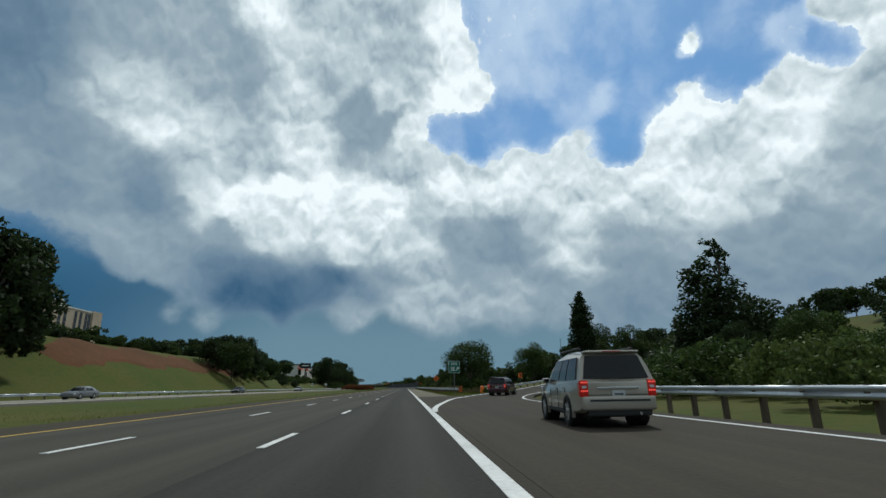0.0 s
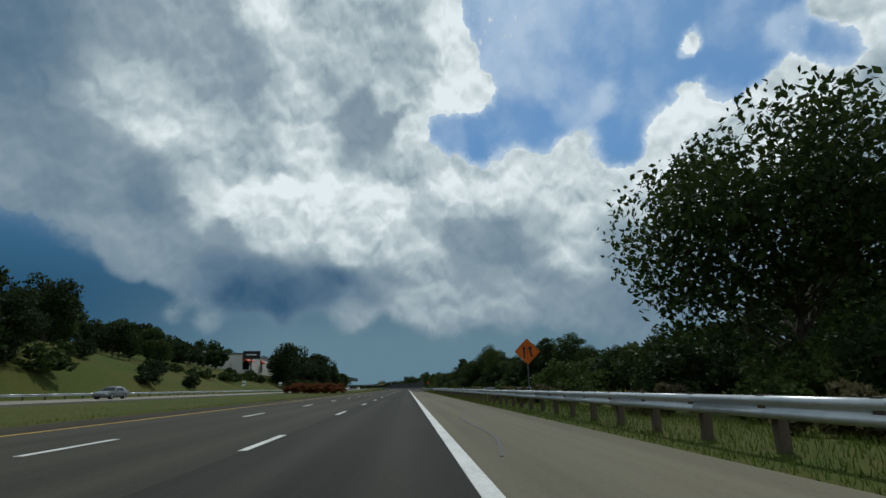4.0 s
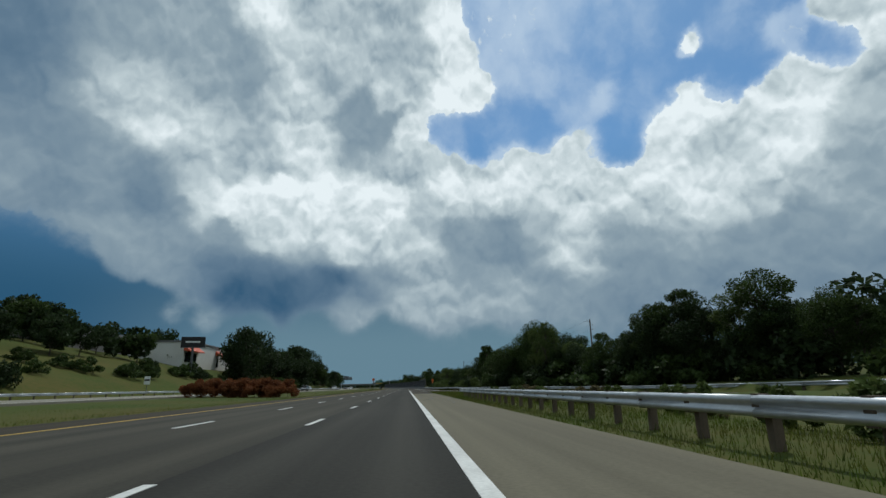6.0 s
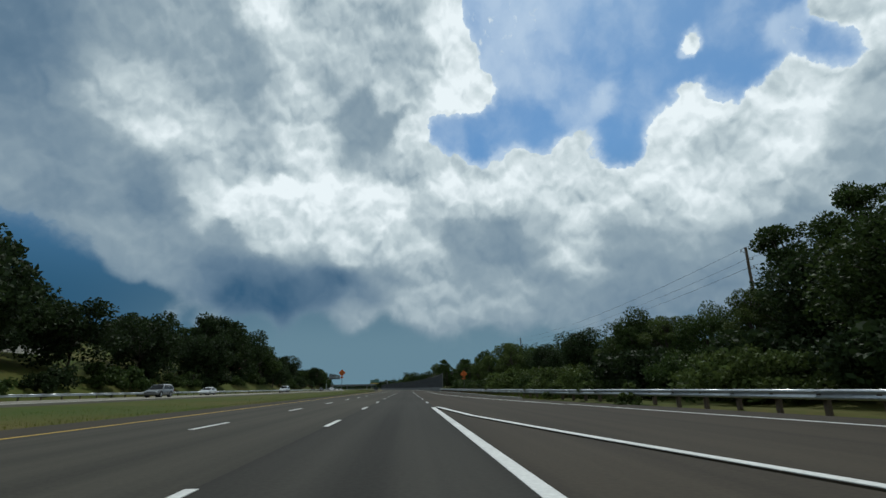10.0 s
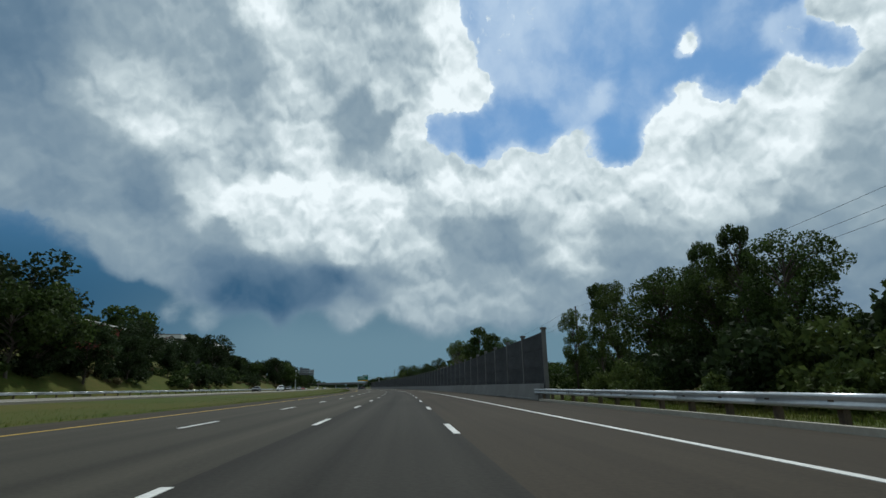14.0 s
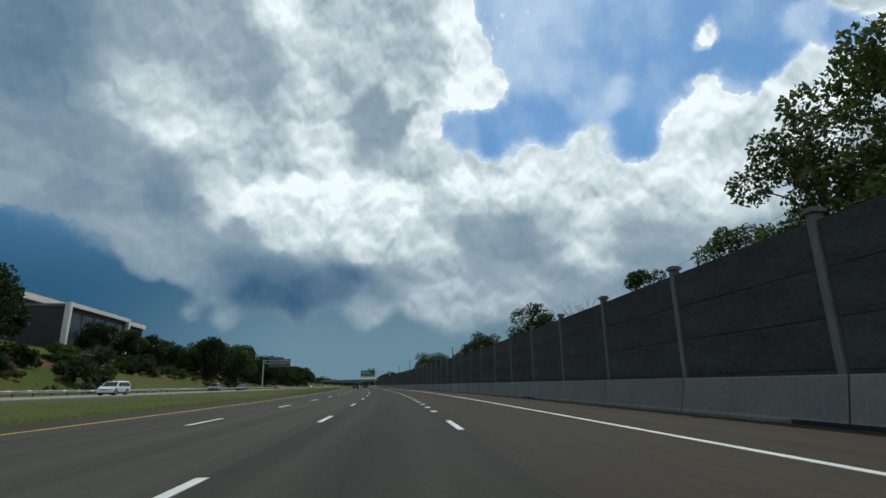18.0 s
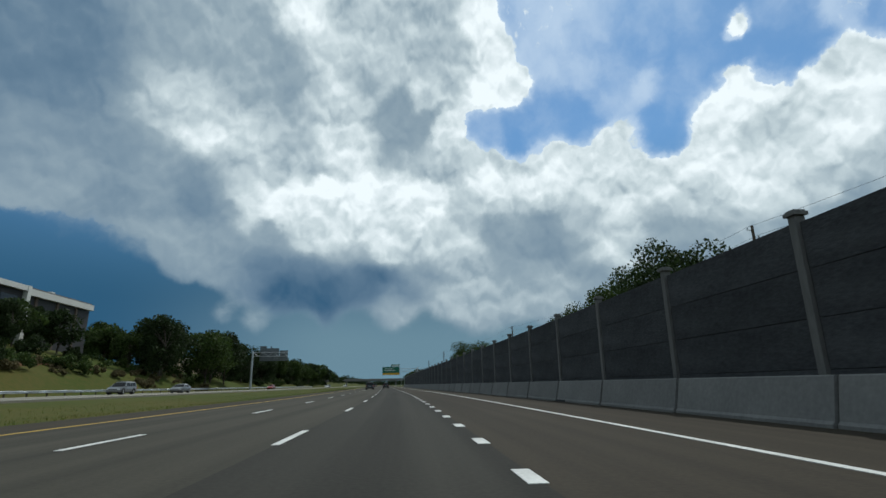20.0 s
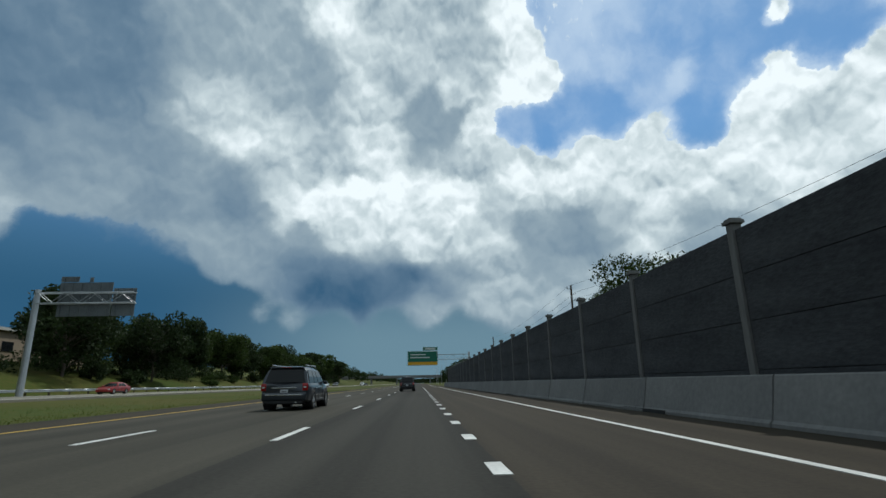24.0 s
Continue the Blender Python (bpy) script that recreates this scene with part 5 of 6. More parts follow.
# left: on top of the bank beyond the opposite road
belt("bush", 84, 150, -68, -62, 12, 2.4, 4.2, seed=30)
belt("broad", 150, 190, -55, -47, 7, 8, 11.5, seed=31)
belt("bush", 160, 235, -56, -47, 12, 3, 5, seed=32)
belt("broad", 190, 250, -76, -58, 9, 7, 12, seed=33)
belt("broad", 250, 306, -78, -62, 7, 6, 9, seed=49)
belt("bush", 235, 330, -60, -52, 16, 2.5, 4, seed=50)
belt("broad", 215, 330, -120, -80, 16, 7, 12, seed=43)
belt("bush", 84, 150, -64, -60.5, 12, 2, 3.2, seed=45)
belt("broad", 470, 560, -100, -66, 10, 7, 11, seed=46)
belt("bush", 470, 660, -60, -47, 26, 2.5, 4.5, seed=47)
belt("broad", 640, 720, -74, -62, 7, 7, 10, seed=48)
belt("broad", 338, 410, -60, -47, 11, 10, 14, seed=34)
belt("broad", 410, 470, -58, -48, 9, 14, 18.5, seed=44)
belt("broad", 455, 540, -58, -47, 8, 8, 12, seed=35)
belt("bush", 330, 560, -50, -46, 26, 3, 5, seed=36)
belt("broad", 620, 690, -66, -56, 7, 7, 10, seed=37)
belt("broad", 738, 860, -60, -48, 22, 11.5, 15.5, seed=38)
belt("broad", 860, 1000, -64, -48, 18, 11.5, 15.5, seed=51)
belt("bush", 720, 980, -54, -46, 20, 2.5, 4, seed=39)
belt("weeds", 70, 216, 8.2, 12, 60, 0.7, 1.5, seed=40)
belt("weeds", 300, 418, 11.0, 13.5, 40, 0.8, 1.6, seed=41)


def woods(name, s0, s1, d0, d1, n, h, mat, seed, label):
    """Far woods, too many to count."""
    r = random.Random(seed)
    cs = []
    for i in range(n):
        s, d = r.uniform(s0, s1), r.uniform(d0, d1)
        p = on_road(s, d, land(s, d))
        hh = h * r.uniform(0.7, 1.25)
        for k in range(3):
            cs.append((p.x + r.uniform(-2, 2), p.y + r.uniform(-2, 2), p.z + hh * (0.35 + 0.22 * k), hh * r.uniform(0.24, 0.36)))
    me = leaf_cloud(name, cs, n * 260, 0.7, mat, seed)
    return tagged(new(name, me), label, "woods", kind="stuff")


woods("far_woods", 150, 420, 60, 160, 150, 10, LEAF_DK, 3, "dark green woods on the far slope")
woods("far_woods", 900, 1700, 25, 150, 260, 10, LEAF_DK, 4, "distant dark green woods beside the motorway")
woods("far_woods", 980, 1900, -170, -50, 240, 10, LEAF_DK, 5, "distant dark green woods beside the motorway")
woods("far_woods", 1700, 2700, -90, 90, 260, 11, LEAF_DK, 6, "low dark tree line at the end of the road")
woods("far_woods", 420, 800, 45, 150, 160, 8, LEAF_DK, 7, "dark green woods behind the noise wall")
woods("far_woods", -60, 120, 120, 260, 160, 11, LEAF_DK, 8, "dark green woods on the hillside above the exit")
woods("far_woods", 200, 330, -112, -66, 50, 7, LEAF_DK, 10, "dark green thicket on the left bank")
woods("far_woods", 560, 760, -120, -72, 50, 7, LEAF_DK, 11, "dark green thicket on the left bank")
woods("far_woods", 300, 640, -330, -110, 200, 9, LEAF_DK, 9, "dark green trees on the far hill")


def scrub(name, s0, s1, d0, d1, n, h, mat, seed, label):
    """Low growth on the banks, too tangled to count."""
    r = random.Random(seed)
    cs = []
    for i in range(n):
        s, d, hh = r.uniform(s0, s1), r.uniform(d0, d1), h * r.uniform(0.6, 1.3)
        for k in range(4):
            p = on_road(s + r.uniform(-1.2, 1.2), d + r.uniform(-1.0, 1.0), 0)
            cs.append((p.x, p.y, land(s, d) + hh * r.uniform(0.1, 0.65), hh * r.uniform(0.28, 0.45)))
    return tagged(new(name, leaf_cloud(name, cs, n * 420, 0.2, mat, seed)), label, "scrub", kind="stuff")


scrub("hillside_scrub", 0, 110, 42, 95, 50, 4.0, LEAF, 71, "tangled green scrub on the hillside above the exit")
scrub("bank_scrub", 690, 1000, -57, -49.5, 80, 4.4, LEAF_DK, 72, "dark green undergrowth beneath the trees on the bank")
scrub("bank_scrub", 465, 700, -66, -46.5, 90, 2.3, LEAF, 73, "overgrown green scrub covering the bank")
scrub("bank_scrub", 465, 690, -54, -45.5, 70, 1.4, LEAF_DRY, 74, "brownish dry weeds on the foot of the bank")


def grass_tufts(name, areas, n, seed, label):
    r = np.random.default_rng(seed)
    verts, faces = np.zeros((n * 3, 3)), np.arange(n * 3).reshape(-1, 3)
    rr = random.Random(seed)
    wts = [(b - a) * (d1 - d0) * w for a, b, d0, d1, w, h in areas]
    pick = rr.choices(range(len(areas)), wts, k=n)
    for i in range(n):
        a, b, d0, d1, w, h = areas[pick[i]]
        s, d = rr.uniform(a, b), rr.uniform(d0, d1)
        p = on_road(s, d, land(s, d) - 0.02)
        hh = h * rr.uniform(0.5, 1.4)
        ang, t = rr.uniform(0, 6.28), rr.uniform(0.005, 0.013)
        lx, ly = rr.uniform(-0.4, 0.4) * hh, rr.uniform(-0.4, 0.4) * hh
        verts[i * 3] = (p.x + t * math.cos(ang), p.y + t * math.sin(ang), p.z)
        verts[i * 3 + 1] = (p.x - t * math.cos(ang), p.y - t * math.sin(ang), p.z)
        verts[i * 3 + 2] = (p.x + lx, p.y + ly, p.z + hh)
    me = mesh_raw(name, verts.tolist(), faces.tolist(), BLADES)
    return tagged(new(name, me), label, "grass", kind="stuff")


grass_tufts("grass", [(56, 80, 5.6, 14, 1.5, 0.13), (70, 216, 5.35, 6.1, 2.4, 0.13), (70, 250, 6.1, 9.5, 1.3, 0.17), (210, 290, 5.4, 10, 1.8, 0.11), (60, 130, 12, 20, 0.4, 0.20), (312, 418, 9.6, 11.5, 1.4, 0.22)], 170000, 91, "uneven green and straw-coloured verge grass")
grass_tufts("grass", [(20, 760, -14, -11.65, 1.0, 0.10), (20, 760, -20, -14, 0.3, 0.12)], 60000, 92, "short green and straw-coloured median grass")


# ================= vehicles =================
def loft(bm, rings, close=True):
    """Skins rings of (x, y, z) points, one after another."""
    vs = [[bm.verts.new(p) for p in r] for r in rings]
    n = len(rings[0])
    for a, b in zip(vs, vs[1:]):
        for i in range(n):
            j = (i + 1) % n
            bm.faces.new((a[i], a[j], b[j], b[i]))
    if close:
        bm.faces.new(vs[0][::-1])
        bm.faces.new(vs[-1])
    bmesh.ops.recalc_face_normals(bm, faces=bm.faces)
    return bm


def section(w_sill, w_belt, z_sill, z_belt, z_shoulder, y):
    """Cross-section of a car's lower body at y: rounded sides and shoulders."""
    half = [(w_sill * 0.90, z_sill), (w_sill * 0.985, z_sill + 0.06), (w_sill, z_sill + (z_belt - z_sill) * 0.45), (w_belt, z_belt), (w_belt * 0.965, z_shoulder), (w_belt * 0.80, z_shoulder + 0.012)]
    return [(x, y, z) for x, z in half] + [(-x, y, z) for x, z in half[::-1]]


WHEELS = {}


def wheel_meshes(r, spokes):
    if (r, spokes) in WHEELS:
        return WHEELS[(r, spokes)]
    bm = bmesh.new()
    prof = [(0.62, -0.105), (0.94, -0.115), (1.0, -0.08), (1.0, 0.08), (0.94, 0.115), (0.62, 0.105)]
    n = 26
    loops = [[bm.verts.new((w, r * k * math.cos(2 * math.pi * i / n), r * k * math.sin(2 * math.pi * i / n))) for k, w in prof] for i in range(n)]
    for i in range(n):
        a, b = loops[i], loops[(i + 1) % n]
        for j in range(len(prof)):
            q = (j + 1) % len(prof)
            bm.faces.new((a[j], a[q], b[q], b[j]))
    bmesh.ops.recalc_face_normals(bm, faces=bm.faces)
    tyre = mesh_of("tyre", bm, TYRE, True)
    bm = bmesh.new()
    tube(bm, (0.09, 0, 0), (0.115, 0, 0), r * 0.16, r * 0.13, 12)
    for i in range(spokes):
        a = 2 * math.pi * i / spokes
        ca, sa = math.cos(a), math.sin(a)
        w = 0.085 if spokes < 7 else 0.05
        q = [(0.075, -w), (0.1, -w * 0.5), (0.1, w * 0.5), (0.075, w)]
        ins = [bm.verts.new((x, ca * r * 0.12 - sa * t, sa * r * 0.12 + ca * t)) for x, t in q]
        outv = [bm.verts.new((x - 0.005, ca * r * 0.63 - sa * t, sa * r * 0.63 + ca * t)) for x, t in q]
        for j in range(4):
            bm.faces.new((ins[j], ins[(j + 1) % 4], outv[(j + 1) % 4], outv[j]))
    for x0, k0, x1, k1 in ((0.10, 0.66, 0.085, 0.60), (0.085, 0.60, -0.09, 0.58)):
        tube(bm, (x0, 0, 0), (x1, 0, 0), r * k0, r * k1, 24, caps=False)
    rim = mesh_of("rim", bm, ALLOY)
    bm = tubes(((-0.06, 0, 0), (-0.02, 0, 0), r * 0.58, r * 0.58), n=18)
    drum = mesh_of("brake_disc", bm, BLACK)
    WHEELS[(r, spokes)] = (tyre, rim, drum)
    return WHEELS[(r, spokes)]


SUV = dict(length=5.0, width=2.0, height=1.79, belt=1.06, sill=0.30, bonnet=1.08, r=0.40, front_axle=0.95, rear_axle=1.05, kind="suv", cowl=1.38, ws_top=2.05, rear_top=0.32, rear_base=0.06, roofw=0.70, pillars=(2.22, 3.10), spokes=5)
SEDAN = dict(SUV, length=4.75, width=1.83, height=1.45, belt=0.93, sill=0.24, bonnet=0.95, r=0.33, kind="sedan", cowl=1.45, ws_top=2.15, rear_top=1.15, rear_base=0.45, roofw=0.66, pillars=(2.35, 2.65), spokes=9)
VAN = dict(SUV, length=5.05, height=1.75, width=1.97, belt=1.02, sill=0.25, r=0.35, cowl=1.0, ws_top=1.95, rear_top=0.22, rear_base=0.05, pillars=(2.1, 3.0), spokes=7)


def make_car(m, paint, label, category, dims, lit=False, rack=True, chrome_bar=False, two_tone=None, group=""):
    """A car whose local +y is its front; the origin lies on the road under its middle."""
    L, W, H, zb, zs, zh, r = (dims[k] for k in ("length", "width", "height", "belt", "sill", "bonnet", "r"))
    hw = W / 2
    y0, y1 = -L / 2, L / 2
    fa, ra = y1 - dims["front_axle"], y0 + dims["rear_axle"]
    ob = thing(dims["kind"] if dims["kind"] != "suv" else "suv", m, label, category, group)
    # lower body: sections from tail to nose
    st = [(0.00, 0.78, 0.80, zs + 0.24, zb - 0.16, zb - 0.05), (0.04, 0.90, 0.90, zs + 0.14, zb - 0.10, zb - 0.01), (0.14, 0.955, 0.945, zs + 0.06, zb - 0.07, zb + 0.015), (0.30, 0.985, 0.965, zs + 0.03, zb - 0.06, zb + 0.02), (0.9, 1, 0.985, zs, zb - 0.07, zb + 0.01),
          (L * 0.5, 1, 0.985, zs, zb - 0.08, zb - 0.005), (L - dims["cowl"], 1, 0.975, zs, zb - 0.08, zb - 0.01), (L - dims["cowl"] + 0.05, 1, 0.97, zs, zh - 0.14, zh - 0.02), (L - 0.55, 0.98, 0.94, zs + 0.02, zh - 0.20, zh - 0.10), (L - 0.16, 0.90, 0.86, zs + 0.06, zh - 0.32, zh - 0.22), (L, 0.74, 0.72, zs + 0.16, zh - 0.42, zh - 0.34)]
    rings = [section(hw * a, hw * b, c, d, e, y0 + y) for y, a, b, c, d, e in st]
    body = part("body", loft(bmesh.new(), rings), paint, ob, smooth=True)
    body.modifiers.new("edges", "EDGE_SPLIT").split_angle = radians(38)
    # cabin: roof skin and pillars around separate panes
    rw, bw = hw * dims["roofw"] * 1.08, hw * 0.955
    yb, yt, yf, yc = y0 + dims["rear_base"], y0 + dims["rear_top"], y1 - dims["ws_top"], y1 - dims["cowl"]
    zr = H
    bm = bmesh.new()
    rows_ = [(yb, yt, 0.0), (yb + (yc - yb) * 0.33, yt + (yf - yt) * 0.33, 1), (yb + (yc - yb) * 0.66, yt + (yf - yt) * 0.66, 1), (yc, yf, 0.0)]
    rr = []
    for k, (yl, yu, crown) in enumerate(rows_):
        zu = zr - (0.085 if k == 0 else 0.0 if k == 1 else 0.01 if k == 2 else 0.085)
        rr.append([(bw, yl, zb - 0.03), (bw * 0.5 + rw * 0.5 + 0.012, (yl + yu) / 2, (zb + zu) / 2), (rw + 0.03, yu, zu - 0.10), (rw * 0.90, yu, zu - 0.015), (rw * 0.45, yu, zu + 0.02), (-rw * 0.45, yu, zu + 0.02), (-rw * 0.90, yu, zu - 0.015), (-rw - 0.03, yu, zu - 0.10), (-bw * 0.5 - rw * 0.5 - 0.012, (yl + yu) / 2, (zb + zu) / 2), (-bw, yl, zb - 0.03)])
    loft(bm, rr)
    cabin = part("cabin", bm, two_tone or paint, ob, smooth=True)
    cabin.modifiers.new("edges", "EDGE_SPLIT").split_angle = radians(35)

    def on_side(y_lo, y_hi, u, out=0.014):
        """Point of the cabin's flank: u 0 at the belt, 1 at the roof rail."""
        return bw + (rw + 0.03 - bw) * u + out + 0.022 * math.sin(math.pi * u), y_lo + (y_hi - y_lo) * u, zb - 0.03 + (zr - 0.11 - zb + 0.03) * u

    def flank(v):
        """v 0 at the rear of the cabin's flank, 1 at its front."""
        return yb + (yc - yb) * v, yt + (yf - yt) * v

    cuts = [0.055, 0.36, 0.60, 0.945]
    for side in (1, -1):
        for i in range(3):
            if dims["kind"] == "sedan" and i == 0:
                v0, v1 = 0.22, 0.40
            else:
                v0, v1 = cuts[i] + 0.014, cuts[i + 1] - 0.014
            bm = bmesh.new()
            g = []
            for u in (0.10, 0.5, 0.90):
                for v in (v0, (v0 + v1) / 2, v1):
                    lo, hi = flank(v)
                    x, y, z = on_side(lo, hi, u)
                    g.append((side * x, y, z))
            vs = [bm.verts.new(p) for p in g] + [bm.verts.new((p[0] - side * 0.02, p[1], p[2])) for p in g]
            for a in range(2):
                for b in range(2):
                    q = a * 3 + b
                    bm.faces.new((vs[q], vs[q + 1], vs[q + 4], vs[q + 3]))
            for a, b in ((0, 1), (1, 2), (2, 5), (5, 8), (8, 7), (7, 6), (6, 3), (3, 0)):
                bm.faces.new((vs[a], vs[b], vs[b + 9], vs[a + 9]))
            bmesh.ops.recalc_face_normals(bm, faces=bm.faces)
            part("side_window", bm, GLASS, ob, smooth=False)

    def end_pane(name, yl, yu, zl, zu, wl, wu, out):
        bm = bmesh.new()
        vs = []
        for o in (out, out * 0.3):
            for u in (0.0, 0.5, 1.0):
                for v in (-1, -0.5, 0, 0.5, 1):
                    bow = (1 - v * v) * 0.05 * (1 if out > 0 else -1)
                    vs.append(bm.verts.new(((wl + (wu - wl) * u) * v, yl + (yu - yl) * u + o + bow, zl + (zu - zl) * u)))
        for a in range(2):
            for b in range(4):
                q = a * 5 + b
                bm.faces.new((vs[q], vs[q + 1], vs[q + 6], vs[q + 5]))
                bm.faces.new((vs[15 + q], vs[15 + q + 5], vs[15 + q + 6], vs[15 + q + 1]))
        bmesh.ops.recalc_face_normals(bm, faces=bm.faces)
        part(name, bm, GLASS, ob)

    dy, dz = yt - yb, zr - 0.1 - zb
    end_pane("rear_window", yb + dy * 0.12, yb + dy * 0.90, zb + dz * 0.10, zb + dz * 0.92, bw * 0.86, rw * 0.90, -0.02)
    dy = yf - yc
    end_pane("windscreen", yc + dy * 0.08, yc + dy * 0.93, zb + dz * 0.06, zb + dz * 0.93, bw * 0.90, rw * 0.93, 0.02)
    # arches, wheels
    tyre, rim, drum = wheel_meshes(r, dims["spokes"])
    for y in (fa, ra):
        for side in (1, -1):
            bm = bmesh.new()
            arc = [(math.cos(radians(a)), math.sin(radians(a))) for a in range(-20, 201, 20)]
            ro, ri = r * 1.22, r * 1.04
            pa = [(y + c * ro, r + s * ro) for c, s in arc] + [(y + c * ri, r + s * ri) for c, s in arc[::-1]]
            v1 = [bm.verts.new((side * (hw * 1.004), p, z)) for p, z in pa]
            v2 = [bm.verts.new((side * (hw * 0.93), p, z)) for p, z in pa]
            n = len(arc)
            for i in range(n - 1):
                q = 2 * n - 1 - i
                bm.faces.new((v1[i], v1[i + 1], v1[q - 1], v1[q]))
                bm.faces.new((v1[i], v2[i], v2[i + 1], v1[i + 1]))
            bmesh.ops.recalc_face_normals(bm, faces=bm.faces)
            part("wheel_arch", bm, PLASTIC if dims["kind"] == "suv" and dims["length"] > 4.75 else paint, ob)
            part("wheel_well", tubes(((side * (hw * 0.62), y, r), (side * (hw * 1.002), y, r), r * 1.05, r * 1.05), n=20), BLACK, ob)
            w = part("wheel", tyre, None, ob, at=Matrix.Translation((side * (hw - 0.08), y, r)) @ Matrix.Rotation(0 if side > 0 else math.pi, 4, "Z"))
            part("rim", rim, None, w)
            part("brake_disc", drum, None, w)
    # bumpers, lamps, plate
    part("rear_bumper", boxes((-hw * 0.90, hw * 0.90, y0 - 0.07, y0 + 0.30, zs + 0.10, zs + 0.42), bevel=0.06), paint, ob, smooth=True)
    part("bumper_step", boxes((-hw * 0.74, hw * 0.74, y0 - 0.085, y0 + 0.1, zs + 0.30, zs + 0.345), bevel=0.01), PLASTIC if not chrome_bar else CHROME, ob)
    part("rear_skirt", boxes((-hw * 0.78, hw * 0.78, y0 - 0.03, y0 + 0.3, zs - 0.02, zs + 0.13), bevel=0.03), PLASTIC, ob)
    part("front_bumper", boxes((-hw * 0.84, hw * 0.84, y1 - 0.32, y1 + 0.06, zs + 0.05, zs + 0.36), bevel=0.07), paint, ob, smooth=True)
    part("grille", boxes((-hw * 0.52, hw * 0.52, y1 - 0.05, y1 + 0.025, zh - 0.50, zh - 0.34), bevel=0.02), PLASTIC, ob)
    tail_z = zb - 0.10 if dims["kind"] == "suv" else zb - 0.16
    for side in (1, -1):
        x_in, x_out = hw * (0.74 if dims["kind"] == "suv" else 0.60), hw * 0.945
        lo, hi = sorted((side * x_in, side * x_out))
        lamp = part("tail_lamp", boxes((lo, hi, y0 - 0.02, y0 + 0.20, tail_z - (0.25 if lit else 0.17), tail_z + 0.12), bevel=0.03), BRAKE if lit else LAMP_RED, ob, "red tail lamp", smooth=True)
        mid_x = (lo + hi) / 2
        part("reversing_lamp", boxes((mid_x - 0.05, mid_x + 0.05, y0 - 0.026, y0 - 0.016, tail_z - 0.06, tail_z - 0.005)), LAMP_CLEAR, lamp)
        for k in range(4 if lit else 0):
            for z in (tail_z + 0.07, tail_z - 0.12):
                x = mid_x - 0.066 + 0.044 * k
                part("bulb", boxes((x - 0.013, x + 0.013, y0 - 0.028, y0 - 0.018, z - 0.016, z + 0.016)), BULB, lamp)
        part("headlamp", boxes((side * hw * 0.70 - 0.16, side * hw * 0.70 + 0.16, y1 - 0.28, y1 + 0.0, zh - 0.46, zh - 0.30), bevel=0.04), LAMP_CLEAR, ob, smooth=True)
        mir = part("door_mirror", boxes((side * (hw + 0.05) - 0.09, side * (hw + 0.05) + 0.09, yc + (yf - yc) * 0.30 - 0.05, yc + (yf - yc) * 0.30 + 0.08, zb - 0.02, zb + 0.12), bevel=0.035), paint, ob, smooth=True)
        part("mirror_glass", boxes((side * (hw + 0.05) - 0.07, side * (hw + 0.05) + 0.07, yc + (yf - yc) * 0.30 - 0.056, yc + (yf - yc) * 0.30 - 0.049, zb + 0.0, zb + 0.10)), GLASS, mir)
        for v in (0.42, 0.66):
            y = yb + (yc - yb) * v
            part("door_handle", boxes((side * hw * 0.985 - 0.02, side * hw * 0.985 + 0.02, y - 0.09, y + 0.09, zb - 0.17, zb - 0.135), bevel=0.008), CHROME if chrome_bar else paint, ob)
        for v in (0.36, 0.60, 0.86):
            y = yb + (yc - yb) * v
            part("door_gap", boxes((side * hw * 1.0 - 0.006, side * hw * 1.0 + 0.004, y - 0.006, y + 0.006, zs + 0.10, zb - 0.16)), BLACK, ob)
        part("sill_trim", boxes((side * hw * 0.985 - 0.015, side * hw * 0.985 + 0.02, ra + r * 1.2, fa - r * 1.2, zs + 0.02, zs + 0.11), bevel=0.01), PLASTIC, ob)
        if rack:
            bm = bmesh.new()
            tube(bm, (side * rw * 0.92, yt + 0.25, zr + 0.05), (side * rw * 0.92, yf - 0.15, zr + 0.05), 0.022, 0.022, 8)
            for y in (yt + 0.25, (yt + yf) / 2, yf - 0.15):
                tube(bm, (side * rw * 0.92, y, zr - 0.04), (side * rw * 0.92, y, zr + 0.05), 0.022, 0.022, 8)
            part("roof_rail", bm, CHROME if chrome_bar else PLASTIC, ob)
    plate_z = zb - 0.30 if dims["kind"] != "sedan" else zb - 0.22
    pl = part("number_plate", boxes((-0.155, 0.155, y0 - 0.032, y0 - 0.012, plate_z - 0.08, plate_z + 0.08), bevel=0.005), PLATE, ob)
    part("plate_bar", boxes((-0.10, 0.10, y0 - 0.036, y0 - 0.032, plate_z - 0.022, plate_z + 0.022)), STEEL_DK, pl)
    part("tailgate_trim", boxes((-hw * 0.52, hw * 0.52, y0 - 0.030, y0 + 0.02, plate_z + 0.12, plate_z + 0.165), bevel=0.008), CHROME if (chrome_bar or dims["kind"] == "suv") else paint, ob)
    if dims["kind"] == "suv":
        part("spoiler", boxes((-rw * 0.92, rw * 0.92, yt - 0.13, yt + 0.22, zr - 0.085, zr - 0.03), bevel=0.022), two_tone or paint, ob, smooth=True)
        part("brake_light", boxes((-0.22, 0.22, yt - 0.137, yt - 0.128, zr - 0.07, zr - 0.045)), LAMP_RED, ob)
        part("rear_wiper", tubes(((0.0, yb + 0.0, zb + 0.10), (0.34, yb + 0.02, zb + 0.15), 0.012, 0.008), n=5), BLACK, ob)
        part("tailgate_gap", boxes((-hw * 0.78, hw * 0.78, y0 - 0.012, y0 + 0.0, zs + 0.44, zs + 0.452)), BLACK, ob)
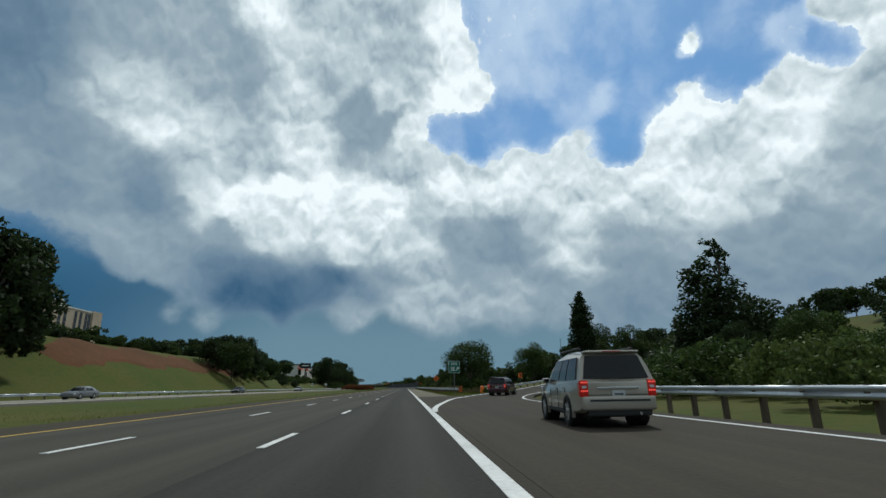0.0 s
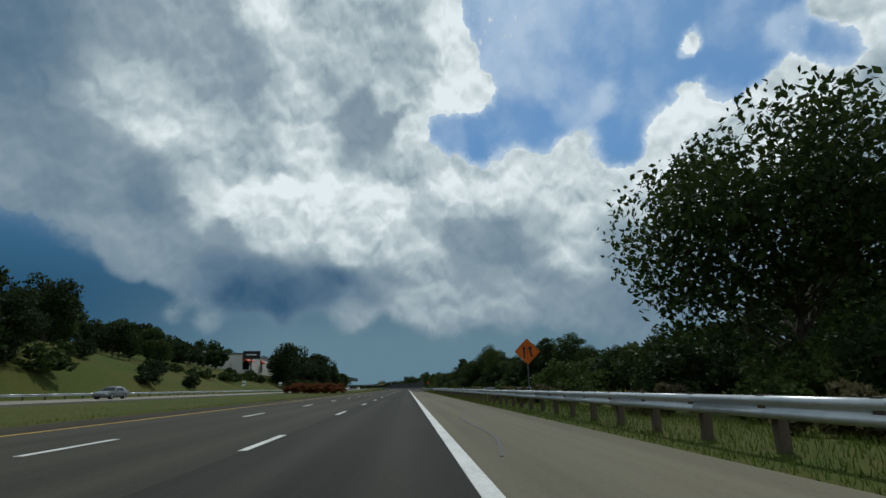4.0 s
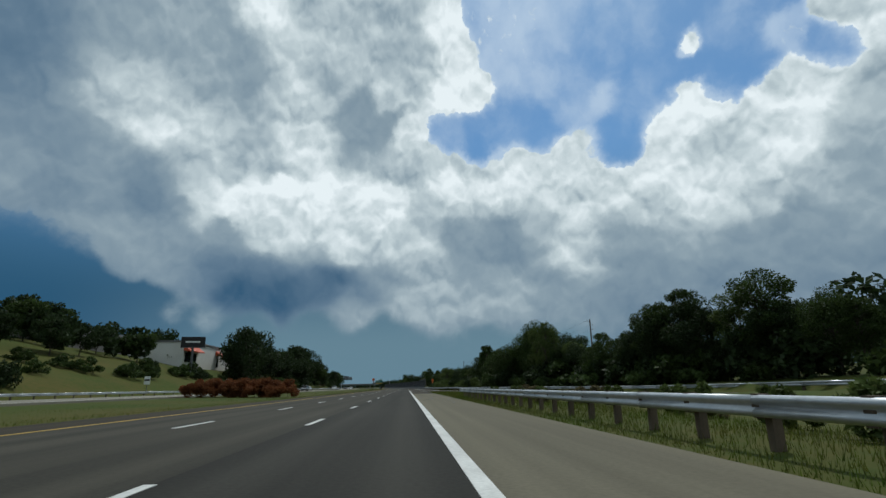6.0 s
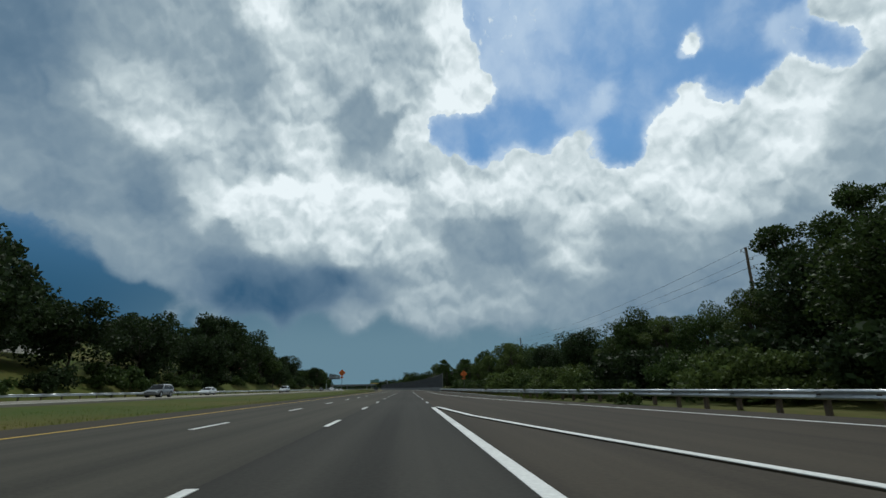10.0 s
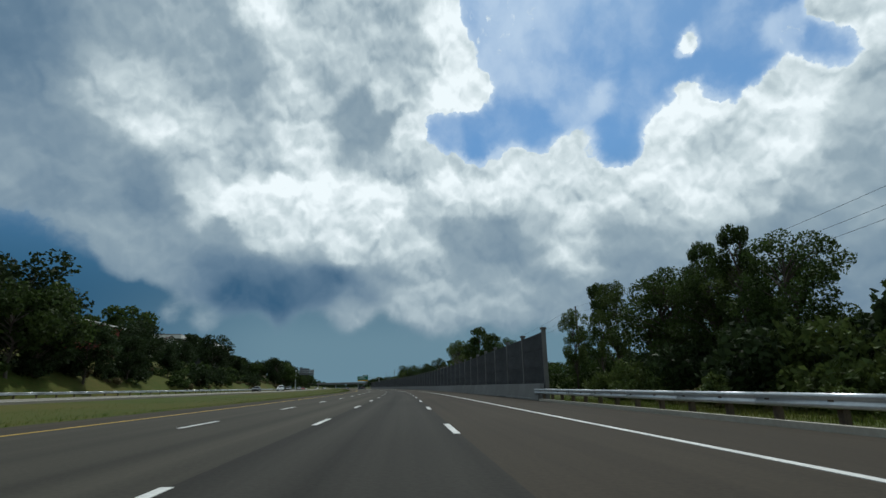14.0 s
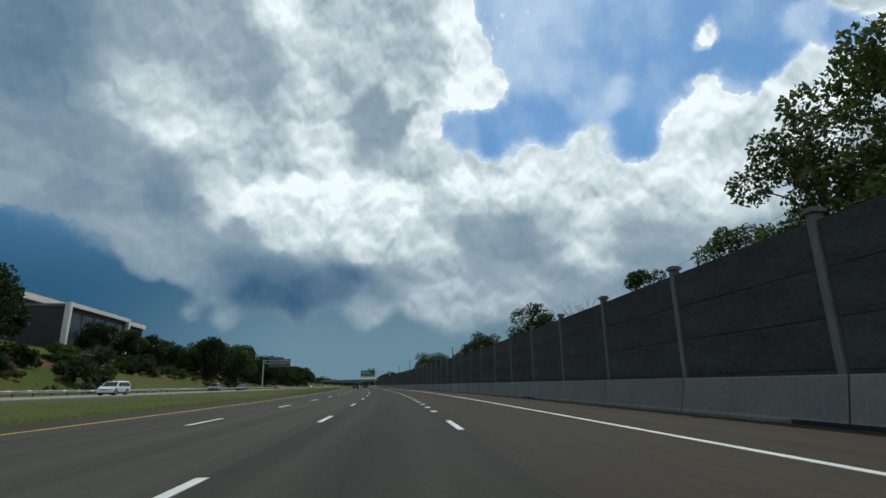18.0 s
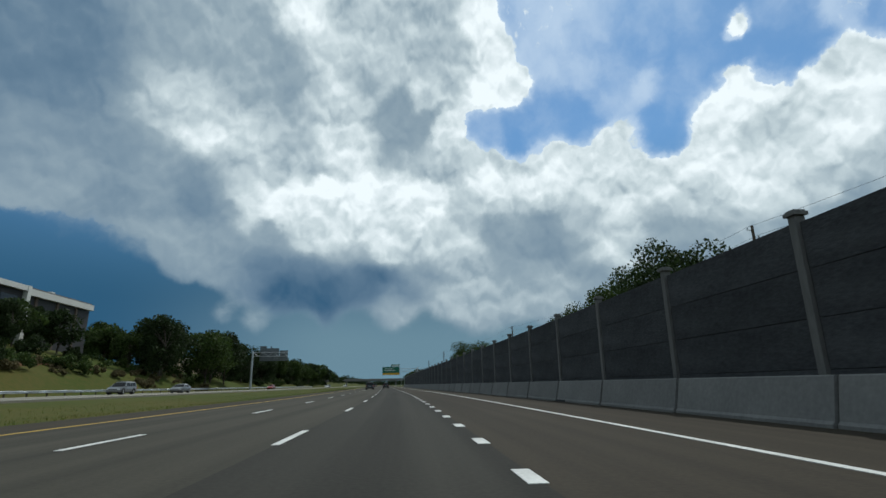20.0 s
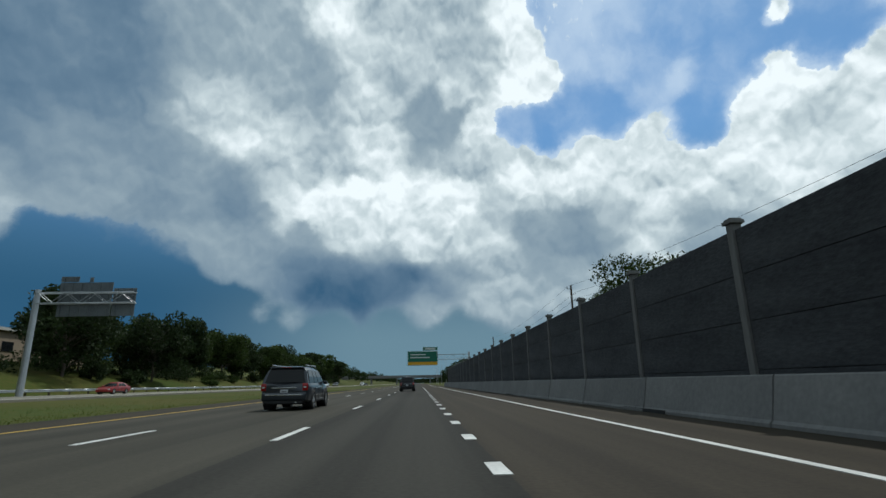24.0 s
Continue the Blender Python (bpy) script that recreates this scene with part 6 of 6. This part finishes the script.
    part("exhaust", tubes(((hw * 0.5, y0 + 0.2, zs + 0.03), (hw * 0.5, y0 - 0.05, zs + 0.03), 0.035, 0.035), n=10), CHROME, ob)
    part("underbody", boxes((-hw * 0.78, hw * 0.78, y0 + 0.25, y1 - 0.25, zs - 0.06, zs + 0.12)), BLACK, ob)
    return ob


make_car(facing(682.4, -4.65, 0.0), PAINT_SLATE, "dark slate-grey sport utility vehicle with chrome tailgate strip and roof rails", "car", SUV, chrome_bar=True)
make_car(facing(14.3, 5.78, 0.002, -3), PAINT_TAN, "champagne-coloured sport utility vehicle with lit red tail lamps", "car", dict(SUV, length=4.7, width=1.88, height=1.80, r=0.37), lit=True)
make_car(facing(54, 10.7, 0.04, -24), PAINT_MAROON, "dark maroon crossover car on the exit slip road", "car", dict(SUV, length=4.9, width=1.95, height=1.75), lit=True)
make_car(facing(93, 31.2, 1.52, -42), PAINT_GREY, "dark grey saloon car on the exit bend", "car", SEDAN)
make_car(facing(727, -0.6, 0.0), PAINT_BLACK, "black sport utility vehicle ahead in the lane", "car", dict(SUV, length=4.6, width=1.9, height=1.80))


def opp_car(s, d, paint, label, dims, **kw):
    return make_car(facing(s, d, other_z(s) + 0.004, 180), paint, label, "car", dims, **kw)


opp_car(66, -38.0, PAINT_GREY, "dark grey saloon car on the opposite carriageway", SEDAN, rack=False)
opp_car(126, -38.2, PAINT_BLACK, "black saloon car on the opposite carriageway", SEDAN, rack=False)
opp_car(176, -34.4, PAINT_GREY, "dark grey saloon car with silver rims on the opposite carriageway", SEDAN, rack=False)
opp_car(428, -34.4, PAINT_WHITE, "white sport utility vehicle on the opposite carriageway", SUV)
opp_car(567, -34.4, PAINT_WHITE, "white minivan on the opposite carriageway", VAN, rack=False)
opp_car(545, -38.2, PAINT_BLACK, "black car on the opposite carriageway", SEDAN, rack=False)
opp_car(628, -38.0, PAINT_GREY, "dark grey pickup-sized car on the opposite carriageway", SUV)
opp_car(640, -34.4, PAINT_GREY, "grey saloon car on the opposite carriageway", SEDAN, rack=False)
opp_car(727, -38.0, PAINT_RED, "red saloon car on the opposite carriageway", SEDAN, rack=False)
for s, d, pnt, dm in ((860, -34.4, PAINT_WHITE, SEDAN), (905, -38.0, PAINT_GREY, SUV), (955, -31.0, PAINT_WHITE, VAN), (380, -38.0, PAINT_WHITE, SEDAN), (352, -34.4, PAINT_GREY, SUV), (1010, -34.4, PAINT_BLACK, SEDAN)):
    opp_car(s, d, pnt, "distant car on the opposite carriageway", dm, rack=False)
make_car(facing(905, -7.3, 0.0), PAINT_GREY, "distant grey car in the far lane", "car", SUV)


# ================= bare soil, poles, wires =================
def patch(name, s0, s1, lo, hi, mat, label, lift=0.05):
    """A sheet that lies on the slope, with a wavy rim."""
    n, m = 24, 8
    verts, faces = [], []
    for i in range(n + 1):
        s = s0 + (s1 - s0) * i / n
        a = lo(s) + 0.9 * math.sin(s * 0.31) + 0.5 * math.sin(s * 0.93)
        b = hi(s) + 0.9 * math.sin(s * 0.27 + 2) + 0.5 * math.sin(s * 0.81)
        for j in range(m + 1):
            d = a + (b - a) * j / m
            verts.append(on_road(s, d, land(s, d) + (lift if 0 < j < m and 0 < i < n else -0.2)))
    for i in range(n):
        for j in range(m):
            q = i * (m + 1) + j
            faces.append((q, q + 1, q + m + 2, q + m + 1))
    return tagged(new(name, mesh_raw(name, verts, faces, mat, True)), label, "soil", kind="structure")


patch("bare_soil", 84, 168, lambda s: -58.5 + 3 * ramp01(s, 110, 168), lambda s: -52.2 + 0.8 * ramp01(s, 110, 168), SOIL, "bare red soil on the cut bank", 0.3)
patch("bare_soil", 575, 650, lambda s: -57, lambda s: -52, SOIL, "bare reddish soil on the bank", 0.12)


WIRE_AT = ((-0.42, -0.3), (0.42, -0.9), (0.42, -1.6))      # stand-off insulators: out from the pole, below its top


def utility_pole(m, h):
    ob = thing("utility_pole", m, "weathered timber utility pole with stand-off insulators", "utility pole", "poles along the fence line")
    part("pole", tubes(((0, 0, -0.6), (0, 0, h), 0.16, 0.10), n=9), TIMBER, ob)
    for x, z in WIRE_AT:
        part("standoff", tubes(((0, 0, h + z - 0.12), (x, 0, h + z - 0.06), 0.03, 0.025), n=6), STEEL_DK, ob)
        part("insulator", tubes(((x, 0, h + z - 0.08), (x, 0, h + z + 0.14), 0.07, 0.045), n=8), GALV, ob)
    part("transformer", tubes(((0.28, 0, h - 2.3), (0.28, 0, h - 1.5), 0.2, 0.2), n=10), STEEL_DK, ob) if int(h * 10) % 2 else None
    return ob


POLES = [(247, 31, 10.4), (312, 27, 10.6), (388, 25.5, 10.8), (453.7, 24.7, 11.2), (518, 26, 11.4), (583.8, 27.5, 12.1), (648, 24, 11.6), (712, 17.5, 11.0), (776, 18, 11.0)]
for s, d, h in POLES:
    z = land(s, d)
    utility_pole(facing(s, d, z), h)
utility_pole(facing(221.5, 68, land(221.5, 68)), 17)
for (s0, d0, h0), (s1, d1, h1) in zip(POLES, POLES[1:]):
    for x, z in WIRE_AT:
        bm = bmesh.new()
        a = facing(s0, d0, land(s0, d0)) @ Vector((x, 0, h0 + z + 0.14))
        b = facing(s1, d1, land(s1, d1)) @ Vector((x, 0, h1 + z + 0.14))
        rings = []
        for k in range(13):
            u = k / 12
            c = a.lerp(b, u) - Vector((0, 0, 1.1 * 4 * u * (1 - u)))
            rings.append([(c.x + 0.010 * math.cos(t), c.y, c.z + 0.010 * math.sin(t)) for t in (0.5, 2.1, 3.7, 5.2)])
        loft(bm, rings)
        tagged(new("power_line", mesh_of("power_line", bm, BLACK)), "thin dark sagging power line between two poles", "cable", "wires between the poles")


def dead_tree(m, h, seed):
    r = random.Random(seed)
    bm = bmesh.new()

    def grow(p, v, length, rad, depth):
        q = p + v * length
        tube(bm, p, q, rad, rad * 0.62, 5, caps=False)
        if depth:
            for k in range(3 if depth > 1 else 2):
                w = (v + Vector((r.uniform(-0.75, 0.75), r.uniform(-0.75, 0.75), r.uniform(-0.1, 0.45)))).normalized()
                grow(p.lerp(q, r.uniform(0.6, 1.0)), w, length * r.uniform(0.55, 0.8), rad * 0.55, depth - 1)

    grow(Vector((0, 0, -0.3)), Vector((0, 0, 1)), h * 0.42, h * 0.013, 4)
    ob = thing("dead_tree", m, "leafless grey dead tree behind the wall", "tree")
    part("bare_crown", bm, BARE, ob)
    return ob


for s, d, h, sd in ((489, 14.2, 8.6, 3), (494, 14.6, 8.0, 4), (531, 14.4, 7.6, 5), (527, 15, 6.8, 6)):
    dead_tree(ground_at(s, d), h, sd)



# ================= buildings and boards on the left =================
def window_grid(ob, x_face, ys, zs, w, h, depth=0.12, mat=None):
    for y in ys:
        for z in zs:
            win = part("window", boxes((x_face - 0.02, x_face + 0.06, y - w / 2, y + w / 2, z, z + h)), mat or WINDOW_DK, ob)
            part("sill", boxes((x_face - 0.02, x_face + 0.12, y - w / 2 - 0.05, y + w / 2 + 0.05, z - 0.1, z - 0.02)), STUCCO_WHITE, win)


def hotel(m):
    """Local y along the motorway, windows on the side towards it."""
    ob = thing("hotel_block", m, "tan multi-storey hotel block with dark vertical window bands", "building")
    part("wall", boxes((-7, 7, -26, 22, -20, 15.0)), STUCCO_TAN, ob)
    part("parapet", boxes((-7.2, 7.2, -26.2, 22.2, 15.0, 15.6)), STUCCO_WHITE, ob)
    part("corner_tower", boxes((-3, 7.6, 14.5, 22.6, -20, 16.0)), STUCCO_TAN, ob)
    gable = bmesh.new()
    prism(gable, [(-4.5, 15.6), (4.5, 15.6), (0, 19.0)], -6.8, 6.8)
    gable.transform(Matrix.Translation((0, -10, 0)) @ Matrix.Rotation(radians(90), 4, "Z"))
    part("gable", gable, STUCCO_WHITE, ob)
    for y in (-22.5, -18.5, -10.5, -6.5, 1.5, 5.5, 10.0, 12.6):
        band = part("window_band", boxes((7.0, 7.12, y - 1.0, y + 1.0, -4.0, 14.2)), WALL_DARK, ob)
        for k in range(6):
            part("pane", boxes((7.12, 7.18, y - 0.8, y + 0.8, -3.4 + k * 3.0, -1.4 + k * 3.0)), WINDOW_DK, band)
    part("roof_vent", boxes((-2, 0, 2, 5, 15.6, 17.2)), STUCCO_TAN, ob)
    return ob


hotel(facing(262, -169, 26.0, 0))


def store(m):
    """Long white shop on the bank; local y along the motorway."""
    ob = thing("shop_building", m, "white-walled shop with grey roof and orange-red awnings", "building")
    part("wall", boxes((-16, 0, -28, 22, -5, 6.4)), STUCCO_WHITE, ob)
    part("roof", boxes((-16.3, 0.3, -28.3, 22.3, 6.4, 6.9)), ROOF_GREY, ob)
    part("rear_hall", boxes((-40, -16.3, -55, 15, -5, 8.2)), ROOF_GREY, ob, "long grey hall behind the shop")
    for y0, y1 in ((-28.3, -17), (-2.2, 1.4)):
        aw = bmesh.new()
        prism(aw, [(0.02, 5.4), (0.02, 3.9), (2.0, 3.6), (2.0, 3.9)], y0, y1)
        part("awning", aw, ROOF_RED, ob)
    part("door", boxes((0.0, 0.08, -0.9, 0.9, 0.0, 3.0)), WINDOW_DK, ob)
    part("window", boxes((0.0, 0.08, -27, -18.5, 0.6, 3.4)), WINDOW_DK, ob)
    part("window", boxes((0.0, 0.08, 10, 12, 2.6, 4.2)), WINDOW_DK, ob)
    part("roof_unit", boxes((-9, -6, 2, 6, 6.9, 8.4)), GALV, ob)
    return ob


store(facing(352, -65, land(352, -65) + 1.0))


def billboard(m, h):
    ob = thing("pole_sign", m, "black illuminated shop sign on a tall single pole", "sign")
    part("pole", tubes(((0, 0, -1), (0, 0, h), 0.35, 0.3), n=12), STEEL_DK, ob)
    part("cabinet", boxes((-3.1, 3.1, -0.4, 0.4, h - 2.9, h), bevel=0.08), BLACK, ob)
    part("logo_bar", boxes((-1.9, 1.9, -0.43, -0.40, h - 1.65, h - 1.2)), SIGN_WHITE, ob, "pale lettering shown as a bar")
    part("trim", boxes((-3.15, 3.15, -0.42, 0.42, h - 3.02, h - 2.9)), STEEL_DK, ob)
    return ob


billboard(facing(314.4, -58.7, land(314.4, -58.7), 8), 15.7 - land(314.4, -58.7))


def gable_house(m):
    ob = thing("gable_house", m, "white gabled building with brown roof and dark window", "building")
    bm = bmesh.new()
    prism(bm, [(-5, -4), (5, -4), (5, 3.2), (0, 7.6), (-5, 3.2)], -8, 8)
    part("wall", bm, STUCCO_WHITE, ob)
    for a, b in ((5.5, 0), (-5.5, 0)):
        bm = bmesh.new()
        sgn = 1 if a > 0 else -1
        prism(bm, [(a, 2.75), (b, 7.6), (b, 7.95), (a + 0.1 * sgn, 3.05)], -8.6, 8.6)
        part("roof", bm, ROOF_BROWN, ob)
    win = part("window", boxes((-1.6, 1.6, -8.1, -8.0, 1.4, 4.4)), WINDOW_DK, ob)
    part("frame", boxes((-1.7, -1.6, -8.14, -8.0, 1.3, 4.5), (1.6, 1.7, -8.14, -8.0, 1.3, 4.5), (-1.6, 1.6, -8.14, -8.0, 4.4, 4.5), (-1.6, 1.6, -8.14, -8.0, 1.3, 1.4)), SIGN_WHITE, win)
    part("window", boxes((-1.2, 1.2, -8.1, -8.0, -2.4, -0.4)), WINDOW_DK, ob)
    part("chimney", boxes((2.2, 3.2, 2, 3, 4.5, 8.6)), ROOF_BROWN, ob)
    return ob


gable_house(facing(594, -80, land(594, -80) + 2.2, 32) @ Matrix.Diagonal((0.8, 0.8, 0.8, 1)))


def red_barn(m):
    ob = thing("low_red_building", m, "low dull red building with pale roof edge on the bank", "building")
    part("wall", boxes((-9, 9, -14, 14, -4, 4.2)), WALL_RED, ob)
    bm = bmesh.new()
    prism(bm, [(-9.6, 4.2), (9.6, 4.2), (0, 6.6)], -14.6, 14.6)
    part("roof", bm, WALL_RED, ob)
    part("eave", boxes((9.4, 9.75, -14.6, 14.6, 4.0, 4.35)), STUCCO_WHITE, ob)
    for y in (-9, -3, 3, 9):
        part("window", boxes((9.0, 9.08, y - 1, y + 1, 0.8, 2.6)), WINDOW_DK, ob)
    return ob


red_barn(facing(507, -76, land(507, -76) + 0.8))


def white_frame_building(m):
    ob = thing("commercial_building", m, "dark commercial building framed by white corner posts and fascia", "building")
    part("wall", boxes((-20, 0, -16, 16, -5, 7.0)), WALL_DARK, ob)
    for y in (-16.2, 15.2):
        part("corner_post", boxes((-0.2, 0.9, y, y + 1.0, -5, 8.0)), STUCCO_WHITE, ob)
    part("fascia", boxes((-0.2, 0.8, -15.2, 15.2, 7.0, 8.0)), STUCCO_WHITE, ob)
    part("roof", boxes((-20, -0.2, -16.2, 16.2, 7.0, 7.6)), ROOF_GREY, ob)
    for y in (-12, -6, 0, 6, 12):
        part("pane", boxes((0.0, 0.06, y - 2.4, y + 2.4, 0.5, 5.8)), WINDOW_DK, ob)
    return ob


white_frame_building(facing(638, -70, land(638, -70) + 3.0))


def big_hall(m):
    ob = thing("large_hall", m, "large dark-sided hall with long white roof fascia on the hill", "building")
    part("wall", boxes((-34, 0, -48, 30, -6, 10.5)), WALL_DARK, ob)
    part("fascia", boxes((-34.4, 0.9, -48.4, 30.4, 10.5, 12.0)), STUCCO_WHITE, ob)
    part("roof", boxes((-34, 0.5, -48, 30, 12.0, 12.4)), ROOF_GREY, ob)
    for i in range(9):
        y = -42 + i * 8.2
        part("pilaster", boxes((0.0, 0.35, y - 0.4, y + 0.4, -6, 10.5)), ROOF_BROWN, ob)
    part("vent", boxes((-6, -4.6, 20, 21.4, 12.4, 14.2)), STUCCO_WHITE, ob)
    return ob


big_hall(facing(672, -84, 12.2))


def long_wall_building(m):
    ob = thing("low_pale_building", m, "low pale building behind the roadside trees", "building")
    part("wall", boxes((-8, 0, -22, 22, -3, 4.2)), STUCCO_TAN, ob)
    part("roof", boxes((-8.4, 0.4, -22.4, 22.4, 4.2, 4.7)), STUCCO_WHITE, ob)
    for i in range(7):
        part("window", boxes((0, 0.06, -19 + i * 6, -16.6 + i * 6, 0.9, 2.5)), WINDOW_DK, ob)
    return ob


long_wall_building(facing(745, -66, land(745, -66) + 0.5))


# small roadside boards on the far bank
panel_sign(facing(664, -48.5, land(664, -48.5)), 4.2, 2.0, 2.6, ((4.35, 0.9, SIGN_BLUE),), "tall white and blue board on two posts on the bank")
panel_sign(facing(305, -45.0, land(305, -45.0)), 2.6, 1.2, 1.2, ((2.2, 0.35, BLACK),), "small pale roadside sign on posts", 1)
panel_sign(facing(262, -45.0, land(262, -45.0)), 2.4, 1.0, 1.4, ((2.3, 0.3, BLACK),), "small pale roadside sign on posts", 1)


# ================= far overpass =================
def overpass(m):
    ob = thing("overpass", m, "grey concrete overpass across the motorway far ahead", "bridge")
    part("deck", boxes((-75, 55, -6, 6, 6.0, 7.6)), CONCRETE, ob)
    part("parapet", boxes((-75, 55, -6.3, -6.0, 6.6, 8.6)), CONCRETE, ob)
    part("parapet", boxes((-75, 55, 6.0, 6.3, 6.6, 8.6)), CONCRETE, ob)
    for x in (-46, -21, 12):
        part("pier", boxes((x - 0.6, x + 0.6, -4.5, 4.5, -2, 6.0), bevel=0.1), CONCRETE, ob)
    for x0, x1 in ((-90, -60), (36, 70)):
        bm = bmesh.new()
        prism(bm, [(x0, -3), (x1, -3), (x1 - (x1 - x0) * 0.3 if x0 < 0 else x1, 6.0), (x0 if x0 < 0 else x0 + (x1 - x0) * 0.3, 6.0)], -7, 7)
        part("abutment", bm, CONCRETE, ob)
    return ob


overpass(facing(1180, 0, 0))


def street_mast(m, h):
    ob = thing("lighting_mast", m, "thin grey lighting mast beside the far road", "lamp post", "masts in the distance")
    part("mast", tubes(((0, 0, -0.5), (0, 0, h), 0.14, 0.07), n=8), GALV, ob)
    part("arm", tubes(((0, 0, h - 0.1), (-2.2, 0, h + 0.3), 0.05, 0.04), n=6), GALV, ob)
    part("lantern", boxes((-2.9, -2.1, -0.16, 0.16, h + 0.22, h + 0.36), bevel=0.04), GALV, ob)
    return ob


for s, d in ((930, 15), (985, 15), (1050, 15), (1110, 16), (900, 24)):
    street_mast(facing(s, d, land(s, d)), 12)
